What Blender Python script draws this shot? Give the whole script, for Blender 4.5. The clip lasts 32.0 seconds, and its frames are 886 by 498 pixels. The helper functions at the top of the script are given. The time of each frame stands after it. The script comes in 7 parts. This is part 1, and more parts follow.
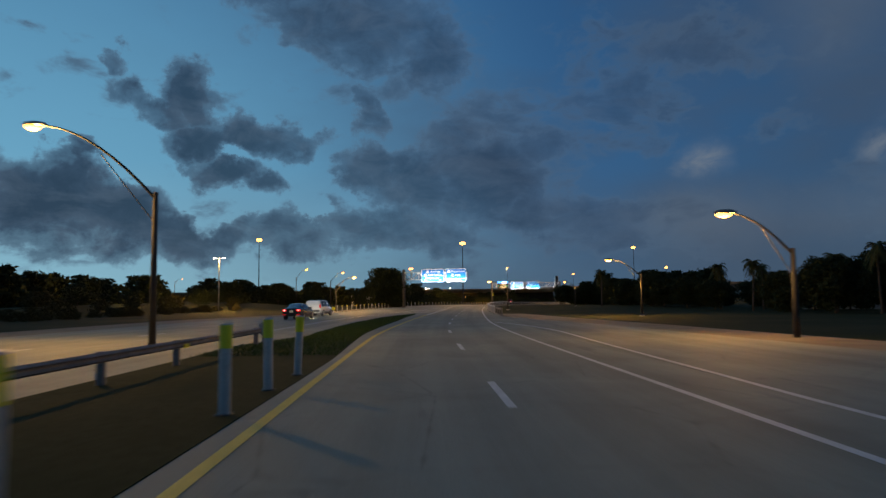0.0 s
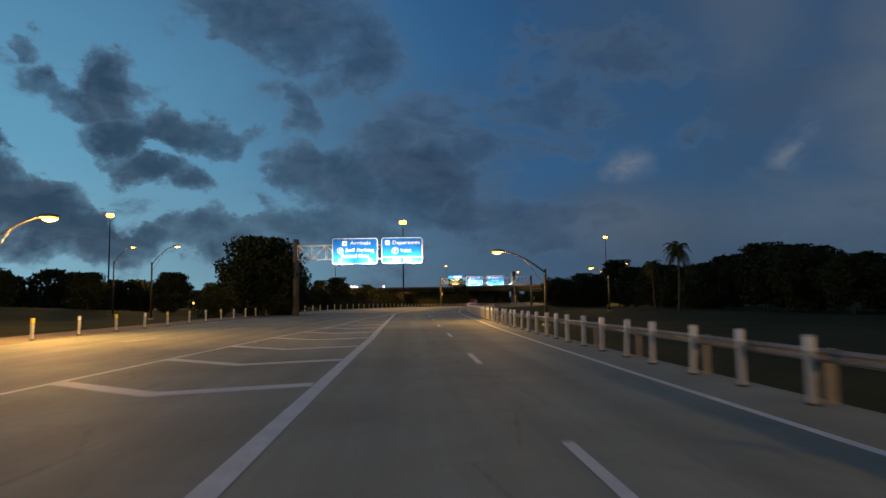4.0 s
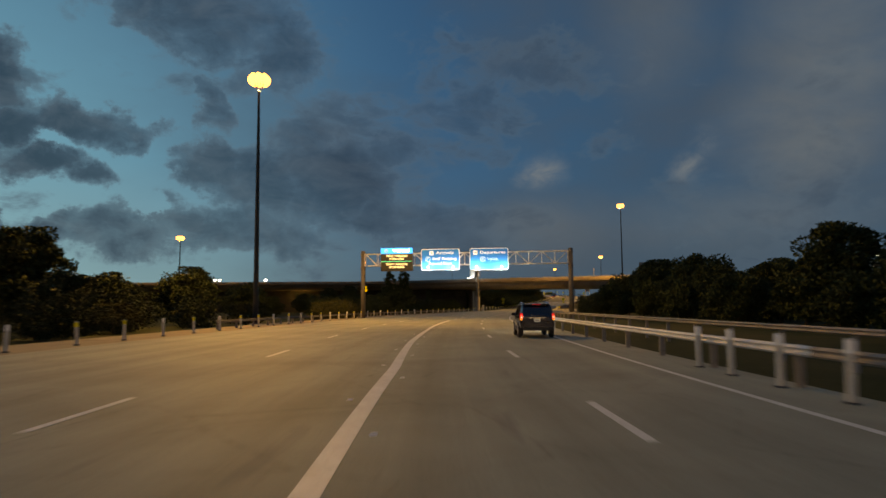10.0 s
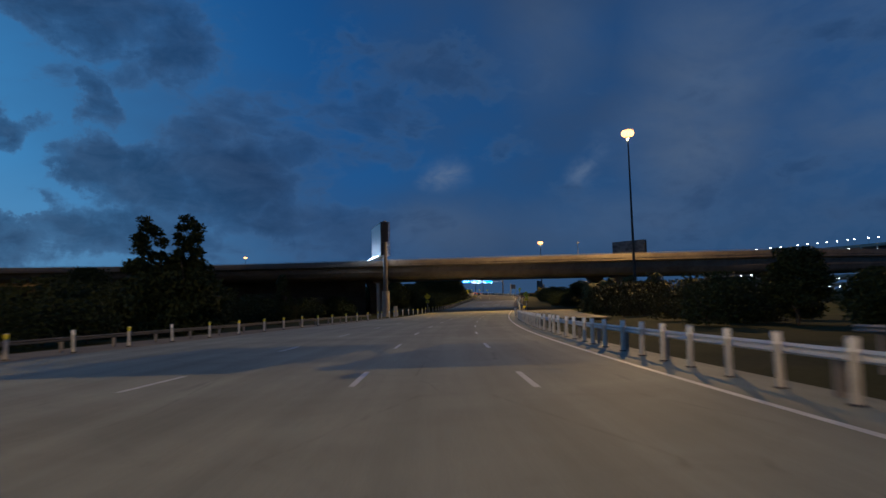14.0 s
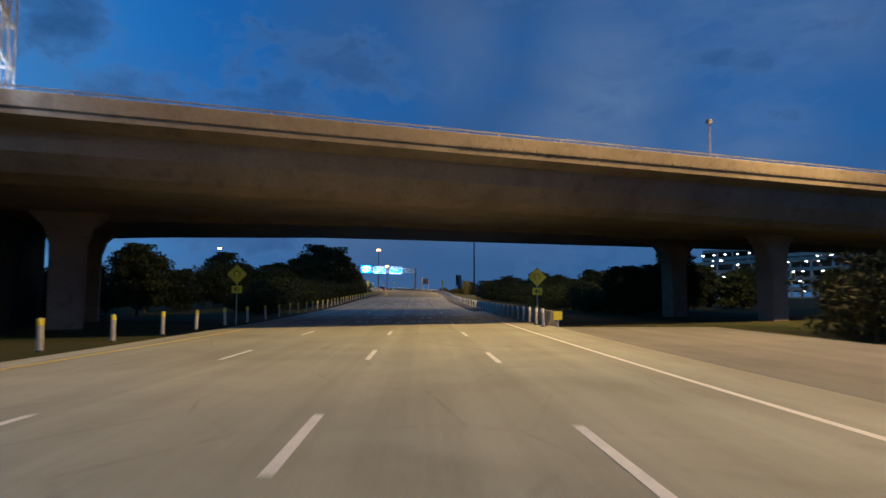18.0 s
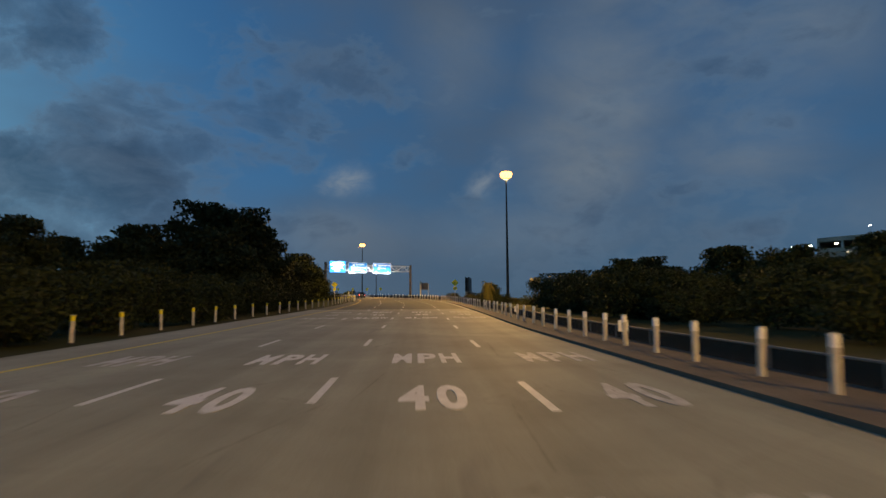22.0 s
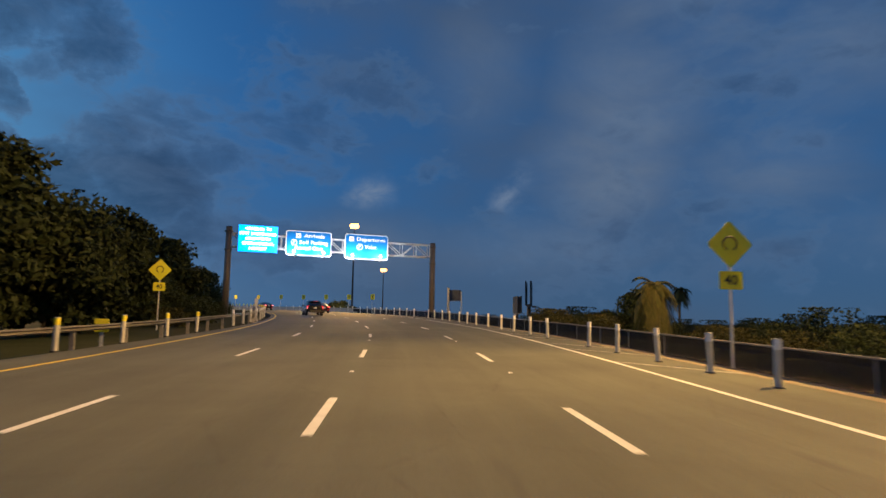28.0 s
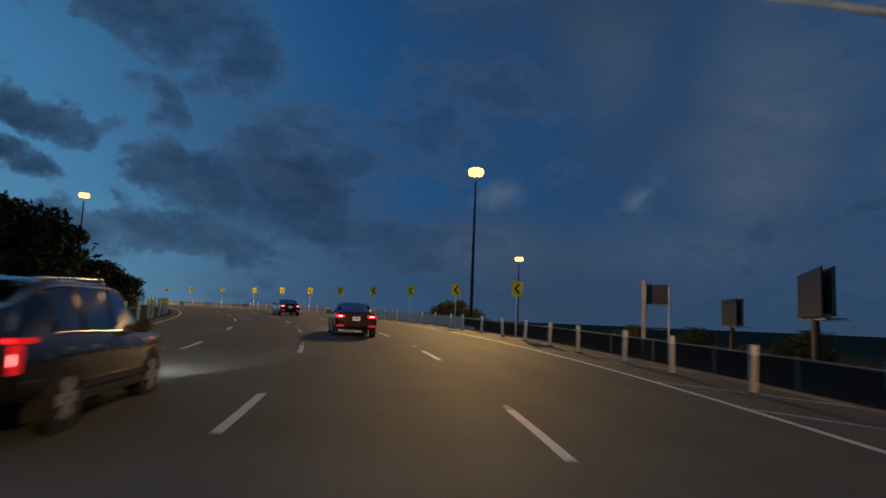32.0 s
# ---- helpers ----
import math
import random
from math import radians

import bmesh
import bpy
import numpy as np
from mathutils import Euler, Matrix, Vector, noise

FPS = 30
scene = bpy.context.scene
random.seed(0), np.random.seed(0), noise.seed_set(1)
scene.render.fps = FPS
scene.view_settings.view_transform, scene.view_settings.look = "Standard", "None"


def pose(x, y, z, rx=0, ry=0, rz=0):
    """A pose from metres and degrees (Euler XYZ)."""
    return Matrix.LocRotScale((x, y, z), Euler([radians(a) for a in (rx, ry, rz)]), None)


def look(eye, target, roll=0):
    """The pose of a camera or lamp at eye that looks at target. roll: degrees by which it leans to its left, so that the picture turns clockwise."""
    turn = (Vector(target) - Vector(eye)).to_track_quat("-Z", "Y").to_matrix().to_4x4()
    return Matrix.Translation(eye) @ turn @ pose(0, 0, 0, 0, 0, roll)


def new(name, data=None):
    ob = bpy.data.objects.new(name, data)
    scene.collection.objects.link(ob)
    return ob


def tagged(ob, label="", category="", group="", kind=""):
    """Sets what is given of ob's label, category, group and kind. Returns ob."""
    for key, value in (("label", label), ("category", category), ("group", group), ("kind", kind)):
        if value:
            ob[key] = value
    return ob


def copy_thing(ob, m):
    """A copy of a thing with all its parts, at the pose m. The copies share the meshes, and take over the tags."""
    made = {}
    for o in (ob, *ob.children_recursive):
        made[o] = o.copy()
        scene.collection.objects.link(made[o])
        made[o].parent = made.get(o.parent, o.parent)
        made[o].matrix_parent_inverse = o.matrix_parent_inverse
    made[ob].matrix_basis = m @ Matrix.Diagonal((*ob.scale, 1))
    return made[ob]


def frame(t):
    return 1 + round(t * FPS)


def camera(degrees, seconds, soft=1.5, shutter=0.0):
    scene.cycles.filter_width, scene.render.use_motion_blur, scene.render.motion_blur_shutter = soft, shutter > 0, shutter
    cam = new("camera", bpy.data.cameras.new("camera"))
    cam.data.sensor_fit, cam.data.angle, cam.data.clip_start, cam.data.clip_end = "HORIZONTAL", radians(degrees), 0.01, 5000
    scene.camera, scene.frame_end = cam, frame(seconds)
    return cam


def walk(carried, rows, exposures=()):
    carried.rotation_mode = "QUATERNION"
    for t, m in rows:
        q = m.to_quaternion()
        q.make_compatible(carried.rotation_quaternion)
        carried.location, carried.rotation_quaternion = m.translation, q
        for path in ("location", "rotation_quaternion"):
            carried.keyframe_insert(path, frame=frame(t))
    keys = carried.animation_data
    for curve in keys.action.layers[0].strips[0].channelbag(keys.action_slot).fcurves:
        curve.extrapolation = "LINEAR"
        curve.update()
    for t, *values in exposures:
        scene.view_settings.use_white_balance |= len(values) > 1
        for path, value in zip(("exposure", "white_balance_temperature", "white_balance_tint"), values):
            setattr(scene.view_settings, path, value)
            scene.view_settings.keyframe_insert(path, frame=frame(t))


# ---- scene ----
cam = camera(70.0, 32.0, soft=1.5, shutter=0.35)
PATH = [
    (0, (-0.00, -0.00, 1.577), (-0.12, 19.94, 3.105), -0.61),
    (0.5, (-0.53, 9.08, 1.517), (-0.63, 29.02, 3.097), -0.71),
    (1, (-0.92, 18.12, 1.463), (-0.98, 38.05, 3.052), -1.06),
    (1.5, (-1.27, 27.13, 1.411), (-1.22, 47.06, 3.023), -1.13),
    (2, (-1.54, 36.15, 1.359), (-1.32, 56.09, 2.960), -0.80),
    (2.5, (-1.72, 45.21, 1.302), (-1.32, 65.14, 2.901), -1.13),
    (3, (-1.63, 54.31, 1.260), (-0.18, 74.19, 2.837), -0.90),
    (3.5, (-1.15, 63.47, 1.228), (0.99, 83.29, 2.784), -0.78),
    (4, (-0.53, 72.69, 1.203), (1.47, 92.53, 2.737), -0.76),
    (4.5, (-0.07, 82.02, 1.179), (1.37, 101.91, 2.692), -0.83),
    (5, (0.31, 91.47, 1.152), (2.03, 111.34, 2.634), -0.95),
    (5.5, (0.79, 101.05, 1.117), (2.66, 120.90, 2.603), -0.77),
    (6, (1.32, 110.79, 1.074), (3.32, 130.64, 2.601), -0.50),
    (6.5, (1.93, 120.73, 1.026), (4.06, 140.56, 2.624), -0.51),
    (7, (2.62, 130.88, 0.980), (4.87, 150.69, 2.567), -0.25),
    (7.5, (3.35, 141.14, 0.947), (5.74, 160.92, 2.602), -0.08),
    (8, (4.29, 151.52, 0.922), (6.93, 171.27, 2.585), -0.63),
    (8.5, (5.40, 161.99, 0.897), (8.41, 181.68, 2.653), -0.68),
    (9, (6.72, 172.54, 0.866), (10.20, 192.15, 2.682), -0.88),
    (9.5, (8.32, 183.14, 0.827), (12.27, 202.67, 2.506), -0.70),
    (10, (10.23, 193.76, 0.771), (14.81, 213.16, 2.371), -0.49),
    (10.5, (12.56, 204.35, 0.698), (17.74, 223.61, 2.248), -0.39),
    (11, (15.19, 214.88, 0.609), (20.93, 233.98, 2.158), -0.57),
    (11.5, (18.07, 225.36, 0.501), (24.12, 244.36, 2.065), -0.77),
    (12, (21.05, 235.90, 0.374), (27.30, 254.83, 1.954), -0.70),
    (12.5, (24.10, 246.57, 0.232), (30.63, 265.41, 1.835), -1.05),
    (13, (27.36, 257.36, 0.086), (34.15, 276.10, 1.708), -1.31),
    (13.5, (30.89, 268.33, -0.049), (38.00, 286.96, 1.559), -1.29),
    (14, (34.67, 279.28, -0.185), (42.13, 297.76, 1.432), -1.51),
    (14.5, (38.63, 290.08, -0.310), (46.50, 308.39, 1.310), -1.45),
    (15, (42.80, 300.70, -0.427), (51.05, 318.86, 1.180), -1.05),
    (15.5, (47.16, 311.14, -0.533), (55.79, 329.11, 1.059), -0.78),
    (16, (51.70, 321.38, -0.630), (60.75, 339.14, 0.948), -0.60),
    (16.5, (56.42, 331.39, -0.716), (65.89, 348.93, 0.849), -0.50),
    (17, (61.29, 341.17, -0.789), (71.10, 358.53, 0.802), -0.47),
    (17.5, (66.24, 350.78, -0.849), (76.29, 368.00, 0.705), -0.02),
    (18, (71.24, 360.23, -0.887), (81.45, 377.35, 0.642), 0.05),
    (18.5, (76.25, 369.56, -0.910), (86.47, 386.68, 0.600), 0.20),
    (19, (81.31, 378.76, -0.925), (91.64, 395.83, 0.514), 0.60),
    (19.5, (86.31, 387.83, -0.931), (96.67, 404.88, 0.531), 0.21),
    (20, (91.23, 396.79, -0.906), (101.56, 413.84, 0.681), 1.74),
    (20.5, (96.10, 405.58, -0.850), (106.40, 422.66, 0.689), -2.10),
    (21, (100.87, 414.25, -0.762), (111.17, 431.31, 0.895), -0.53),
    (21.5, (105.55, 422.75, -0.646), (115.85, 439.81, 1.119), -0.71),
    (22, (110.15, 431.07, -0.510), (120.43, 448.13, 1.301), -0.38),
    (22.5, (114.65, 439.18, -0.360), (124.93, 456.24, 1.503), -0.21),
    (23, (118.95, 447.13, -0.206), (129.22, 464.17, 1.816), -0.01),
    (23.5, (123.05, 454.89, -0.060), (133.32, 471.93, 1.961), -0.12),
    (24, (127.25, 462.46, 0.101), (137.52, 479.49, 2.225), 0.31),
    (24.5, (131.36, 469.95, 0.279), (141.63, 486.97, 2.446), 0.36),
    (25, (135.39, 477.34, 0.464), (145.66, 494.37, 2.608), 0.44),
    (25.5, (139.33, 484.59, 0.655), (149.55, 501.64, 2.840), 0.76),
    (26, (143.12, 491.70, 0.846), (153.10, 508.89, 3.042), 0.71),
    (26.5, (146.75, 498.71, 1.039), (156.55, 516.01, 3.245), 0.75),
    (27, (150.28, 505.65, 1.234), (160.05, 522.96, 3.450), 0.87),
    (27.5, (153.78, 512.51, 1.430), (163.58, 529.80, 3.656), 1.11),
    (28, (157.23, 519.36, 1.628), (166.89, 536.73, 3.861), 0.93),
    (28.5, (160.66, 526.43, 1.830), (170.19, 543.87, 4.016), 1.18),
    (29, (164.06, 533.52, 2.030), (173.42, 551.07, 4.125), 1.63),
    (29.5, (167.43, 540.74, 2.227), (176.61, 558.39, 4.289), 1.89),
    (30, (170.72, 548.16, 2.424), (179.48, 566.02, 4.490), 2.14),
    (30.5, (173.87, 555.87, 2.627), (182.15, 573.96, 4.676), 1.97),
    (31, (176.88, 563.93, 2.843), (184.47, 582.32, 4.913), 1.89),
    (31.5, (179.63, 572.28, 3.076), (186.43, 590.97, 5.185), 2.20),
    (32, (182.10, 580.82, 3.315), (188.07, 599.79, 5.486), 2.41),
]
EXPOSURES = [
    (0, 0.55, 7300, 9), (2, 0.7, 7700, 8), (5, 0.4, 7100, 8), (6, 0.3, 7500, 8), (7, -0.25, 6900, 8), (8, 0.45, 8000, 8), (9, 0.6, 8400, 8), (10, 0.6, 9600, 8), (11, 0.5, 7600, 8), (12, 0.15, 6000, 9), (13, -0.2, 5600, 9), (14, 0.2, 5300, 9), (17, 0.8, 6000, 9),
    (18, 0.85, 5000, 8), (19, 0.55, 4200, 8), (20, 1.1, 5500, 6), (21, 0.9, 7600, 6), (22, 0.9, 7600, 6), (25, 0.8, 7800, 5), (27.5, 0.9, 6500, 9), (29, 0.5, 5500, 9), (30, 0.5, 5100, 8), (31, 0.0, 5200, 6), (31.6, -0.2, 5300, 8), (32, 0.0, 5900, 8),
]
walk(cam, [(t, look(eye, target, roll)) for t, eye, target, roll in PATH], EXPOSURES)

# ---------------------------------------------------------------- alignment
# the lane line that bounds the driven lane on its left; a point every 40 m from station -200
AXIS = [
    (3.6, -200.0, 0.00), (2.5, -160.0, 0.00), (1.4, -120.0, 0.00), (0.3, -80.1, 0.00),
    (-0.9, -40.1, 0.00), (-2.0, -0.1, -0.02), (-3.1, 39.9, -0.24), (-2.0, 79.9, -0.39),
    (-0.0, 119.8, -0.54), (3.8, 159.6, -0.68), (10.2, 199.1, -0.85), (20.0, 237.8, -1.23),
    (31.9, 276.0, -1.71), (46.5, 313.2, -2.12), (63.9, 349.2, -2.40), (82.9, 384.5, -2.50),
    (102.1, 419.5, -2.26), (121.2, 454.7, -1.65), (140.4, 489.7, -0.80), (158.6, 525.4, 0.20),
    (173.8, 562.3, 1.21), (183.2, 601.0, 2.23), (182.8, 640.9, 3.01), (172.9, 679.4, 3.49),
    (154.0, 714.5, 3.68),
]


def _dense():
    pts = [Vector(p) for p in AXIS]
    out = []
    for i in range(len(pts) - 1):
        a, b, c, d = pts[max(i - 1, 0)], pts[i], pts[i + 1], pts[min(i + 2, len(pts) - 1)]
        for k in range(40):
            u = k / 40
            out.append(0.5 * (2 * b + (c - a) * u + (2 * a - 5 * b + 4 * c - d) * u * u + (3 * b - a - 3 * c + d) * u ** 3))
    out.append(pts[-1])
    return out


LINE = _dense()


def heading(s):
    i = min(max(int(round(s)) + 200, 1), len(LINE) - 2)
    d = LINE[i + 1] - LINE[i - 1]
    d.z = 0
    return d.normalized()


def turn(s):
    d = heading(s)
    return math.degrees(math.atan2(-d.x, d.y))


def P(s, l, z=0.0):
    """The place at station s, l metres to the right of the lane line, z above the road."""
    k = min(max(s + 200, 0.0), len(LINE) - 1.001)
    i = int(k)
    p = LINE[i].lerp(LINE[i + 1], k - i)
    d = heading(s)
    return Vector((p.x + d.y * l, p.y - d.x * l, p.z + z))


def at(s, l, z=0.0, rz=0.0):
    """A pose at station s that faces along the road."""
    p = P(s, l, z)
    return pose(p.x, p.y, p.z, 0, 0, turn(s) + rz)


def table(*rows):
    xs, ys = [r[0] for r in rows], [r[1] for r in rows]
    return lambda s: float(np.interp(s, xs, ys))


lane_left = table((-200, 0), (0, -0.1), (30, -0.44), (45, -0.22), (100, 0.3), (118, 0.05), (137.7, -0.6), (142, -0.94), (150, -1.2), (158, -1.15), (161, -0.96), (169, -0.64), (181, -0.1), (201, 0.1), (211, 0.15), (223, -0.2), (245, -0.4), (266, -0.25), (277, -0.1), (360, 0), (424, 0.15), (497, -0.1), (562, 0.3), (583, 0.6), (596, 0.75), (628, 0.8), (790, 0.8))
lane_right = table((-200, 3.3), (0, 3.3), (35, 3.15), (103, 3.7), (125, 3.45), (145, 2.85), (160, 3.03), (170, 3.35), (181, 3.5), (205, 3.7), (228, 3.4), (252, 3.4), (299, 3.6), (357, 3.36), (381, 3.4), (465, 3.5), (498, 3.65), (564, 4.0), (585, 4.3), (596, 4.45), (628, 4.6), (790, 4.7))
edge_right = table((-200, 6.4), (0, 6.4), (45, 6.2), (100, 6.6), (122, 6.8), (145, 6.5), (277, 6.6), (405, 6.7), (484, 6.5), (562, 7.45), (596, 8.3), (615, 8.3), (632, 8.9), (657, 9.6), (790, 9.8))
far_lane = table((150, -5.3), (171, -5.0), (183, -4.07), (204, -4.05), (216, -4.2), (228, -4.76), (252, -5.25), (290, -5.3), (301, -4.65), (313, -4.55), (370, -4.0), (410, -3.5), (565, -3.2), (585, -2.85), (600, -2.75), (640, -2.3), (790, -2.5))
edge_left = table((160, -8.2), (200, -9), (300, -10), (367, -8.6), (411, -7.1), (490, -7.4), (568, -6.9), (605, -6.2), (650, -5.8), (790, -5.8))
posts_left = table((95, -15.2), (150, -16.5), (200, -14.5), (300, -15.5), (340, -12.5), (371, -9.8), (381, -10.3), (420, -9.2), (496, -10.8), (560, -9.6), (578, -8), (605, -6.9), (625, -7.2), (670, -6.8), (790, -6.8))
posts_right = table((60, 8), (80, 7.6), (290, 7.7), (366, 7.5), (412, 8.3), (484, 7.7), (565, 9.1), (600, 9.4), (640, 10.6), (652, 11.3), (790, 11.5))
merge_line = table((-60, -7.0), (32, -7.0), (56, -7.15), (63, -6.9), (71, -6.45), (101, -4.2), (107, -3.6), (113, -3.1), (129, -2.5), (140, -1.9), (154, -1.4))

# ---------------------------------------------------------------- light
world = bpy.data.worlds.new("dusk_sky")
scene.world = world
world.use_nodes = True


class Nodes:
    """Short hands for building a node tree."""

    def __init__(self, tree):
        self.t = tree
        self.t.nodes.clear()

    def add(self, kind, **inputs):
        n = self.t.nodes.new(kind)
        for k, v in inputs.items():
            if k.startswith("_"):
                continue
            key = int(k[1:]) if k[0] == "i" and k[1:].isdigit() else k.replace("_", " ")
            self.put(n.inputs[key], v)
        return n

    def put(self, socket, v):
        if isinstance(v, bpy.types.NodeSocket):
            self.t.links.new(v, socket)
        else:
            socket.default_value = v

    def math(self, op, a, b=0.0, clamp=False):
        n = self.add("ShaderNodeMath", i0=a, i1=b)
        n.operation, n.use_clamp = op, clamp
        return n.outputs[0]

    def mix(self, fac, a, b, blend="MIX"):
        n = self.t.nodes.new("ShaderNodeMix")
        n.data_type, n.blend_type = "RGBA", blend
        self.put(n.inputs[0], fac), self.put(n.inputs[6], a), self.put(n.inputs[7], b)
        return n.outputs[2]

    def noise(self, vec, scale, detail=4.0, rough=0.55, distort=0.0):
        n = self.add("ShaderNodeTexNoise", Vector=vec, Scale=scale, Detail=detail, Roughness=rough, Distortion=distort)
        return n.outputs[0]

    def ramp(self, fac, *stops, smooth=False):
        n = self.add("ShaderNodeValToRGB", Fac=fac)
        r = n.color_ramp
        r.interpolation = "EASE" if smooth else "LINEAR"
        while len(r.elements) < len(stops):
            r.elements.new(0.5)
        for e, (pos, col) in zip(r.elements, stops):
            e.position = pos
            e.color = (*col, 1) if isinstance(col, tuple) else (col, col, col, 1)
        return n.outputs[0]

    def scaled(self, vec, v):
        n = self.add("ShaderNodeMapping", Vector=vec)
        n.inputs["Scale"].default_value = v
        return n.outputs[0]


# cloud banks, clear gaps and thin veils: angle to the left, height, half width and half height in degrees, weight
CLOUD_BANKS = (
    (25.0, 16.4, 4.2, 2.0, 0.95), (21.5, 17.8, 2.4, 2.6, 0.9), (21.5, 14.4, 4.6, 2.2, 1.0), (16.5, 15.0, 4.6, 2.2, 0.95), (19.5, 11.4, 3.4, 1.8, 0.95), (16.5, 10.0, 2.4, 1.6, 0.8), (12.6, 14.0, 3.2, 1.6, 0.7),
    (32.5, 7.5, 6.0, 4.4, 1.0), (27.5, 6.2, 6.0, 3.2, 1.0), (22.0, 5.4, 5.0, 2.6, 0.9), (31.5, 11.8, 2.0, 1.6, 0.9), (38.0, 8.5, 5.0, 4.0, 0.9),
    (6.8, 11.4, 3.2, 2.2, 0.85), (2.8, 10.6, 4.2, 3.6, 0.9), (-3.6, 10.6, 5.6, 4.8, 1.0), (-7.0, 7.0, 3.4, 2.4, 0.8), (4.5, 6.2, 8.0, 2.4, 0.75), (14.0, 5.2, 6.0, 2.2, 0.7),
    (8.5, 23.5, 9.5, 3.8, 0.75), (0.8, 21.5, 3.4, 3.0, 0.75), (16.0, 26.0, 6.0, 3.0, 0.75), (35.0, 25.5, 4.5, 3.0, 0.85), (45.0, 20.0, 6.0, 4.0, 0.7),
    (7.5, 16.3, 1.6, 2.8, 0.7), (27.5, 19.3, 1.7, 1.2, 0.7), (-17.0, 17.2, 2.6, 3.0, 0.45), (-8.5, 14.0, 4.2, 2.2, 0.55), (-22.0, 20.0, 7.0, 2.6, 0.55), (-13.0, 6.6, 9.0, 3.0, 0.5),
)
CLEAR_GAPS = (
    (29.5, 15.2, 6.0, 3.0, 0.8), (32.0, 20.5, 5.0, 3.4, 0.8), (18.5, 13.2, 1.5, 1.0, 0.75), (26.5, 10.3, 4.2, 1.3, 0.8), (20.0, 7.5, 2.6, 0.9, 0.6),
    (11.5, 7.4, 1.8, 0.8, 0.7), (9.4, 10.4, 1.4, 1.0, 0.6), (15.0, 19.5, 5.0, 2.2, 0.5), (2.0, 17.5, 4.5, 2.4, 0.35),
)
VEILS = (
    (-44.0, 13.0, 7.0, 6.0, 0.75), (-47.0, 20.0, 7.5, 7.0, 0.85), (-52.0, 27.0, 9.0, 7.0, 0.9), (-57.0, 13.0, 7.0, 5.0, 0.7), (-60.0, 21.0, 8.0, 6.0, 0.7),
    (-40.0, 6.5, 14.0, 3.0, 0.5), (-62.0, 7.0, 14.0, 3.0, 0.5), (-22.0, 6.5, 8.0, 3.0, 0.45), (-32.0, 22.0, 5.0, 5.0, 0.4),
)
PUFFS = ((-22.3, 11.2, 1.9, 1.4, 1.0), (-34.6, 10.9, 1.4, 1.2, 0.85), (-36.0, 12.6, 1.4, 1.4, 0.4), (-20.8, 10.8, 1.0, 0.8, 0.7))


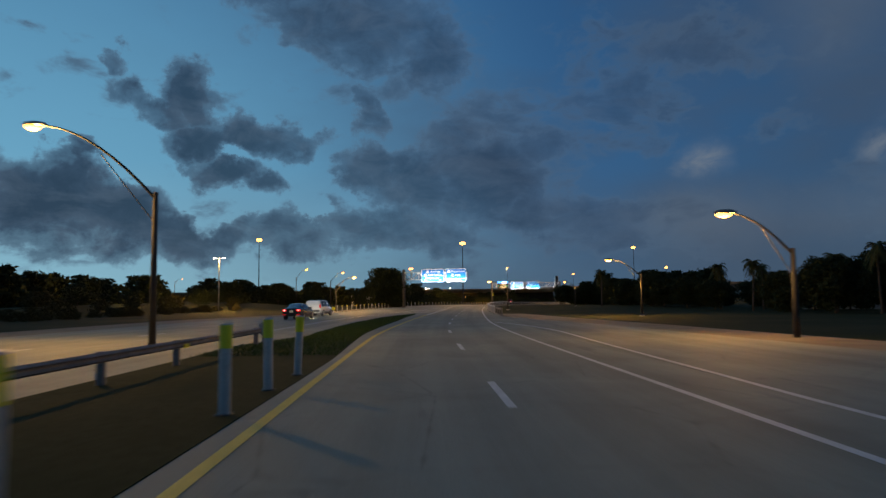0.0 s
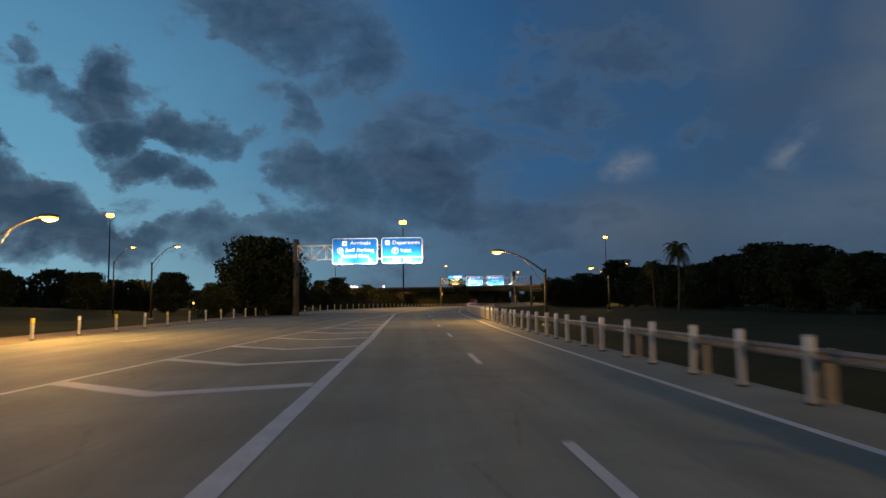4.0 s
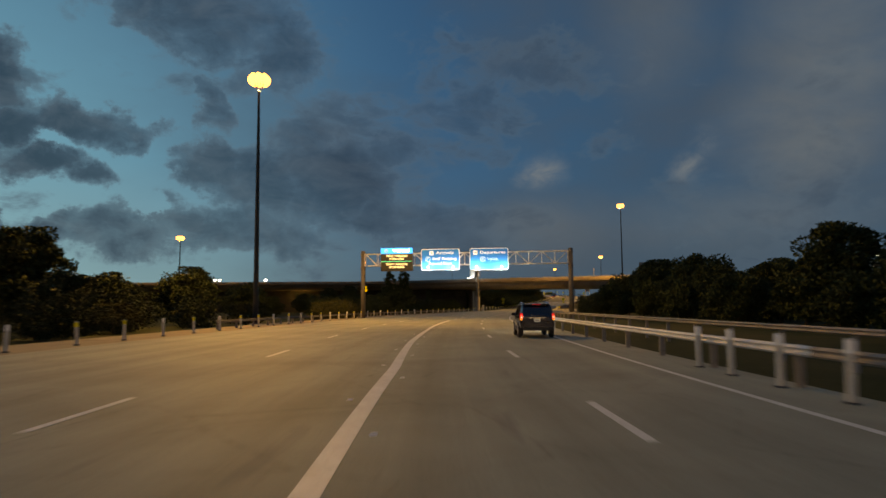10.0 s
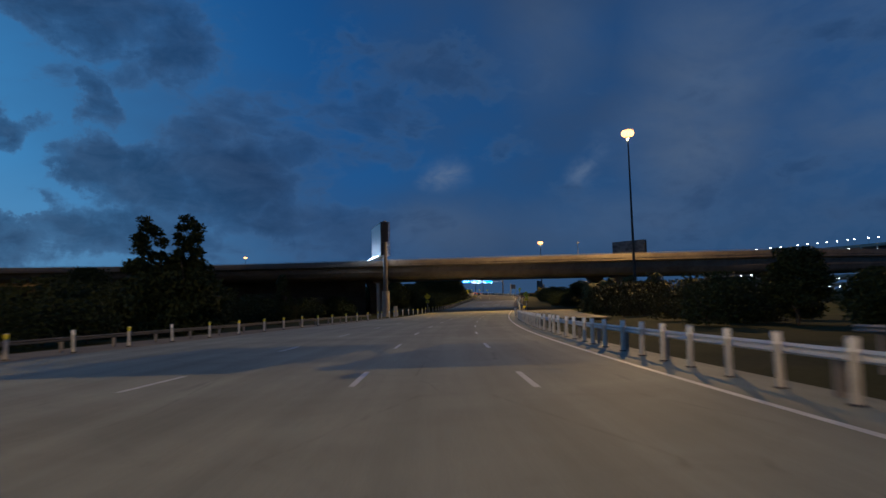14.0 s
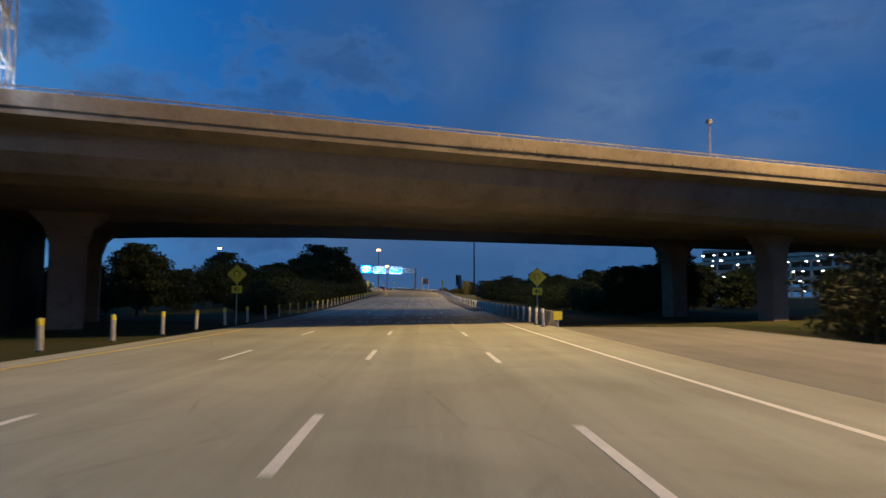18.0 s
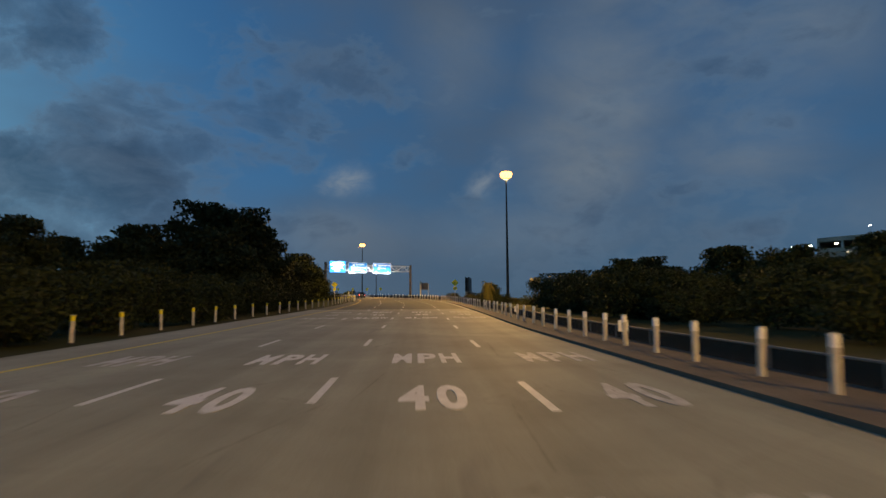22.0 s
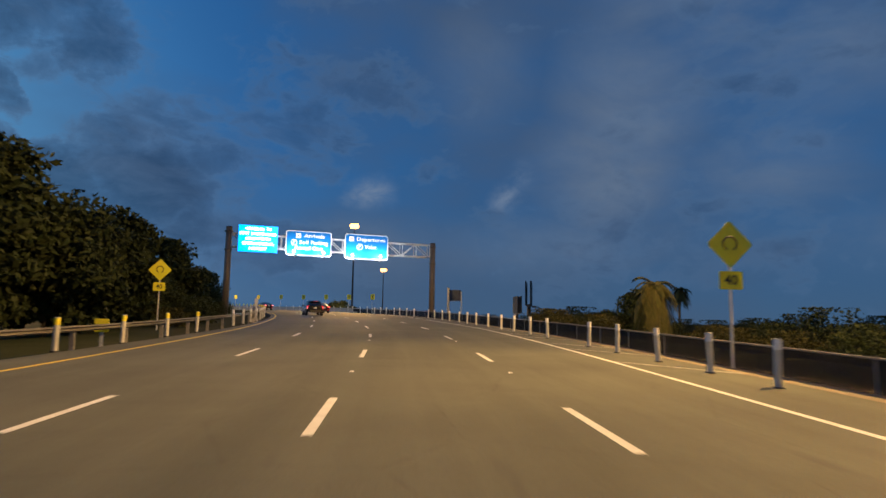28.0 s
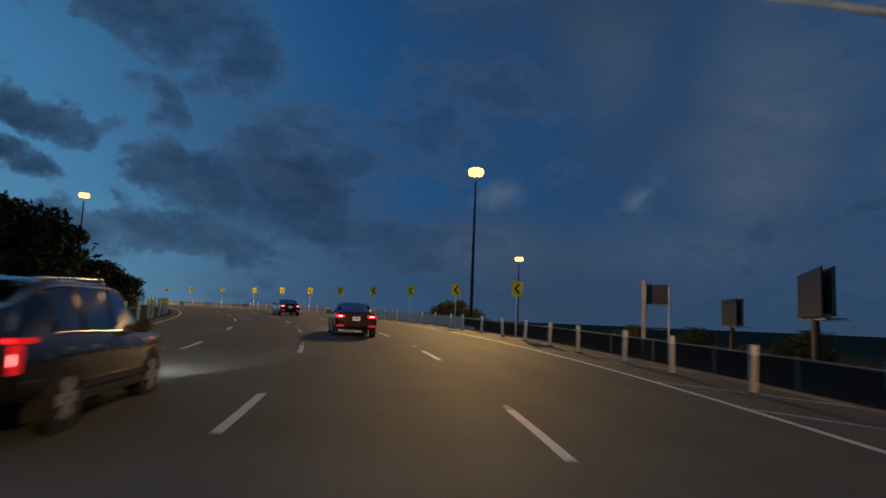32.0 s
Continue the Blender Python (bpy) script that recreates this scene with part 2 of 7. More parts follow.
def build_sky():
    n = Nodes(world.node_tree)
    d = n.add("ShaderNodeTexCoord").outputs["Generated"]
    x, y, z = n.add("ShaderNodeSeparateXYZ", i0=d).outputs

    def vec(op, a, b=(0, 0, 0), c=None):
        q = n.add("ShaderNodeVectorMath", i0=a, i1=b)
        q.operation = op
        if c is not None:
            q.inputs[2].default_value = c
        return q.outputs[1] if op == "LENGTH" else q.outputs[0]

    def torn(amount, scale, detail):
        """The direction as angle to the left and height, frayed by noise."""
        w = n.add("ShaderNodeTexNoise", Vector=d, Scale=scale, Detail=detail, Roughness=0.62).outputs["Color"]
        w = vec("MULTIPLY", vec("SUBTRACT", w, (0.5, 0.5, 0.5)), (amount, amount, amount))
        p = vec("NORMALIZE", vec("ADD", d, w))
        px, py, pz = n.add("ShaderNodeSeparateXYZ", i0=p).outputs
        az = n.math("ARCTAN2", n.math("MULTIPLY", px, -1.0), py)
        el = n.math("ARCSINE", pz)
        both = n.add("ShaderNodeCombineXYZ", i0=az, i1=el)
        return vec("MULTIPLY", both.outputs[0], (180 / math.pi, 180 / math.pi, 0))

    def blobs(rows, where, hard=0.25):
        total = None
        for az, el, ra, re, w in rows:
            q = vec("MULTIPLY_ADD", where, (1 / ra, 1 / re, 0), (-az / ra, -el / re, 0))
            near = n.add("ShaderNodeMapRange", i0=vec("LENGTH", q), i1=1.45, i2=hard, i3=0.0, i4=w)
            near.interpolation_type = "SMOOTHSTEP"
            total = near.outputs[0] if total is None else n.math("MAXIMUM", total, near.outputs[0])
        return total

    frayed, soft = torn(0.17, 8.0, 9.0), torn(0.05, 9.0, 6.0)
    # the afterglow lies ahead and to the left of the first stretch
    glow = n.math("ADD", n.math("MULTIPLY", x, -0.85), n.math("MULTIPLY", y, 0.53))
    west = n.ramp(glow, (0.30, 0.0), (0.95, 1.0), smooth=True)
    zen = n.ramp(z, (0.0, (0.044, 0.090, 0.160)), (0.22, (0.022, 0.084, 0.205)), (0.6, (0.012, 0.058, 0.165)))
    zen_west = n.ramp(z, (0.0, (0.16, 0.32, 0.43)), (0.2, (0.085, 0.25, 0.41)), (0.55, (0.036, 0.14, 0.29)))
    zen = n.mix(1.0, zen, n.ramp(glow, (0.0, 0.70), (0.5, 1.0)), "MULTIPLY")
    clear = n.mix(west, zen, zen_west)
    flat = n.scaled(d, (1.0, 1.0, 1.9))
    big = n.noise(flat, 4.6, 6.0, 0.55, 0.4)
    fine = n.noise(flat, 17.0, 8.0, 0.60, 0.5)
    dens = n.math("SUBTRACT", blobs(CLOUD_BANKS, frayed), n.math("MULTIPLY", blobs(CLEAR_GAPS, frayed), 0.8))
    dens = n.math("MAXIMUM", dens, n.ramp(big, (0.50, 0.0), (0.74, 0.55)))
    dens = n.math("ADD", dens, n.math("MULTIPLY", n.math("SUBTRACT", fine, 0.5), 1.05))
    dens = n.math("ADD", dens, n.math("MULTIPLY", n.math("SUBTRACT", big, 0.5), 0.45))
    mask = n.ramp(dens, (0.10, 0.0), (0.45, 0.8), (0.8, 1.0), smooth=True)
    body = n.ramp(dens, (0.20, (0.056, 0.098, 0.166)), (0.48, (0.027, 0.051, 0.098)), (1.05, (0.011, 0.023, 0.050)))
    lit = n.ramp(n.noise(flat, 11.0, 7.0, 0.62, 0.6), (0.46, 0.0), (0.70, 0.55))
    body = n.mix(lit, body, (0.050, 0.076, 0.124, 1))
    # towards the east the cover is thin and even
    cover = n.ramp(n.noise(n.scaled(d, (1.2, 1.2, 2.4)), 2.6, 5.0, 0.5), (0.36, 0.0), (0.70, 0.75))
    clear = n.mix(west, n.mix(cover, clear, (0.036, 0.055, 0.092, 1)), clear)
    pale = n.math("MULTIPLY", blobs(VEILS, soft, 0.05), n.ramp(n.noise(flat, 3.4, 6.0, 0.58, 0.5), (0.34, 0.25), (0.62, 1.0)))
    clear = n.mix(pale, clear, (0.078, 0.102, 0.142, 1))
    thick = n.math("MULTIPLY", mask, n.math("ADD", n.math("MULTIPLY", west, 0.34), 0.60))
    thick = n.math("MULTIPLY", thick, n.math("SUBTRACT", 1.0, n.math("MULTIPLY", pale, 0.6)))
    sky = n.mix(thick, clear, body)
    small = n.math("MULTIPLY", blobs(PUFFS, soft, 0.0), n.ramp(fine, (0.36, 0.15), (0.62, 0.8)))
    sky = n.mix(small, sky, (0.105, 0.135, 0.185, 1))
    bg = n.add("ShaderNodeBackground", Color=sky, Strength=SKY_STRENGTH)
    out = n.add("ShaderNodeOutputWorld")
    n.t.links.new(bg.outputs[0], out.inputs[0])


SKY_STRENGTH = 1.0
build_sky()

MAST_POWER, SIGN_POWER = 68000, 560
SODIUM = (1.0, 0.55, 0.15)
COOL = (0.85, 0.93, 1.0)


def point_lamp(name, place, power, colour, size):
    d = bpy.data.lights.new(name, "POINT")
    d.energy, d.color, d.shadow_soft_size = power, colour, size
    o = new(name, d)
    o.location = place
    return tagged(o, kind="light")


def spot_lamp(name, eye, target, power, colour, degrees, size=0.1, blend=0.6):
    d = bpy.data.lights.new(name, "SPOT")
    d.energy, d.color, d.shadow_soft_size, d.spot_size, d.spot_blend = power, colour, size, radians(degrees), blend
    o = new(name, d)
    o.matrix_world = look(eye, target)
    return tagged(o, kind="light")


# ---------------------------------------------------------------- materials
def material(name):
    m = bpy.data.materials.new(name)
    m.use_nodes = True
    return m, Nodes(m.node_tree)


def surface(name, low, high, rough=0.8, grain=30.0, stain=0.6, bump=0.15, metal=0.0, coat=0.0, spec=0.5, where="Object", dark=None, emit=None):
    """A plain surface with grain and stains at two scales."""
    m, n = material(name)
    co = n.add("ShaderNodeTexCoord").outputs[where]
    g, s = n.noise(co, grain, 5.0, 0.65), n.noise(co, stain, 6.0, 0.6, 0.4)
    col = n.mix(n.ramp(s, (0.32, 0.0), (0.68, 1.0)), (*low, 1), (*high, 1))
    col = n.mix(n.math("MULTIPLY", n.ramp(g, (0.35, 0.0), (0.75, 1.0)), 0.45), col, (*(0.55 * v for v in low), 1))
    if dark:
        col = n.mix(n.math("MULTIPLY", n.ramp(n.noise(co, stain * 5, 4.0), (0.55, 0.0), (0.7, 1.0)), 0.5), col, (*dark, 1))
    b = n.add("ShaderNodeBsdfPrincipled", Base_Color=col, Metallic=metal)
    n.put(b.inputs["Roughness"], n.math("ADD", n.math("MULTIPLY", g, 0.25), rough - 0.12, clamp=True))
    b.inputs["Specular IOR Level"].default_value = spec
    b.inputs["Coat Weight"].default_value = coat
    if bump:
        bp = n.add("ShaderNodeBump", Height=g, Strength=bump, Distance=0.02)
        n.put(b.inputs["Normal"], bp.outputs[0])
    if emit:
        b.inputs["Emission Color"].default_value = (*emit[0], 1)
        b.inputs["Emission Strength"].default_value = emit[1]
    out = n.add("ShaderNodeOutputMaterial")
    n.t.links.new(b.outputs[0], out.inputs[0])
    return m


def lens(name, colour, strength):
    """A lamp's glowing lens."""
    m, n = material(name)
    b = n.add("ShaderNodeBsdfPrincipled", Base_Color=(*colour, 1), Roughness=0.3)
    b.inputs["Emission Color"].default_value = (*colour, 1)
    b.inputs["Emission Strength"].default_value = strength
    out = n.add("ShaderNodeOutputMaterial")
    n.t.links.new(b.outputs[0], out.inputs[0])
    return m


def glass(name, tint, rough=0.04):
    m, n = material(name)
    b = n.add("ShaderNodeBsdfPrincipled", Base_Color=(*tint, 1), Roughness=rough, Metallic=0.0)
    b.inputs["Specular IOR Level"].default_value = 0.9
    b.inputs["Coat Weight"].default_value = 0.6
    out = n.add("ShaderNodeOutputMaterial")
    n.t.links.new(b.outputs[0], out.inputs[0])
    return m


def road_surface(name, tone, warm=(1, 1, 1)):
    """Worn paving: aggregate, wheel paths along the road (x runs across), patches, cracks and oil."""
    m, n = material(name)
    uv = n.add("ShaderNodeUVMap").outputs[0]
    co = n.add("ShaderNodeTexCoord").outputs["Object"]
    grain = n.noise(co, 45.0, 4.0, 0.7)
    patch = n.noise(co, 0.22, 6.0, 0.6, 0.5)
    streak = n.noise(n.scaled(uv, (1.6, 0.035, 1.0)), 1.0, 5.0, 0.6)
    u = n.add("ShaderNodeSeparateXYZ", i0=uv).outputs[0]
    wheel = n.math("SINE", n.math("MULTIPLY", n.math("ADD", u, 0.15), 2 * math.pi / 1.8))
    v = n.math("ADD", n.math("MULTIPLY", patch, 0.62), n.math("MULTIPLY", streak, 0.40))
    v = n.math("ADD", v, n.math("MULTIPLY", wheel, 0.035))
    lo, hi = tuple(tone * 0.78 * w for w in warm), tuple(tone * 1.24 * w for w in warm)
    col = n.ramp(v, (0.36, lo), (0.66, hi))
    col = n.mix(n.math("MULTIPLY", n.ramp(grain, (0.45, 0.0), (0.72, 1.0)), 0.5), col, (*(tone * 0.5 * w for w in warm), 1))
    oil = n.ramp(n.noise(n.scaled(uv, (0.9, 0.12, 1.0)), 1.3, 3.0), (0.66, 0.0), (0.74, 1.0))
    col = n.mix(n.math("MULTIPLY", oil, 0.45), col, (*(tone * 0.45 for _ in range(3)), 1))
    crack = n.add("ShaderNodeTexVoronoi", Vector=co, Scale=0.28)
    crack.feature = "DISTANCE_TO_EDGE"
    wob = n.ramp(n.math("ADD", crack.outputs[0], n.math("MULTIPLY", n.noise(co, 3.0, 3.0), 0.03)), (0.010, 1.0), (0.022, 0.0))
    col = n.mix(n.math("MULTIPLY", wob, 0.35), col, (0.02, 0.02, 0.02, 1))
    b = n.add("ShaderNodeBsdfPrincipled", Base_Color=col)
    b.inputs["Specular IOR Level"].default_value = 0.3
    n.put(b.inputs["Roughness"], n.math("ADD", n.math("MULTIPLY", grain, 0.3), 0.6))
    bp = n.add("ShaderNodeBump", Height=grain, Strength=0.35, Distance=0.012)
    n.put(b.inputs["Normal"], bp.outputs[0])
    out = n.add("ShaderNodeOutputMaterial")
    n.t.links.new(b.outputs[0], out.inputs[0])
    return m


def leaf_surface(name, low, high):
    m, n = material(name)
    r = n.add("ShaderNodeNewGeometry").outputs["Random Per Island"]
    col = n.mix(r, (*low, 1), (*high, 1))
    b = n.add("ShaderNodeBsdfPrincipled", Base_Color=col, Roughness=0.7)
    b.inputs["Specular IOR Level"].default_value = 0.12
    out = n.add("ShaderNodeOutputMaterial")
    n.t.links.new(b.outputs[0], out.inputs[0])
    return m


def mesh_cloth(name):
    """A close dark mesh that lets a little of what is behind it through."""
    m, n = material(name)
    co = n.add("ShaderNodeTexCoord").outputs["Object"]
    col = n.mix(n.noise(co, 1.2, 5.0), (0.020, 0.020, 0.019, 1), (0.050, 0.048, 0.044, 1))
    b = n.add("ShaderNodeBsdfPrincipled", Base_Color=col, Roughness=0.85)
    b.inputs["Specular IOR Level"].default_value = 0.1
    n.put(b.inputs["Alpha"], n.ramp(n.noise(co, 90.0, 2.0), (0.40, 0.55), (0.60, 0.95)))
    out = n.add("ShaderNodeOutputMaterial")
    n.t.links.new(b.outputs[0], out.inputs[0])
    return m


M = dict(
    asphalt=road_surface("asphalt", 0.285, (0.98, 1.0, 0.79)),
    dark_asphalt=road_surface("dark_asphalt", 0.10, (0.97, 1.0, 0.78)),
    concrete_road=road_surface("concrete_paving", 0.14, (1.0, 0.98, 0.9)),
    shoulder=surface("sandy_shoulder", (0.20, 0.16, 0.11), (0.30, 0.25, 0.17), 0.95, 40, 0.5, 0.4),
    soil=surface("soil_and_turf", (0.030, 0.040, 0.016), (0.065, 0.062, 0.030), 0.95, 6, 0.12, 0.6, spec=0.05),
    grass=leaf_surface("grass_blade", (0.035, 0.075, 0.018), (0.08, 0.13, 0.04)),
    white_paint=surface("white_road_paint", (0.62, 0.62, 0.60), (0.80, 0.80, 0.78), 0.6, 60, 2.5, 0.2, dark=(0.35, 0.35, 0.33)),
    worn_paint=surface("worn_road_lettering", (0.36, 0.36, 0.34), (0.68, 0.68, 0.66), 0.65, 30, 2.2, 0.2, dark=(0.16, 0.16, 0.155)),
    yellow_paint=surface("yellow_road_paint", (0.66, 0.49, 0.05), (0.78, 0.60, 0.08), 0.6, 60, 2.5, 0.2, dark=(0.4, 0.28, 0.06)),
    tube=surface("white_plastic_tube", (0.46, 0.45, 0.42), (0.62, 0.61, 0.58), 0.5, 25, 4, 0.1, dark=(0.42, 0.40, 0.36)),
    band_yellow=surface("fluorescent_yellow_sheeting", (0.84, 0.73, 0.02), (0.93, 0.83, 0.04), 0.3, 80, 5, 0.05),
    band_white=surface("white_reflective_sheeting", (0.86, 0.87, 0.87), (0.95, 0.95, 0.95), 0.25, 80, 5, 0.05),
    dark_rail=surface("weathered_dark_rail", (0.10, 0.095, 0.085), (0.17, 0.16, 0.145), 0.7, 18, 1.2, 0.1, metal=0.3),
    kerb=surface("dirty_kerb", (0.085, 0.072, 0.057), (0.14, 0.118, 0.092), 0.9, 12, 0.6, 0.3, dark=(0.05, 0.042, 0.035)),
    # stained concrete; its near-black tone stands in for shade under the bridge
    shaded_wall=surface("stained_dark_wall", (0.035, 0.034, 0.030), (0.075, 0.070, 0.060), 0.9, 10, 0.4, 0.3, spec=0.08, dark=(0.02, 0.02, 0.018)),
    fence_mesh=mesh_cloth("dark_fence_mesh"),
    steel=surface("galvanised_steel", (0.60, 0.61, 0.61), (0.74, 0.75, 0.75), 0.5, 18, 1.5, 0.1, metal=0.25),
    dull_steel=surface("weathered_steel", (0.20, 0.19, 0.18), (0.32, 0.30, 0.28), 0.65, 18, 1.2, 0.15, metal=0.35, dark=(0.12, 0.09, 0.07)),
    mast_steel=surface("dark_mast_steel", (0.022, 0.02, 0.018), (0.042, 0.037, 0.032), 0.7, 14, 0.8, 0.1),
    brown_post=surface("painted_column", (0.095, 0.085, 0.078), (0.155, 0.138, 0.122), 0.6, 14, 0.8, 0.1),
    concrete=surface("weathered_concrete", (0.24, 0.215, 0.18), (0.36, 0.33, 0.28), 0.9, 9, 0.25, 0.3, dark=(0.14, 0.125, 0.10)),
    bridge_concrete=surface("stained_bridge_concrete", (0.15, 0.125, 0.098), (0.25, 0.212, 0.168), 0.9, 9, 0.22, 0.3, dark=(0.085, 0.072, 0.058)),
    pale_concrete=surface("pale_concrete", (0.40, 0.385, 0.35), (0.52, 0.50, 0.46), 0.9, 9, 0.5, 0.3, dark=(0.27, 0.26, 0.23)),
    sign_blue=surface("blue_sign_sheeting", (0.004, 0.135, 0.44), (0.006, 0.165, 0.50), 0.5, 90, 0.8, 0.03, spec=0.15),
    sign_white=surface("white_sign_sheeting", (0.82, 0.83, 0.83), (0.90, 0.90, 0.90), 0.35, 90, 1.0, 0.03),
    sign_back=surface("bare_aluminium", (0.42, 0.43, 0.44), (0.55, 0.56, 0.57), 0.45, 30, 1.0, 0.05, metal=0.7),
    sign_yellow=surface("yellow_sign_sheeting", (0.82, 0.78, 0.02), (0.90, 0.86, 0.04), 0.35, 90, 1.0, 0.03),
    black=surface("black_plastic", (0.012, 0.012, 0.013), (0.03, 0.03, 0.03), 0.45, 40, 2, 0.05),
    rubber=surface("tyre_rubber", (0.012, 0.012, 0.012), (0.028, 0.027, 0.026), 0.85, 60, 3, 0.2),
    bark=surface("bark", (0.05, 0.04, 0.03), (0.11, 0.09, 0.07), 0.95, 12, 2, 0.6),
    leaves=leaf_surface("broad_leaves", (0.016, 0.026, 0.009), (0.036, 0.045, 0.017)),
    dry_leaves=leaf_surface("olive_leaves", (0.025, 0.030, 0.010), (0.065, 0.060, 0.020)),
    palm_leaves=leaf_surface("palm_leaves", (0.045, 0.050, 0.015), (0.10, 0.09, 0.03)),
    sodium_lens=lens("sodium_lens", (1.0, 0.40, 0.085), 4.8),
    white_lens=lens("white_lens", (1.0, 0.93, 0.80), 12.0),
    panel_black=surface("unlit_message_panel", (0.006, 0.006, 0.007), (0.012, 0.012, 0.012), 0.5, 60, 2, 0.05),
    led_amber=lens("amber_leds", (1.0, 0.78, 0.42), 1.5),
    led_green=lens("green_leds", (0.05, 0.9, 0.5), 0.9),
    led_blue=lens("blue_led_panel", (0.0, 0.30, 1.0), 1.6),
    led_white=lens("white_leds", (0.9, 0.95, 1.0), 4.0),
)


# ---------------------------------------------------------------- mesh helpers
def mesh_object(name, verts, faces, mat, parent=None, label="", uvs=None, smooth=False):
    me = bpy.data.meshes.new(name)
    me.from_pydata([tuple(v) for v in verts], [], [tuple(f) for f in faces])
    if uvs is not None:
        lay = me.uv_layers.new(name="UVMap")
        idx = np.zeros(len(me.loops), dtype=np.int32)
        me.loops.foreach_get("vertex_index", idx)
        lay.data.foreach_set("uv", np.asarray(uvs, dtype=np.float32)[idx].ravel())
    me.materials.append(mat)
    if smooth:
        me.polygons.foreach_set("use_smooth", [True] * len(me.polygons))
    me.update()
    ob = new(name, me)
    if parent is not None:
        ob.parent = parent
    if label:
        tagged(ob, label)
    return ob


def part(name, bm, mat, parent=None, label="", smooth=False, bevel=0.0):
    """Links a bmesh as one mesh object under a thing or a part."""
    if bevel:
        bmesh.ops.bevel(bm, geom=[e for e in bm.edges if e.is_manifold and e.calc_face_angle(0) > 0.5], offset=bevel, segments=2, affect="EDGES", clamp_overlap=True)
    me = bpy.data.meshes.new(name)
    bm.to_mesh(me)
    bm.free()
    me.materials.append(mat)
    if smooth:
        me.polygons.foreach_set("use_smooth", [True] * len(me.polygons))
    ob = new(name, me)
    if parent is not None:
        ob.parent = parent
    if label:
        tagged(ob, label)
    return ob


def box(x0, x1, y0, y1, z0, z1, bm=None):
    bm = bm or bmesh.new()
    m = Matrix.Translation(((x0 + x1) / 2, (y0 + y1) / 2, (z0 + z1) / 2)) @ Matrix.Diagonal((x1 - x0, y1 - y0, z1 - z0, 1))
    bmesh.ops.create_cube(bm, size=1, matrix=m)
    return bm


def rod(a, b, r0, r1=None, sides=10, bm=None):
    """A round bar from a to b."""
    bm = bm or bmesh.new()
    a, b = Vector(a), Vector(b)
    d = b - a
    m = Matrix.Translation((a + b) / 2) @ d.to_track_quat("Z", "Y").to_matrix().to_4x4()
    bmesh.ops.create_cone(bm, cap_ends=True, segments=sides, radius1=r0, radius2=r0 if r1 is None else r1, depth=d.length, matrix=m)
    return bm


def sweep(points, r, sides=8, bm=None, r1=None):
    """A bent round bar along the points, in one piece."""
    bm = bm or bmesh.new()
    pts = [Vector(p) for p in points]
    rings = []
    for i, p in enumerate(pts):
        d = (pts[min(i + 1, len(pts) - 1)] - pts[max(i - 1, 0)]).normalized()
        a = d.cross(Vector((0, 0, 1)) if abs(d.z) < 0.95 else Vector((0, 1, 0))).normalized()
        b = d.cross(a)
        q = r if r1 is None else r + (r1 - r) * i / (len(pts) - 1)
        rings.append([bm.verts.new(p + a * q * math.cos(2 * math.pi * k / sides) + b * q * math.sin(2 * math.pi * k / sides)) for k in range(sides)])
    for u, v in zip(rings, rings[1:]):
        for k in range(sides):
            bm.faces.new((u[k], u[(k + 1) % sides], v[(k + 1) % sides], v[k]))
    bm.faces.new(rings[0][::-1]), bm.faces.new(rings[-1])
    bmesh.ops.recalc_face_normals(bm, faces=bm.faces)
    return bm


def empty(name, m, label, category, group=""):
    e = new(name)
    e.matrix_world = m
    e.empty_display_size = 0.3
    return tagged(e, label, category, group)


def rounded_panel(x0, x1, z0, z1, y0, y1, r=0.2, seg=5):
    """An upright panel with round corners, y0 to y1 thick."""
    pts = []
    for cx, cz, a0 in ((x1 - r, z1 - r, 0), (x0 + r, z1 - r, 90), (x0 + r, z0 + r, 180), (x1 - r, z0 + r, 270)):
        for k in range(seg + 1):
            a = radians(a0 + 90 * k / seg)
            pts.append((cx + r * math.cos(a), cz + r * math.sin(a)))
    bm = bmesh.new()
    f = [bm.verts.new((x, y0, z)) for x, z in pts]
    g = [bm.verts.new((x, y1, z)) for x, z in pts]
    k = len(pts)
    bm.faces.new(f)
    bm.faces.new(g[::-1])
    for i in range(k):
        bm.faces.new((f[i], g[i], g[(i + 1) % k], f[(i + 1) % k]))
    bmesh.ops.recalc_face_normals(bm, faces=bm.faces)
    return bm


def lettering(name, text, size, x, y, z, mat, parent, width=None, flat=False, squeeze=1.0, tall=1.0, bold=0.012):
    """Words as thin raised letters on an upright face (or flat on the road), centred on x."""
    cu = bpy.data.curves.new(name, "FONT")
    cu.body, cu.size, cu.align_x, cu.align_y, cu.extrude, cu.resolution_u = text, size, "CENTER", "CENTER", 0.006, 3
    cu.offset = bold * size
    ob = bpy.data.objects.new(name, cu)
    scene.collection.objects.link(ob)
    me = bpy.data.meshes.new_from_object(ob.evaluated_get(bpy.context.evaluated_depsgraph_get()))
    bpy.data.objects.remove(ob)
    co = np.array([v.co[:] for v in me.vertices])
    k = squeeze if width is None else width / max(np.ptp(co[:, 0]), 1e-3)
    me.transform(Matrix.Diagonal((k, tall, 1, 1)))
    if not flat:
        me.transform(Matrix.Rotation(radians(90), 4, "X"))
    me.transform(Matrix.Translation((x, y, z)))
    me.materials.clear()
    me.materials.append(mat)
    me.name = name
    o = new(name, me)
    o.parent = parent
    return o


# ---------------------------------------------------------------- ground and roads
SA = np.array([[p.x, p.y, p.z] for p in LINE])


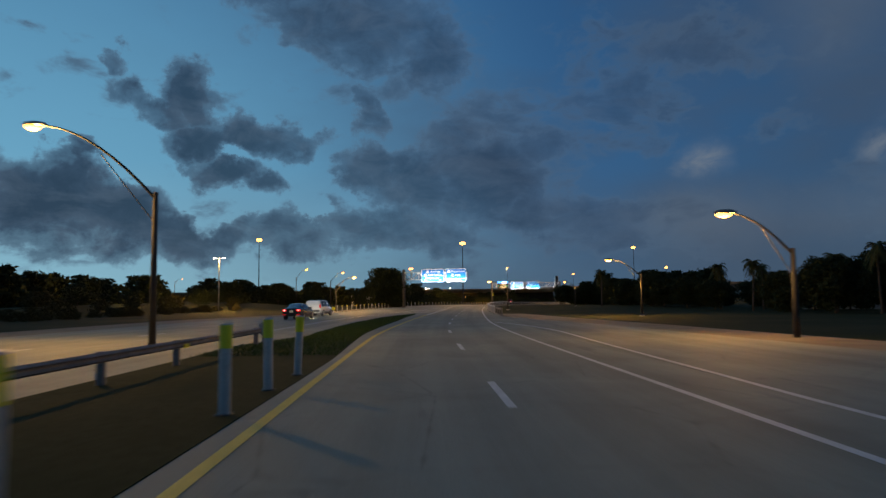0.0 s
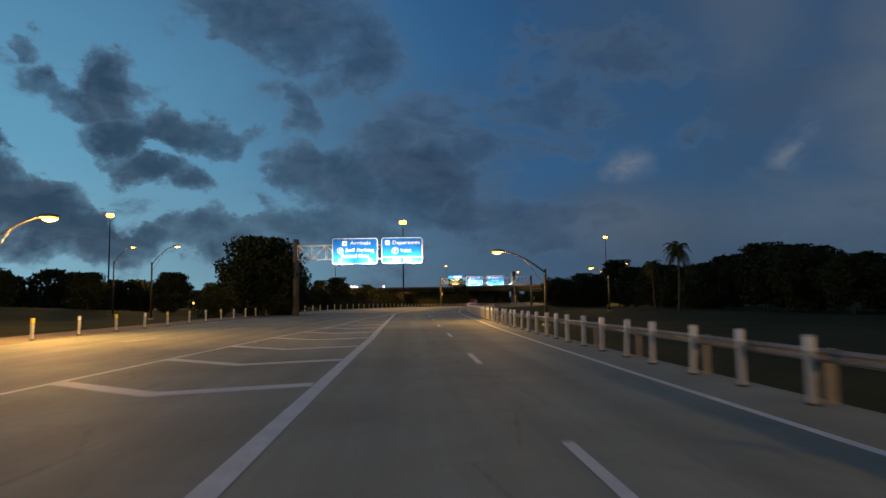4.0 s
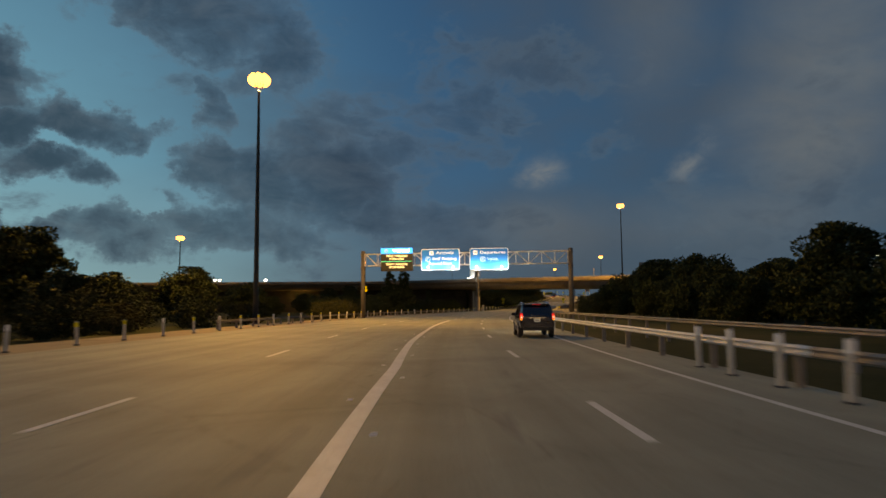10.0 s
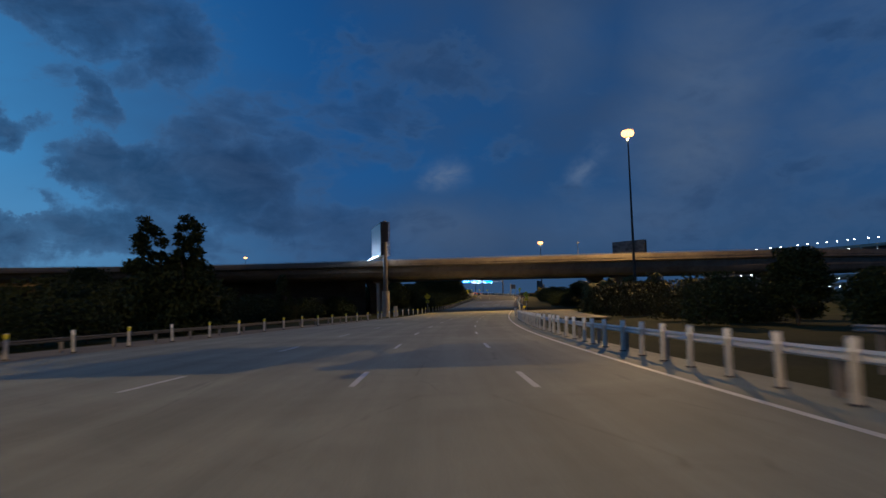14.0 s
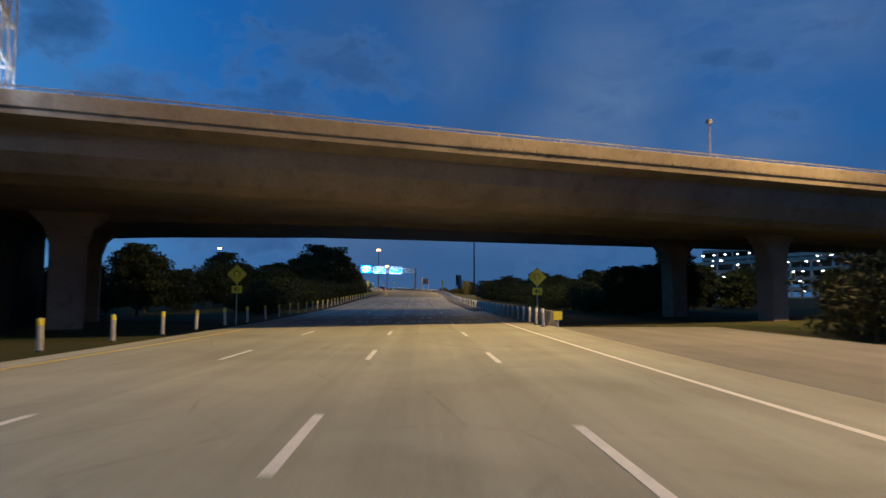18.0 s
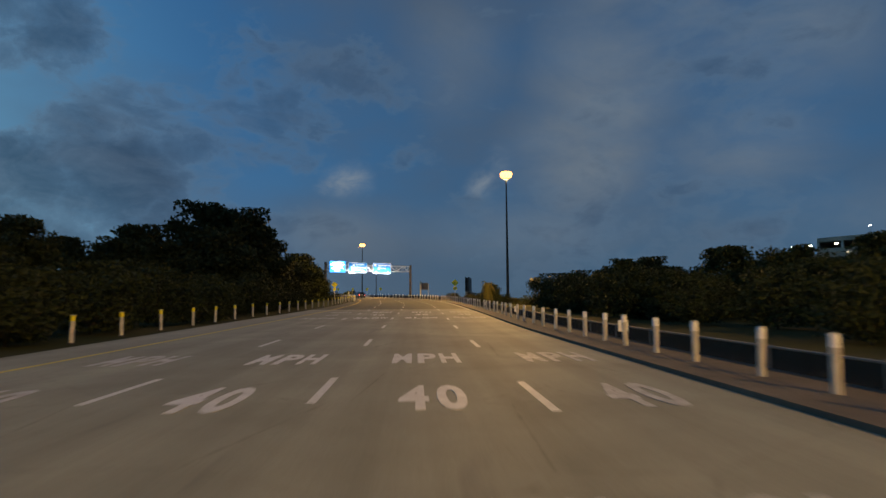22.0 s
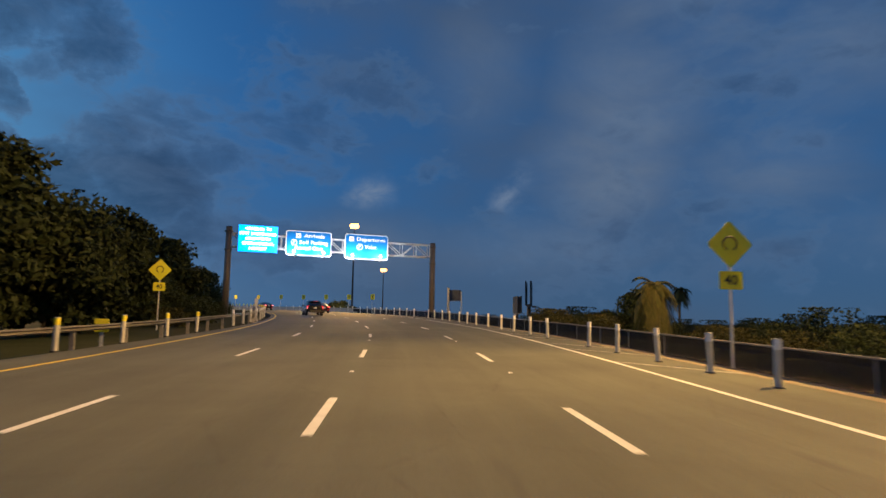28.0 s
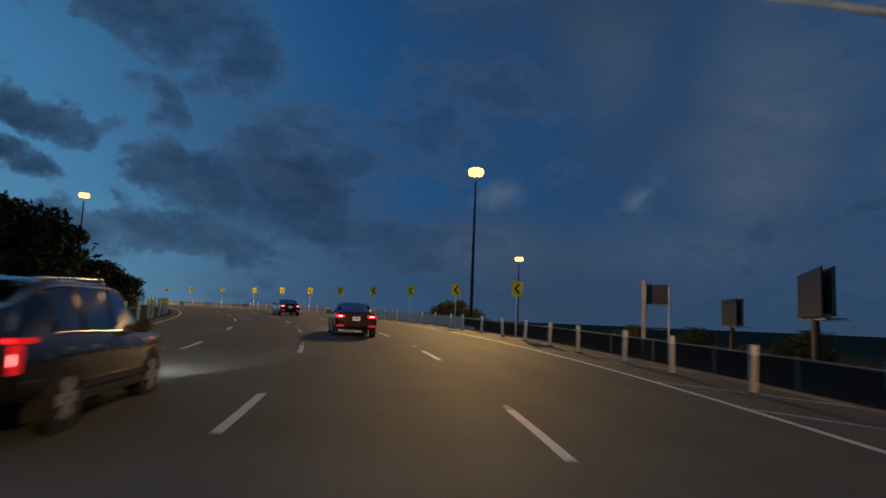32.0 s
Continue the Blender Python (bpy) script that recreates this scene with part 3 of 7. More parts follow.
def ground_height(x, y):
    d2 = (SA[:, 0] - x) ** 2 + (SA[:, 1] - y) ** 2
    i = int(d2.argmin())
    d = math.sqrt(d2[i])
    s = i - 200
    h = heading(s)
    l = (x - SA[i, 0]) * h.y - (y - SA[i, 1]) * h.x
    near = SA[i, 2] - 0.30
    base = min(SA[i, 2] - 0.5, -1.2) if s > 430 else SA[i, 2] - 0.35
    if s > 560:
        base = -1.5
    edge = 15.0 if l > 0 else 26.0
    if s > 330 and l < 0:
        edge = 13.0
    k = min(max((d - edge) / 22.0, 0.0), 1.0)
    k = k * k * (3 - 2 * k)
    roll = 0.35 * noise.noise((x * 0.02, y * 0.02, 0.3)) * k
    bank = 2.2 * max(0.0, 1 - abs(l + 62) / 16) * min(1.0, max(0.0, (s - 50) / 30)) * min(1.0, max(0.0, (200 - s) / 30))
    return near * (1 - k) + base * k + roll + bank


def build_ground():
    xs = [-4500, -2000, -900, -420] + list(range(-260, 421, 10)) + [600, 1000, 2200, 4500]
    ys = [-4500, -2000, -900, -420] + list(range(-240, 861, 10)) + [1100, 1500, 2400, 4500]
    verts = [(x, y, ground_height(x, y)) for y in ys for x in xs]
    w = len(xs)
    faces = [(j * w + i, j * w + i + 1, (j + 1) * w + i + 1, (j + 1) * w + i) for j in range(len(ys) - 1) for i in range(w - 1)]
    tagged(mesh_object("ground", verts, faces, M["soil"], smooth=True), "dark rough turf and soil beside the highway", "ground", kind="structure")


build_ground()


def strip(name, s0, s1, left, right, z, mat, label, category="road", kind="structure", step=3.0, drop=0.0, across=4):
    """A paved strip between two lines along the road; drop: how deep its sides go."""
    n = max(int((s1 - s0) / step), 1)
    verts, faces, uvs = [], [], []
    for i in range(n + 1):
        s = s0 + (s1 - s0) * i / n
        a, b = left(s), right(s)
        for k in range(across + 1):
            l = a + (b - a) * k / across
            verts.append(P(s, l, z))
            uvs.append((l, s))
        if drop:
            verts += [P(s, a, z - drop), P(s, b, z - drop)]
            uvs += [(a, s), (b, s)]
    w = across + 1 + (2 if drop else 0)
    for i in range(n):
        o, q = i * w, (i + 1) * w
        for k in range(across):
            faces.append((o + k, o + k + 1, q + k + 1, q + k))
        if drop:
            faces.append((o + across + 1, o, q, q + across + 1))
            faces.append((o + across, o + across + 2, q + across + 2, q + across))
    return tagged(mesh_object(name, verts, faces, mat, uvs=uvs), label, category, kind=kind)


def const(v):
    return lambda s: v


SEAM_A, SEAM_B = 521.0, 404.0
main_left = table((-200, -0.55), (18, -0.6), (32, -1.15), (51, -1.1), (66, -1.45), (75, -1.55), (78, -1.6), (82, -14.0), (150, -15.5), (200, -13.6), (300, -14.3), (340, -11.6), (371, -9.2), (420, -8.6), (496, -9.9), (560, -8.9), (605, -6.6), (670, -6.4), (790, -6.4))
main_right = table((-200, 8.0), (60, 8.0), (290, 8.4), (366, 8.2), (412, 9.0), (484, 8.5), (565, 9.9), (600, 10.3), (640, 11.6), (790, 12.4))
strip("road_west", -200, 80, main_left, main_right, 0.0, M["asphalt"], "worn grey two-lane highway paving", drop=0.4, across=6)
strip("road_middle", 80, SEAM_A, main_left, main_right, 0.0, M["asphalt"], "worn grey four-lane highway paving", drop=0.4, across=8)
strip("road_east", SEAM_A, 758, main_left, main_right, 0.0, M["dark_asphalt"], "newer dark asphalt of the climbing curve", drop=0.4, across=8)
# the carriageway that joins from the left, and the ramp on the right
strip("road_joining", -200, 82, table((-200, -24), (60, -19), (82, -14.1)), table((-200, -5.0), (24, -5.0), (30, -3.65), (43, -4.0), (57, -3.75), (63, -3.48), (68, -2.95), (75, -1.6), (82, -1.6)), -0.005, M["asphalt"], "worn grey carriageway joining from the side", drop=0.4, across=6)
strip("road_ramp", -200, 62, table((-200, 8.05), (62, 8.05)), table((-200, 26), (0, 17), (40, 13.5), (62, 8.3)), -0.006, M["asphalt"], "brownish ramp paving lit by sodium lamps", drop=0.4)
strip("shoulder_ramp", -60, 75, table((-60, 20.2), (0, 17.1), (40, 13.6), (62, 9.0), (75, 8.2)), table((-60, 24), (0, 20.6), (40, 17.0), (75, 11)), -0.03, M["shoulder"], "sandy verge beside the ramp", drop=0.2)
strip("shoulder_left", 82, 372, lambda s: main_left(s) - 4.2 + max(0, (s - 330) * 0.06), lambda s: main_left(s) - 0.02, -0.03, M["shoulder"], "pale sandy shoulder along the highway", "shoulder", drop=0.2)
strip("shoulder_far_left", -200, 82, table((-200, -29), (60, -23.5), (82, -18.5)), table((-200, -24.05), (60, -19.05), (82, -14.2)), -0.03, M["shoulder"], "pale sandy shoulder along the joining road", "shoulder", drop=0.2)
strip("shoulder_right", 352, 408, lambda s: main_right(s) + 0.02, lambda s: main_right(s) + 9.0, -0.03, M["concrete_road"], "brownish paved apron under the bridge", "shoulder", drop=0.2)
strip("shoulder_curve", 556, 740, lambda s: main_right(s) + 0.02, lambda s: main_right(s) + 1.6, -0.05, M["shoulder"], "narrow sandy verge outside the curve", "shoulder", drop=0.2)

strip("kerb_verge", 438, 556, lambda s: edge_right(s) + 0.22, lambda s: posts_right(s) + 1.5, 0.09, M["kerb"], "low brownish kerbed verge beside the trees", "verge", drop=0.3)

MEDIAN = (table((-200, -4.95), (24, -4.95), (30, -3.6), (43, -3.95), (57, -3.7), (63, -3.43), (68, -2.9), (75, -1.58)), lambda s: main_left(s) - 0.005)


def build_median():
    a, b = MEDIAN
    strip("median", -120, 75, a, b, 0.012, M["soil"], "low grassy median between the carriageways", "median", drop=0.35)
    rng = np.random.default_rng(4)
    verts, faces = [], []
    for _ in range(26000):
        s = 75 - 56 * rng.uniform(0, 1) ** 0.8
        u = rng.uniform(0, 1)
        l = a(s) + (b(s) - a(s)) * u
        p = P(s, l, 0.02)
        h, w, q = rng.uniform(0.04, 0.10), rng.uniform(0.010, 0.024), rng.uniform(0, 6.28)
        dx, dy = math.cos(q) * w, math.sin(q) * w
        lx, ly = rng.normal(0, 0.04, 2)
        k = len(verts)
        verts += [(p.x - dx, p.y - dy, p.z), (p.x + dx, p.y + dy, p.z), (p.x + lx, p.y + ly, p.z + h)]
        faces.append((k, k + 1, k + 2))
    tagged(mesh_object("grass", verts, faces, M["grass"]), "short green grass on the median", "grass", kind="stuff")


build_median()


# ---------------------------------------------------------------- road markings
def line_mesh(verts, faces, s0, s1, offset, width, z=0.006, step=2.5):
    n = max(int(round((s1 - s0) / step)), 1)
    o = len(verts)
    for i in range(n + 1):
        s = s0 + (s1 - s0) * i / n
        verts += [P(s, offset(s) - width / 2, z), P(s, offset(s) + width / 2, z)]
    for i in range(n):
        k = o + 2 * i
        faces.append((k, k + 1, k + 3, k + 2))


def solid(name, s0, s1, offset, width, mat, label):
    v, f = [], []
    line_mesh(v, f, s0, s1, offset, width)
    tagged(mesh_object(name, v, f, mat), label, "road marking", kind="structure")


solid("edge_line", -200, 72, lane_left, 0.17, M["yellow_paint"], "solid yellow line along the median")
solid("edge_line", 72, 266, lane_left, 0.27, M["white_paint"], "broad solid white lane line")
solid("edge_line", -200, 404, edge_right, 0.15, M["white_paint"], "solid white edge line beside the guardrail")
solid("edge_line", 404, 414, edge_right, 0.15, M["white_paint"], "solid white edge line under the bridge")
solid("edge_line", 519, 748, edge_right, 0.15, M["white_paint"], "solid white edge line round the curve")
solid("edge_line", -200, 154, merge_line, 0.16, M["white_paint"], "solid white edge line of the joining road")
solid("edge_line", 372, 748, edge_left, 0.15, M["yellow_paint"], "solid yellow line at the inner edge")
solid("edge_line", -60, 47, table((-60, 10.5), (8, 7.9), (33, 8.8), (40, 8.2), (47, 6.6)), 0.15, M["white_paint"], "white line of the ramp gore")


# stations at which the dashes of the lane lines end, by their count
dash_end = table((-4, -33), (0, 12.5), (2, 35.0), (3, 46.9), (4, 56.6), (8, 103.0), (9, 113.5), (10, 125.4), (12, 146.9), (13, 159.7), (14, 171.2), (15, 181.7), (17, 205.1), (19, 228.7), (20, 240.4), (21, 252.3), (23, 275.3), (24, 287.2), (25, 299.3), (30, 358.4), (32, 381.1), (34, 402.7), (36, 423.9), (37, 434.2), (40, 465.7), (42, 487.4), (43, 497.9), (45, 519.5), (46, 529.9), (49, 563.8), (51, 585.5), (52, 596.5), (54, 618.5), (55, 629.5), (67, 757))


def dashes(n0, n1, offset, shift=0.0, width=0.14, length=3.0):
    """Each dash is a thing; all lie flat on the road."""
    for n in range(n0, n1):
        s = dash_end(n) + shift
        v, f = [], []
        line_mesh(v, f, s - length, s, offset, width, z=0.007, step=1.6)
        tagged(mesh_object("lane_dash", v, f, M["white_paint"]), "white painted lane dash", "road marking", "lane dashes", "structure")


dashes(-3, 66, lane_right)
dashes(23, 66, lane_left, 0.9)
dashes(14, 66, far_lane, 1.0)
dashes(-3, 13, table((-30, -12.8), (60, -12.2), (100, -10), (150, -5.2)))

STUD_V = [(-0.05, -0.05, 0), (0.05, -0.05, 0), (0.05, 0.05, 0), (-0.05, 0.05, 0), (-0.04, -0.025, 0.018), (0.04, -0.025, 0.018), (0.04, 0.025, 0.018), (-0.04, 0.025, 0.018)]
STUD_F = [(0, 1, 5, 4), (1, 2, 6, 5), (2, 3, 7, 6), (3, 0, 4, 7), (4, 5, 6, 7)]
STUD = mesh_object("road_stud", STUD_V, STUD_F, M["band_white"])
tagged(STUD, "small raised white reflective road stud", "road stud", "road studs", "structure")
STUD.matrix_world = at(104.3, lane_left(104.3) - 0.55, 0.004)


def studs(s0, s1, offset, gap):
    s = s0
    while s < s1:
        copy_thing(STUD, at(s, offset(s), 0.004))
        s += gap


studs(98, 150, lambda s: merge_line(s) + 0.35, 6.1)
studs(108, 262, lambda s: lane_left(s) - 0.34, 6.1)
studs(160, 262, lambda s: lane_left(s) + 0.34, 6.1)
studs(520, 740, lambda s: lane_left(s), 12.19)
studs(520, 740, lambda s: lane_right(s), 12.19)


def gore_bars():
    """V-shaped bars between the two lines where the roads join."""
    for k in range(15):
        s = 85.15 + 5.05 * k
        a, b = merge_line(s) + 0.1, lane_left(s) - 0.16
        if b - a < 0.9:
            break
        v, f = [], []
        apex = a + 0.50 * (b - a)
        for l, d in ((a, 1.1 * min(1, (b - a) / 3.5)), (apex, -0.9 * min(1, (b - a) / 3.5)), (b, 0.0)):
            v += [P(s + d - 0.28, l, 0.007), P(s + d + 0.28, l, 0.007)]
        f += [(0, 2, 3, 1), (2, 4, 5, 3)]
        tagged(mesh_object("gore_bar", v, f, M["white_paint"]), "white V-shaped bar painted in the gore", "road marking", "gore bars", "structure")


gore_bars()


def hatch_lines():
    """Thin slanted lines on the outer shoulder of the curve."""
    for k in range(24):
        s = 572 + 4.4 * k + (0.9 if k % 2 else 0.0)
        a, b = edge_right(s) + 0.1, min(edge_right(s) + 2.9, main_right(s) - 0.05)
        v = [P(s + 0.09, a, 0.007), P(s - 0.09, a, 0.007), P(s - 2.9 - 0.09, b, 0.007), P(s - 2.9 + 0.09, b, 0.007)]
        tagged(mesh_object("hatch_line", v, [(0, 1, 2, 3)], M["worn_paint"]), "thin slanted pale line on the shoulder", "road marking", "hatch lines", "structure")


hatch_lines()


def legends():
    """SLOW 40 MPH in each lane, three times; the letters follow the road's surface."""
    lanes = [lambda s: (edge_left(s) + far_lane(s)) / 2, lambda s: (far_lane(s) + lane_left(s)) / 2, lambda s: (lane_left(s) + lane_right(s)) / 2, lambda s: (lane_right(s) + edge_right(s)) / 2]
    for s0 in (414.4, 457.6, 498.3):
        for mid, paint in zip(lanes, ("worn_paint", "white_paint", "white_paint", "worn_paint")):
            for word, ds, wid in (("SLOW", 0, 2.35), ("40", 6.4, 1.15), ("MPH", 12.6, 1.75)):
                s = s0 + ds
                home = P(s, mid(s), 0.0)
                e = empty("road_legend", pose(home.x, home.y, home.z), "worn white road lettering " + word, "road marking", "road legends")
                e["kind"] = "structure"
                for k, ch in enumerate(word):
                    wide = wid / len(word)
                    x = (k - (len(word) - 1) / 2) * wide
                    o = lettering("letter", ch, 1.0, x, 0, 0.0, M[paint], e, width=wide * (0.95 if ch == "W" else 0.80), flat=True, tall=3.2, bold=0.035)
                    for v in o.data.vertices:
                        v.co = P(s + v.co.y, mid(s) + 0.09 + 1.02 * v.co.x, 0.009 + 0.4 * v.co.z) - home


legends()


# ---------------------------------------------------------------- delineator posts and guardrails
def delineator(mat, label, h=1.0, r=0.075, band=0.2):
    e = empty("delineator_post", Matrix(), label, "delineator", "delineator posts")
    part("tube", rod((0, 0, 0.02), (0, 0, h - 0.012), r, r, 14), M["tube"], e, smooth=False)
    part("reflective_band", rod((0, 0, h - 0.025 - band), (0, 0, h - 0.025), r * 1.07, r * 1.07, 14), mat, e)
    part("cap", rod((0, 0, h - 0.014), (0, 0, h), r * 1.02, r * 0.9, 14), M["tube"], e)
    part("base_plate", rod((0, 0, -0.02), (0, 0, 0.03), r * 1.7, r * 1.5, 14), M["black"], e)
    return e


POST_TALL = delineator(M["band_yellow"], "tall white median post with a broad yellow band", 1.3, 0.085, 0.33)
POST_Y = delineator(M["band_yellow"], "white tubular delineator post with a yellow band")
POST_W = delineator(M["band_white"], "white tubular delineator post with a white band")
prng = random.Random(11)
SET = set()


def row_of_posts(proto, s0, s1, offset, gap, z=0.0, low=0.0):
    s = s0
    while s < s1:
        m = at(s + prng.uniform(-0.2, 0.2), offset(s) + prng.uniform(-0.04, 0.04), z) @ pose(0, 0, 0, prng.uniform(-2.5, 2.5), prng.uniform(-2.5, 2.5), prng.uniform(0, 90))
        if proto.name not in SET:
            SET.add(proto.name)
            proto.matrix_world = m
        else:
            copy_thing(proto, m)
        s += gap


def far_posts(s0, s1, offset, gap, mat, label):
    """Posts that are never passed closely, joined: their tubes, and their bands."""
    root = empty("far_delineator_posts", Matrix(), label, "delineators")
    root["kind"] = "stuff"
    tubes, bands = bmesh.new(), bmesh.new()
    s = s0
    while s < s1:
        p = P(s, offset(s) + prng.uniform(-0.04, 0.04))
        rod(p, p + Vector((0, 0, 1.0)), 0.075, 0.07, 8, tubes)
        rod(p + Vector((0, 0, 0.74)), p + Vector((0, 0, 0.94)), 0.08, 0.08, 8, bands)
        s += gap
    part("tubes", tubes, M["tube"], root)["kind"] = "stuff"
    part("bands", bands, mat, root)["kind"] = "stuff"


for s in (4.3, 9.2, 11.9, 14.3):
    row_of_posts(POST_TALL, s, s + 0.5, const(-0.86), 2.0)
row_of_posts(POST_W, 74, 212, posts_right, 1.95)
row_of_posts(POST_W, 262, 352, posts_right, 1.95)
row_of_posts(POST_W, 365.5, 381, posts_right, 1.9)
row_of_posts(POST_W, 408, 480, posts_right, 2.3)
row_of_posts(POST_W, 481.4, 581, posts_right, 3.03)
row_of_posts(POST_W, 584.5, 595, posts_right, 3.2)
row_of_posts(POST_W, 597.6, 625.5, posts_right, 3.5)
row_of_posts(POST_W, 628.7, 660, posts_right, 3.25)
far_posts(660, 757, posts_right, 3.0, M["band_white"], "white delineator posts far round the curve")
for k in range(58):
    # some of the posts carry a white band instead of a yellow one
    row_of_posts(POST_W if k % 5 in (0, 3) else POST_Y, 95 + 4.1 * k, 95.1 + 4.1 * k, posts_left, 4.1)
row_of_posts(POST_Y, 333, 366, posts_left, 4.1)
for k in range(53):
    row_of_posts(POST_W if k in (1, 4, 5) else POST_Y, 367.5 + 4.2 * k, 367.6 + 4.2 * k, posts_left, 4.2)
row_of_posts(POST_W, 594, 614, posts_left, 3.2)
row_of_posts(POST_Y, 616.4, 660, posts_left, 3.2)
far_posts(660, 757, posts_left, 3.2, M["band_yellow"], "yellow-banded posts far round the curve")


def guardrail(name, s0, s1, offset, label, z=0.0, post_gap=3.8, mat="dark_rail"):
    """A W-beam on steel posts."""
    root = empty(name, Matrix(), label, "guardrail")
    outline = [(0.0, 0.46), (0.05, 0.50), (0.0, 0.545), (0.0, 0.565), (0.05, 0.61), (0.0, 0.66)]
    back = [(a + 0.012, b) for a, b in outline[::-1]]
    ring = outline + back
    n = max(int((s1 - s0) / 2.5), 2)
    verts, faces = [], []
    for i in range(n + 1):
        s = s0 + (s1 - s0) * i / n
        sign = 1 if offset(s) > 0 else -1
        for a, b in ring:
            verts.append(P(s, offset(s) - sign * a, b + z))
    w = len(ring)
    for i in range(n):
        for k in range(w):
            faces.append((i * w + k, i * w + (k + 1) % w, (i + 1) * w + (k + 1) % w, (i + 1) * w + k))
    mesh_object("rail", verts, faces, M[mat], root, smooth=False)
    proto = None
    s = s0 + 0.6
    while s < s1:
        sign = 1 if offset(s) > 0 else -1
        m = at(s, offset(s) + sign * 0.10, z)
        if proto is None:
            proto = part("post", box(-0.07, 0.07, -0.05, 0.05, -0.3 - z, 0.66), M["dull_steel"], root)
            proto.matrix_world = m
        else:
            o = bpy.data.objects.new("post", proto.data)
            scene.collection.objects.link(o)
            o.parent = root
            o.matrix_world = m
        s += post_gap
    return root


guardrail("guardrail", -60, 24.5, const(-4.3), "galvanised steel guardrail ending in the median", mat="dull_steel")


def rail_terminal(s, l):
    """The blunt end of a guardrail, with a yellow tab."""
    e = empty("rail_terminal", at(s, l, 0), "pale blunt end piece of the median guardrail", "guardrail end")
    part("head", box(-0.16, 0.16, -0.25, 0.35, 0.36, 0.84), M["pale_concrete"], e, bevel=0.06)
    part("post", box(-0.08, 0.08, 0.0, 0.16, -0.3, 0.40), M["dull_steel"], e)


def rail_tab(s, l, z):
    e = empty("rail_reflector", at(s, l, z), "yellow reflector tab on the guardrail", "reflector", "rail reflectors")
    part("plate", box(-0.015, 0.015, -0.16, 0.16, -0.05, 0.05), M["band_yellow"], e)
    part("bracket", box(-0.06, -0.016, -0.03, 0.03, -0.03, 0.03), M["dull_steel"], e)


rail_terminal(25.0, -4.3)
for s in (1.6, 9.2, 16.8):
    rail_tab(s, -4.22, 0.50)
guardrail("guardrail", 66, 206, lambda s: posts_right(s) + 0.22, "weathered steel guardrail along the outer edge", z=0.13, mat="dull_steel")
guardrail("guardrail", 206.05, 352, lambda s: posts_right(s) + 0.22, "pale galvanised steel guardrail along the outer edge", z=0.13, mat="steel")
guardrail("guardrail", 196, 300, const(12.2), "galvanised steel guardrail on the bank behind the first", z=0.22, mat="dull_steel")
guardrail("guardrail", 240, 366, lambda s: posts_left(s) - 0.9, "galvanised steel guardrail on the sandy shoulder")
guardrail("guardrail", 560, 640, lambda s: posts_left(s) - 0.7, "galvanised steel guardrail inside the curve")


def barrier(name, s0, s1, offset, h, label, mat="pale_concrete"):
    """A concrete barrier cast in lengths of about six metres with open joints."""
    ring = [(-0.30, -0.3), (-0.30, 0.08), (-0.17, 0.30), (-0.10, h), (0.10, h), (0.17, 0.30), (0.30, 0.08), (0.30, -0.3)]
    root = empty(name, Matrix(), label, "barrier")
    n = max(int((s1 - s0) / 6), 2)
    w = len(ring)
    for j in range(n):
        a, b = s0 + (s1 - s0) * j / n + 0.008, s0 + (s1 - s0) * (j + 1) / n - 0.008
        verts, faces = [], []
        for i in range(3):
            q = a + (b - a) * i / 2
            verts += [P(q, offset(q) + u, v) for u, v in ring]
        for i in range(2):
            for k in range(w):
                faces.append((i * w + k, (i + 1) * w + k, (i + 1) * w + (k + 1) % w, i * w + (k + 1) % w))
        faces += [tuple(range(w)), tuple(range(2 * w, 3 * w))[::-1]]
        mesh_object("barrier_segment", verts, faces, M[mat], root)


barrier("concrete_barrier", 409, 447, lambda s: posts_right(s) + 0.75, 0.82, "weathered grey concrete barrier under the bridge's edge", "concrete")
barrier("concrete_barrier", 660, 752, lambda s: main_right(s) + 1.6, 0.75, "low pale barrier outside the curve")


def mesh_fence(s0, s1, offset, h, label, gap=3.2):
    """A low steel fence: posts, a top rail and dark mesh panels."""
    root = empty("fence", Matrix(), label, "fence")
    n = int((s1 - s0) / gap)
    post = None
    for k in range(n + 1):
        s = s0 + gap * k
        m = at(s, offset(s))
        if post is None:
            post = o = part("post", rod((0, 0, -0.5), (0, 0, h + 0.05), 0.035, sides=8), M["dull_steel"], root)
        else:
            o = bpy.data.objects.new("post", post.data)
            scene.collection.objects.link(o)
            o.parent = root
        o.matrix_world = m
        if k < n:
            a, b = P(s, offset(s)), P(s + gap, offset(s + gap))
            part("top_rail", rod(a + Vector((0, 0, h)), b + Vector((0, 0, h)), 0.025, sides=6), M["dull_steel"], root)
            side = Vector((b.y - a.y, a.x - b.x, 0)).normalized() * 0.012
            v = [q + side * sg + Vector((0, 0, z)) for q in (a, b) for sg in (-1, 1) for z in (-0.25, h - 0.03)]
            mesh_object("mesh_panel", v, [(0, 4, 5, 1), (2, 3, 7, 6), (1, 5, 7, 3), (0, 2, 6, 4), (0, 1, 3, 2), (4, 6, 7, 5)], M["fence_mesh"], root)


mesh_fence(447.5, 556.3, lambda s: posts_right(s) + 0.95, 0.52, "low steel fence with dark mesh below the trees")
mesh_fence(556.3, 662.0, lambda s: posts_right(s) + 1.75, 0.66, "low steel fence with dark mesh beyond the verge")


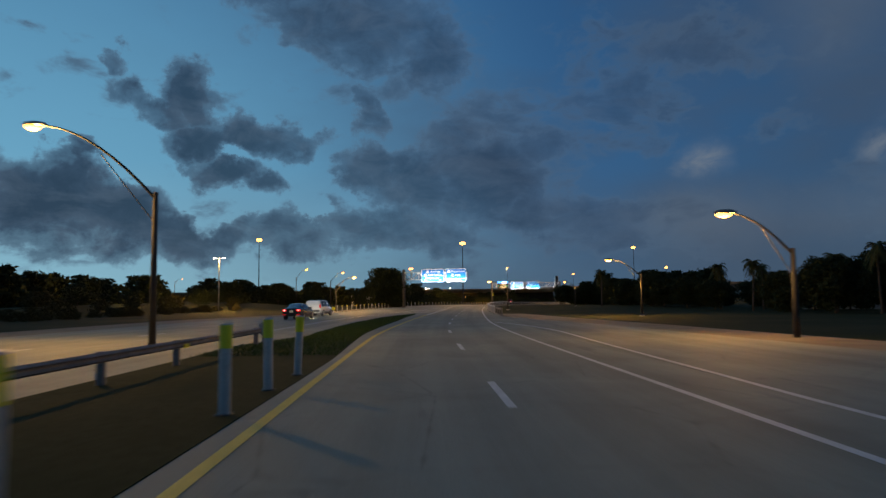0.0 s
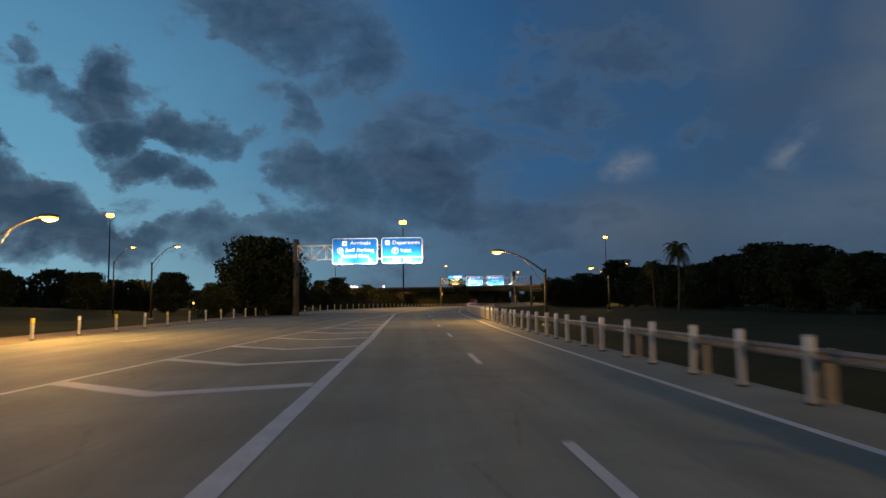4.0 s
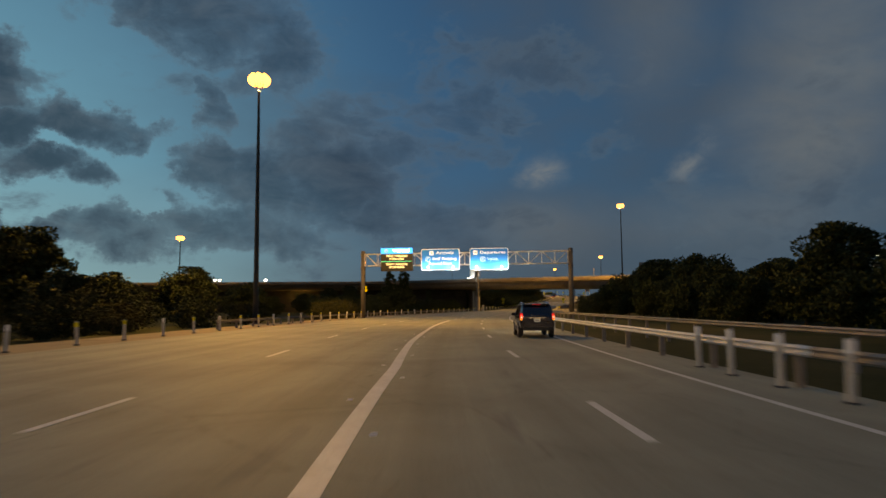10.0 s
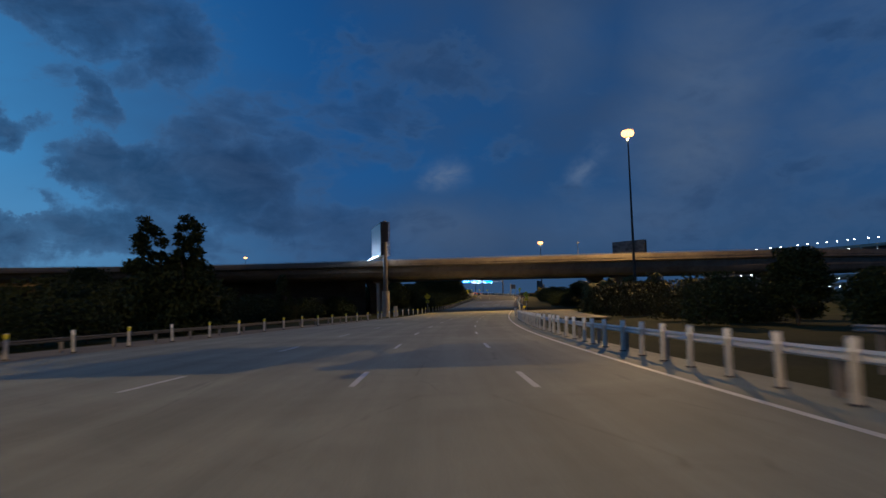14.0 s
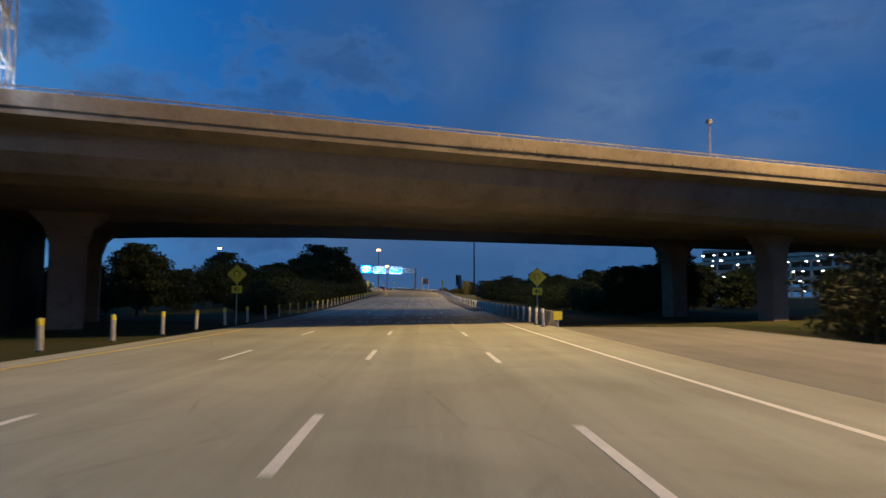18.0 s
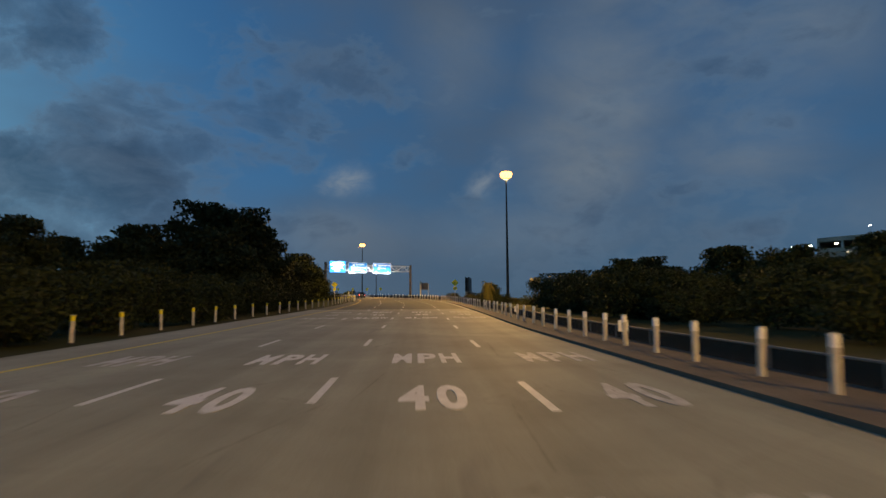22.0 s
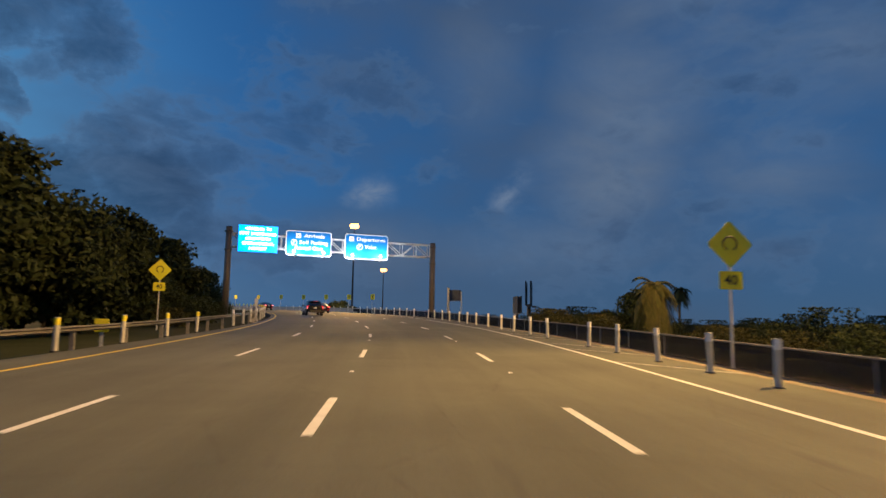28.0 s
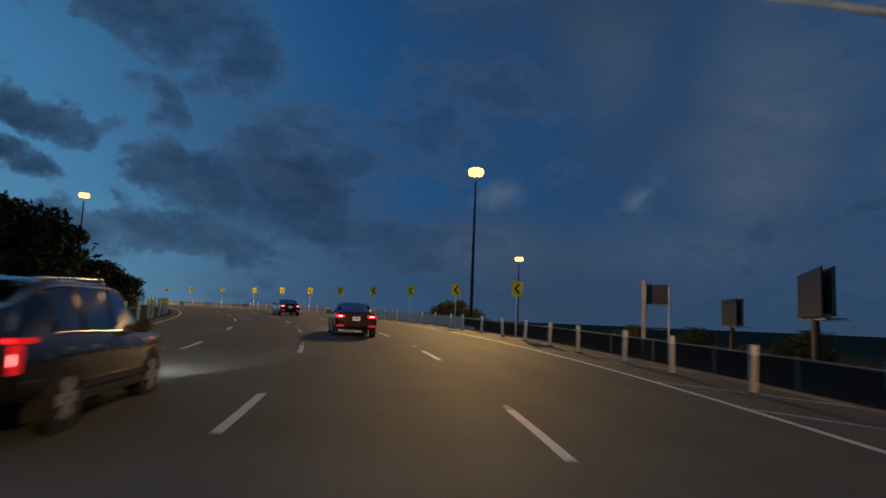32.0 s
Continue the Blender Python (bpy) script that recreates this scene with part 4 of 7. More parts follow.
# ---------------------------------------------------------------- sign gantries
def truss(root, x0, x1, z0, z1, bay, y0=-0.45, y1=0.45, r=0.065):
    """A box truss: four chords and braces in the front and back faces."""
    for y in (y0, y1):
        for z in (z0, z1):
            part("chord", rod((x0, y, z), (x1, y, z), r, sides=8), M["steel"], root)
    n = max(int(round((x1 - x0) / bay)), 1)
    for i in range(n + 1):
        x = x0 + (x1 - x0) * i / n
        for y in (y0, y1):
            part("upright", rod((x, y, z0), (x, y, z1), r * 0.75, sides=8), M["steel"], root)
        if i < n:
            xn = x0 + (x1 - x0) * (i + 1) / n
            for y in (y0, y1):
                a, b = ((x, z0), (xn, z1)) if i % 2 else ((x, z1), (xn, z0))
                part("brace", rod((a[0], y, a[1]), (b[0], y, b[1]), r * 0.7, sides=8), M["steel"], root)
            part("cross_brace", rod((x, y0, z0), (xn, y1, z0), r * 0.5, sides=6), M["steel"], root)


def gantry_post(root, x, top, base_z, name="column"):
    part(name, rod((x, 0, base_z), (x, 0, top), 0.36, 0.33, 20), M["brown_post"], root, smooth=True)
    part("column_cap", rod((x, 0, top), (x, 0, top + 0.12), 0.37, 0.30, 20), M["brown_post"], root)
    part("collar", rod((x, 0, top - 2.55), (x, 0, top - 2.4), 0.45, sides=20), M["brown_post"], root)
    part("collar", rod((x, 0, top - 0.5), (x, 0, top - 0.35), 0.45, sides=20), M["brown_post"], root)
    part("footing", box(x - 0.7, x + 0.7, -0.7, 0.7, base_z - 0.5, base_z + 0.12), M["pale_concrete"], root, bevel=0.03)


def plane_symbol(panel, x, z, s, tilt, y):
    """A small white square with a plain aircraft shape."""
    part("symbol_plate", rounded_panel(x - s / 2, x + s / 2, z - s / 2, z + s / 2, y - 0.012, y - 0.004, s * 0.12), M["sign_white"], panel)
    outline = [(-0.40, 0.02), (-0.36, 0.12), (-0.28, 0.04), (0.02, 0.04), (-0.10, 0.20), (-0.02, 0.20), (0.18, 0.04), (0.38, 0.03), (0.38, -0.03), (0.18, -0.05), (-0.02, -0.2), (-0.10, -0.2), (0.0, -0.04), (-0.30, -0.03)]
    bm = bmesh.new()
    c, q = math.cos(radians(tilt)), math.sin(radians(tilt))
    f = [bm.verts.new((x + s * (a * c - b * q), y - 0.018, z + s * (a * q + b * c))) for a, b in outline]
    g = [bm.verts.new((v.co.x, y - 0.012, v.co.z)) for v in f]
    bm.faces.new(f), bm.faces.new(g[::-1])
    for i in range(len(f)):
        bm.faces.new((f[i], g[i], g[(i + 1) % len(f)], f[(i + 1) % len(f)]))
    part("aircraft_symbol", bm, M["black"], panel)


def ring_P(panel, x, z, r, y):
    bm = bmesh.new()
    n = 28
    for i in range(n):
        a0, a1 = 2 * math.pi * i / n, 2 * math.pi * (i + 1) / n
        for ra, rb in ((r, r * 0.82),):
            vs = [bm.verts.new((x + q * math.cos(a), y - 0.012, z + q * math.sin(a))) for q, a in ((ra, a0), (ra, a1), (rb, a1), (rb, a0))]
            bm.faces.new(vs)
    part("ring", bm, M["sign_white"], panel)
    lettering("letter", "P", r * 1.55, x, y - 0.01, z, M["sign_white"], panel)


def down_arrow(panel, x, z, s, y):
    pts = [(-0.5, 0.12), (-0.16, 0.12), (-0.16, 0.45), (0.16, 0.45), (0.16, 0.12), (0.5, 0.12), (0.0, -0.45)]
    bm = bmesh.new()
    f = [bm.verts.new((x + s * a, y - 0.014, z + s * b)) for a, b in pts]
    g = [bm.verts.new((v.co.x, y - 0.004, v.co.z)) for v in f]
    bm.faces.new(f), bm.faces.new(g[::-1])
    for i in range(len(f)):
        bm.faces.new((f[i], g[i], g[(i + 1) % len(f)], f[(i + 1) % len(f)]))
    part("down_arrow", bm, M["sign_white"], panel)


SIGN_LAMPS = []


def words(panel, text, size, x, y, z, mat, width):
    """A line of words, each one a part; widths by their count of letters."""
    ws = text.split()
    unit = width / (sum(len(w) for w in ws) + 0.7 * (len(ws) - 1))
    left = x - width / 2
    for w in ws:
        lettering("word", w, size, left + unit * len(w) / 2, y, z, mat, panel, width=unit * len(w) * 0.98)
        left += unit * (len(w) + 0.7)



def guide_sign(m, w, h, kind, label):
    """A blue guide sign with its hangers and the lamps under its lower edge; x across, z up from its lower edge."""
    e = empty("guide_sign", m, label, "road sign", "gantry signs")
    panel = part("panel", rounded_panel(-w / 2 + 0.02, w / 2 - 0.02, 0.02, h - 0.02, -0.02, 0.05, 0.30), M["sign_blue"], e)
    part("back", rounded_panel(-w / 2 + 0.03, w / 2 - 0.03, 0.03, h - 0.03, 0.052, 0.07, 0.28), M["sign_back"], panel)
    # border: an outer ring
    bm = bmesh.new()
    outs, ins = [], []
    for ring, r, k in ((outs, 0.32, 0.0), (ins, 0.24, 0.085)):
        for cx, cz, a0 in ((w / 2 - r - k, h - r - k, 0), (-w / 2 + r + k, h - r - k, 90), (-w / 2 + r + k, r + k, 180), (w / 2 - r - k, r + k, 270)):
            for q in range(6):
                a = radians(a0 + 18 * q)
                ring.append((cx + r * math.cos(a), cz + r * math.sin(a)))
    vo = [bm.verts.new((x, -0.03, z)) for x, z in outs]
    vi = [bm.verts.new((x, -0.03, z)) for x, z in ins]
    vb = [bm.verts.new((x, 0.0, z)) for x, z in outs]
    for i in range(len(vo)):
        j = (i + 1) % len(vo)
        bm.faces.new((vo[i], vo[j], vi[j], vi[i]))
        bm.faces.new((vo[i], vb[i], vb[j], vo[j]))
    part("border", bm, M["sign_white"], panel)
    y = -0.022
    if kind == "arrivals":
        plane_symbol(panel, -w * 0.23, h * 0.80, h * 0.19, -20, y)
        lettering("word", "Arrivals", 0.62, w * 0.12, y, h * 0.81, M["sign_white"], panel, width=w * 0.45)
        ring_P(panel, -w * 0.32, h * 0.53, h * 0.12, y)
        words(panel, "Self Parking", 0.58, w * 0.10, y, h * 0.54, M["sign_white"], w * 0.63)
        words(panel, "Rental Cars", 0.58, 0.0, y, h * 0.31, M["sign_white"], w * 0.60)
        arrows = (-w * 0.32, w * 0.33)
    else:
        plane_symbol(panel, -w * 0.35, h * 0.80, h * 0.19, 15, y)
        lettering("word", "Departures", 0.62, w * 0.10, y, h * 0.80, M["sign_white"], panel, width=w * 0.66)
        ring_P(panel, -w * 0.16, h * 0.50, h * 0.125, y)
        lettering("word", "Valet", 0.60, w * 0.09, y, h * 0.50, M["sign_white"], panel, width=w * 0.27)
        arrows = (-w * 0.32, w * 0.33) if kind == "departures" else ()
    for a in arrows:
        down_arrow(panel, a, h * 0.15, h * 0.15, y)
    if kind == "departures_only":
        part("rule", box(-w / 2 + 0.1, w / 2 - 0.1, y - 0.01, y, h * 0.235, h * 0.265), M["sign_white"], panel)
        part("text_bar", box(-w * 0.22, -w * 0.03, y - 0.01, y, h * 0.08, h * 0.18), M["sign_white"], panel)
        part("text_bar", box(w * 0.03, w * 0.22, y - 0.01, y, h * 0.08, h * 0.18), M["sign_white"], panel)
    for x in (-w * 0.30, w * 0.30):
        part("hanger", box(x - 0.05, x + 0.05, 0.07, 0.16, 0.05, h - 0.05), M["steel"], e)
        arm = part("lamp_arm", box(x - 0.03, x + 0.03, -0.95, 0.10, -0.16, -0.10), M["steel"], e)
        lamp = part("sign_lamp", box(x - 0.17, x + 0.17, -1.12, -0.84, -0.22, 0.0), M["black"], e, bevel=0.03)
        glow = bmesh.new()
        vs = [glow.verts.new(c) for c in ((x - 0.14, -0.835, -0.03), (x + 0.14, -0.835, -0.03), (x + 0.14, -0.86, 0.02), (x - 0.14, -0.86, 0.02))]
        glow.faces.new(vs)
        part("lens", glow, M["white_lens"], lamp)
        SIGN_LAMPS.append((m @ Vector((x, -0.80, 0.06)), m @ Vector((x, -0.02, h * 0.42)), w))
    return e


def message_sign(m, w, h):
    e = empty("message_sign", m, "black parking message sign with amber letters and blue header", "road sign")
    part("housing", box(-w / 2, w / 2, 0.0, 0.55, 0, h), M["black"], e, bevel=0.03)
    face = part("display", box(-w / 2 + 0.04, w / 2 - 0.04, -0.02, 0.0, 0.05, h * 0.74), M["panel_black"], e)
    head = part("header", box(-w / 2 + 0.02, w / 2 - 0.02, -0.03, 0.0, h * 0.75, h - 0.02), M["led_blue"], e, "glowing blue header")
    y = -0.03
    lettering("word", "PARKING", 0.6, w * 0.14, y, h * 0.865, M["led_white"], head, width=w * 0.5)
    ring_P(head, -w * 0.33, h * 0.865, h * 0.085, y)
    for text, z, k in (("SELF PARKING", 0.645, 0.66), ("AVAILABLE", 0.525, 0.48), ("VALET SERVICE", 0.285, 0.68), ("AVAILABLE", 0.165, 0.48)):
        words(face, text, 0.42, 0, y + 0.005, h * z, M["led_amber"], w * k)
    part("rule", box(-w / 2 + 0.05, w / 2 - 0.05, y, y + 0.01, h * 0.405, h * 0.425), M["led_green"], face)
    for x in (-w * 0.3, w * 0.3):
        part("hanger", box(x - 0.05, x + 0.05, 0.55, 0.62, 0.1, h - 0.1), M["steel"], e)
    return e


def welcome_sign(m, w, h):
    e = empty("welcome_sign", m, "bright blue electronic welcome sign with white words", "road sign")
    part("housing", box(-w / 2, w / 2, 0.0, 0.5, 0, h), M["black"], e, bevel=0.03)
    face = part("display", box(-w / 2 + 0.03, w / 2 - 0.03, -0.02, 0.0, 0.03, h - 0.03), M["led_blue"], e, "glowing blue display")
    for i, (text, k) in enumerate((("WELCOME TO", 0.66), ("FORT LAUDERDALE-", 0.92), ("HOLLYWOOD", 0.62), ("INTERNATIONAL", 0.80), ("AIRPORT", 0.46))):
        words(face, text, 0.42, 0, -0.022, h * (0.86 - 0.18 * i), M["led_white"], w * k)
    for x in (-w * 0.3, w * 0.3):
        part("hanger", box(x - 0.05, x + 0.05, 0.5, 0.58, 0.1, h - 0.1), M["steel"], e)
    return e


def gantries():
    # first: a cantilever from a single column
    g = empty("sign_gantry", at(145.3, 0, 0), "steel cantilever sign gantry on a single column", "gantry")
    gantry_post(g, -12.2, 8.6, -0.4)
    truss(g, -11.9, 2.4, 6.35, 7.95, 1.55)
    guide_sign(at(144.6, -5.38, 5.74), 5.18, 2.95, "arrivals", "blue arrivals and parking sign lit from below")
    guide_sign(at(144.6, -0.05, 5.76), 4.68, 2.95, "departures_only", "blue departures and valet sign with a pale lower strip")
    # second: spans the whole road
    g = empty("sign_gantry", at(289.4, 0, 0), "steel truss sign gantry between two brown columns", "gantry")
    gantry_post(g, -15.55, 9.95, -0.6)
    gantry_post(g, 15.5, 9.9, -0.6)
    truss(g, -15.2, 15.15, 7.78, 9.58, 1.9)
    message_sign(at(288.4, -10.17, 6.92), 4.85, 3.48)
    guide_sign(at(288.4, -3.58, 6.95), 5.76, 3.17, "arrivals", "blue arrivals and parking sign lit from below")
    guide_sign(at(288.4, 3.63, 6.88), 5.7, 3.24, "departures", "blue departures and valet sign lit from below")
    part("tag_plate", box(-15.15, -14.85, -0.45, -0.40, 3.9, 4.7), M["sign_yellow"], g, "small yellow plate")
    # third
    g = empty("sign_gantry", at(628.9, 0, 0, 4.2), "steel truss sign gantry where the road curves", "gantry")
    gantry_post(g, -11.3, 9.5, -1.0)
    gantry_post(g, 12.85, 9.05, -1.0)
    truss(g, -11.0, 12.3, 7.35, 8.85, 1.75)
    welcome_sign(at(627.6, -8.15, 6.83, 4.2), 4.3, 3.05)
    guide_sign(at(628.05, -2.55, 6.72, 4.2), 5.22, 2.84, "arrivals", "blue arrivals and parking sign lit from below")
    guide_sign(at(628.5, 4.23, 6.64, 4.2), 5.26, 2.95, "departures", "blue departures and valet sign lit from below")


gantries()
for eye, target, w in SIGN_LAMPS:
    spot_lamp("sign_lamp_light", eye, target, SIGN_POWER, (0.93, 0.97, 1.0), 164, 0.10, 0.35)


# ---------------------------------------------------------------- bridge
BR = pose(95, 387, 0, 0, 0, -6.8)   # its near upper edge runs along x
bridge_depth = table((-300, 42), (-60, 40), (-26, 33), (-20, 29), (-8, 23.8), (0, 22.7), (21, 20.4), (60, 16.5), (300, 15))


def bridge():
    root = empty("overpass_bridge", BR, "long concrete box-girder bridge over the highway", "bridge")
    xs = (-300, -60, -40, -32, -26, -23, -20, -14, -8, 0, 10, 21, 40, 60, 300)

    def run(pts, name, mat, label="", spread=True):
        """A beam along the bridge; the deck widens towards the joining ramp."""
        verts, faces = [], []
        for x in xs:
            k = bridge_depth(x) / 21 if spread else 1.0
            rise = 0.019 * max(min(x, 60), -60)
            verts += [(x, y * k, z + rise * max(0.0, (z - 4.15) / 3.7)) for y, z in pts]
        w = len(pts)
        for i in range(len(xs) - 1):
            for j in range(w):
                faces.append((i * w + j, (i + 1) * w + j, (i + 1) * w + (j + 1) % w, i * w + (j + 1) % w))
        faces += [tuple(range(w)), tuple(range((len(xs) - 1) * w, len(xs) * w))[::-1]]
        return mesh_object(name, verts, faces, mat, root, label)

    run([(0.0, 7.02), (-0.05, 7.08), (-0.05, 7.80), (0.0, 7.86), (0.22, 7.86), (0.38, 7.02)], "parapet", M["bridge_concrete"], "pale weathered parapet", False)
    run([(20.6, 7.02), (20.78, 7.84), (21.0, 7.84), (21.0, 7.02)], "parapet", M["bridge_concrete"])
    run([(0.02, 6.72), (0.02, 7.015), (21.0, 7.015), (21.0, 6.62), (19.5, 6.40), (0.9, 6.40)], "deck", M["bridge_concrete"])
    run([(0.85, 6.395), (1.1, 5.4), (1.75, 4.55), (2.5, 4.15), (9.3, 4.15), (10.1, 6.395)], "girder", M["bridge_concrete"])
    run([(11.0, 6.395), (12.0, 4.15), (20.9, 4.15), (21.0, 6.395)], "girder", M["bridge_concrete"])
    run([(0.04, 7.99), (0.04, 8.06), (0.11, 8.06), (0.11, 7.99)], "handrail", M["dull_steel"], "", False)
    for i in range(60):
        x = -120 + 4 * i
        lift = 0.02 * max(min(x, 60), -60)
        part("rail_post", box(x - 0.035, x + 0.035, 0.045, 0.105, 7.85 + lift, 7.99 + lift), M["dull_steel"], root)
    for x, rows in ((-25.5, (14.0, 24.5)), (24, (6.0, 16.5)), (66, (4.5, 10.5)), (100, (4.5, 10.0))):
        for yc in rows:
            bm = bmesh.new()
            pts = [(-1.7, 4.145), (-1.0, 3.2), (-0.75, 2.2), (-0.7, -3.6), (0.7, -3.6), (0.75, 2.2), (1.0, 3.2), (1.7, 4.145)]
            a = [bm.verts.new((x + px * 1.25, yc - 0.75, z)) for px, z in pts]
            b = [bm.verts.new((x + px * 1.25, yc + 0.75, z)) for px, z in pts]
            for q in range(len(pts)):
                bm.faces.new((a[q], a[(q + 1) % len(pts)], b[(q + 1) % len(pts)], b[q]))
            bm.faces.new(a[::-1]), bm.faces.new(b)
            bmesh.ops.recalc_face_normals(bm, faces=bm.faces)
            part("pier", bm, M["bridge_concrete"], root, "flared concrete pier", bevel=0.06)
    # the wall's colour carries the shade below the deck
    part("abutment", box(-290, -29, 13.0, 30.0, -4.0, 4.145), M["shaded_wall"], root, "stained abutment wall with shade put into its dark colour", bevel=0.05)
    # added blocks that stand in for bright dashes along the parapet's lower edge
    rib = None
    for i in range(84):
        x = -6 + 0.75 * i
        if rib is None:
            rib = part("drip_block", box(-0.2, 0.2, -0.05, 0.0, -0.05, 0.05), M["bridge_concrete"], root)
            o = rib
        else:
            o = bpy.data.objects.new("drip_block", rib.data)
            scene.collection.objects.link(o)
            o.parent = root
        o.location = (x, -0.052, 7.16 + 0.0172 * max(min(x, 60), -60))
    # a short pole with a pale box on the parapet
    e = empty("camera_pole", BR @ pose(11.9, 0.55, 7.2), "short thin pole with a small box on the bridge", "pole")
    part("pole", rod((0, 0, 0.0), (0, 0, 3.2), 0.07, 0.05, 10), M["dull_steel"], e)
    part("camera_box", box(-0.16, 0.16, -0.15, 0.15, 3.2, 3.5), M["dull_steel"], e, bevel=0.03)


bridge()
# ---------------------------------------------------------------- lamps
def high_mast(p, top, power, white=False, label=""):
    """A tall tapered pole with a ring of luminaires; top is the height of the lamps in the world."""
    base = ground_height(p.x, p.y)
    h = top - base
    e = empty("high_mast_lamp", pose(p.x, p.y, base), label or "tall steel high-mast lamp with glowing sodium ring", "street lamp", "high-mast lamps")
    part("mast", rod((0, 0, -0.5), (0, 0, h - 1.4), 0.30, 0.12, 18), M["mast_steel"], e)
    part("footing", rod((0, 0, -0.5), (0, 0, 0.25), 0.65, 0.6, 14), M["pale_concrete"], e)
    part("lowering_ring", sweep([(0.7 * math.cos(2 * math.pi * k / 16), 0.7 * math.sin(2 * math.pi * k / 16), h + 0.3) for k in range(17)], 0.05, 6), M["dull_steel"], e)
    part("cap_plate", rod((0, 0, h - 1.4), (0, 0, h - 1.33), 0.15, 0.15, 18), M["mast_steel"], e)
    for k in range(4):
        a = math.pi * (k + 0.25) / 2
        part("hanger_arm", rod((0.13 * math.cos(a), 0.13 * math.sin(a), h - 1.36), (0.7 * math.cos(a), 0.7 * math.sin(a), h + 0.3), 0.022, sides=6), M["mast_steel"], e)
    for k in range(8):
        a = 2 * math.pi * k / 8
        c, q = math.cos(a), math.sin(a)
        lum = part("luminaire", rod((0.78 * c, 0.78 * q, h + 0.02), (0.78 * c, 0.78 * q, h + 0.5), 0.36, 0.18, 12), M["mast_steel"], e)
        bm = bmesh.new()
        bmesh.ops.create_uvsphere(bm, u_segments=12, v_segments=6, radius=0.38, matrix=Matrix.Translation((0.78 * c, 0.78 * q, h - 0.02)) @ Matrix.Diagonal((1, 1, 1.5, 1)))
        part("lens", bm, M["white_lens"] if white else M["sodium_lens"], lum)
    spot_lamp("mast_light", (p.x, p.y, top - 0.85), (p.x + 0.001, p.y, base), 1.7 * power, SODIUM, 170, 0.09, 0.25)
    return e


def cobra_lamp(s, l, reach, h_pole, h_head, power, base=-0.35, label="", rz=0.0):
    """A pole with a long raked arm and a cobra head; reach is to the right (minus: left)."""
    e = empty("street_lamp", at(s, l, 0, rz), label or "steel street lamp with a long raked arm", "street lamp", "arm street lamps")
    part("pole", rod((0, 0, base), (0, 0, h_pole), 0.14, 0.09, 12), M["mast_steel"], e, smooth=True)
    part("footing", rod((0, 0, base - 0.3), (0, 0, base + 0.18), 0.32, 0.3, 12), M["pale_concrete"], e)
    pts = [(reach * 0.93 * k / 8, 0, h_pole - 0.25 + (h_head - h_pole + 0.2) * (1 - (1 - k / 8) ** 1.7)) for k in range(9)]
    part("arm", sweep(pts, 0.06, r1=0.035), M["mast_steel"], e)
    part("brace", rod((0, 0, h_pole - 1.2), (reach * 0.45, 0, h_pole + (h_head - h_pole) * 0.55), 0.025, sides=6), M["dull_steel"], e)
    k = 1 if reach > 0 else -1
    bm = bmesh.new()
    bmesh.ops.create_uvsphere(bm, u_segments=14, v_segments=8, radius=0.5, matrix=Matrix.Translation((reach, 0, h_head)) @ Matrix.Diagonal((0.95, 0.42, 0.24, 1)))
    head = part("lamp_head", bm, M["dull_steel"], e, smooth=True)
    bm = bmesh.new()
    bmesh.ops.create_uvsphere(bm, u_segments=14, v_segments=8, radius=0.36, matrix=Matrix.Translation((reach + 0.08 * k, 0, h_head - 0.09)) @ Matrix.Diagonal((0.95, 0.5, 0.42, 1)))
    part("lens", bm, M["sodium_lens"], head, smooth=True)
    if power:
        w = e.matrix_world @ Vector((reach + 0.08 * k, 0, h_head - 0.45))
        point_lamp("street_light", w, power, SODIUM, 0.25)
    return e


def masts():
    # world places of the lamp rings: x, y, height of the ring, power factor, white
    spots = [
        (6.5, 260.8, 23.8, 0.32, False), (110.1, 373.2, 29.8, 0.70, False), (182.3, 527.2, 24.6, 0.52, False), (212.6, 663.6, 24.1, 0.5, False),
        (250.8, 732.3, 19.5, 0.6, False), (147.0, 738.8, 27.3, 0.7, False), (77.3, 811.2, 38.1, 0.5, False), (203.3, 556.2, 28.8, 0.0, True),
        (-22.4, 391.9, 19.5, 0.10, False), (-79.6, 267.1, 26.8, 0.36, False),
    ]
    for x, y, z, k, white in spots:
        if k:
            high_mast(Vector((x, y, 0)), z, MAST_POWER * k, white)


masts()
cobra_lamp(24.5, -8.4, -4.7, 5.9, 8.6, 2000, label="steel street lamp arching over the joining road")
cobra_lamp(25.5, 17.0, -2.7, 3.6, 5.1, 650, label="steel street lamp beside the ramp")
cobra_lamp(70.0, 23.5, -3.4, 4.3, 5.9, 2300, label="steel street lamp beside the ramp")
cobra_lamp(117.3, 11.3, -3.3, 3.65, 4.97, 1000, label="steel street lamp behind the guardrail")
cobra_lamp(101.5, -16.9, 2.9, 4.2, 5.5, 2700, label="steel street lamp on the sandy shoulder")
cobra_lamp(171.0, -48.1, 3.0, 8.4, 10.6, 1000, label="steel street lamp on the far side")
cobra_lamp(166.0, 28.2, -2.4, 4.9, 6.0, 700, label="small sodium street lamp among the trees")
cobra_lamp(212.0, -119.0, 3.0, 9.6, 10.6, 900, base=-2.0, label="sodium street lamp over the far woods")
cobra_lamp(150.0, -31.0, 3.0, 6.6, 8.6, 500, label="steel street lamp on the far side")


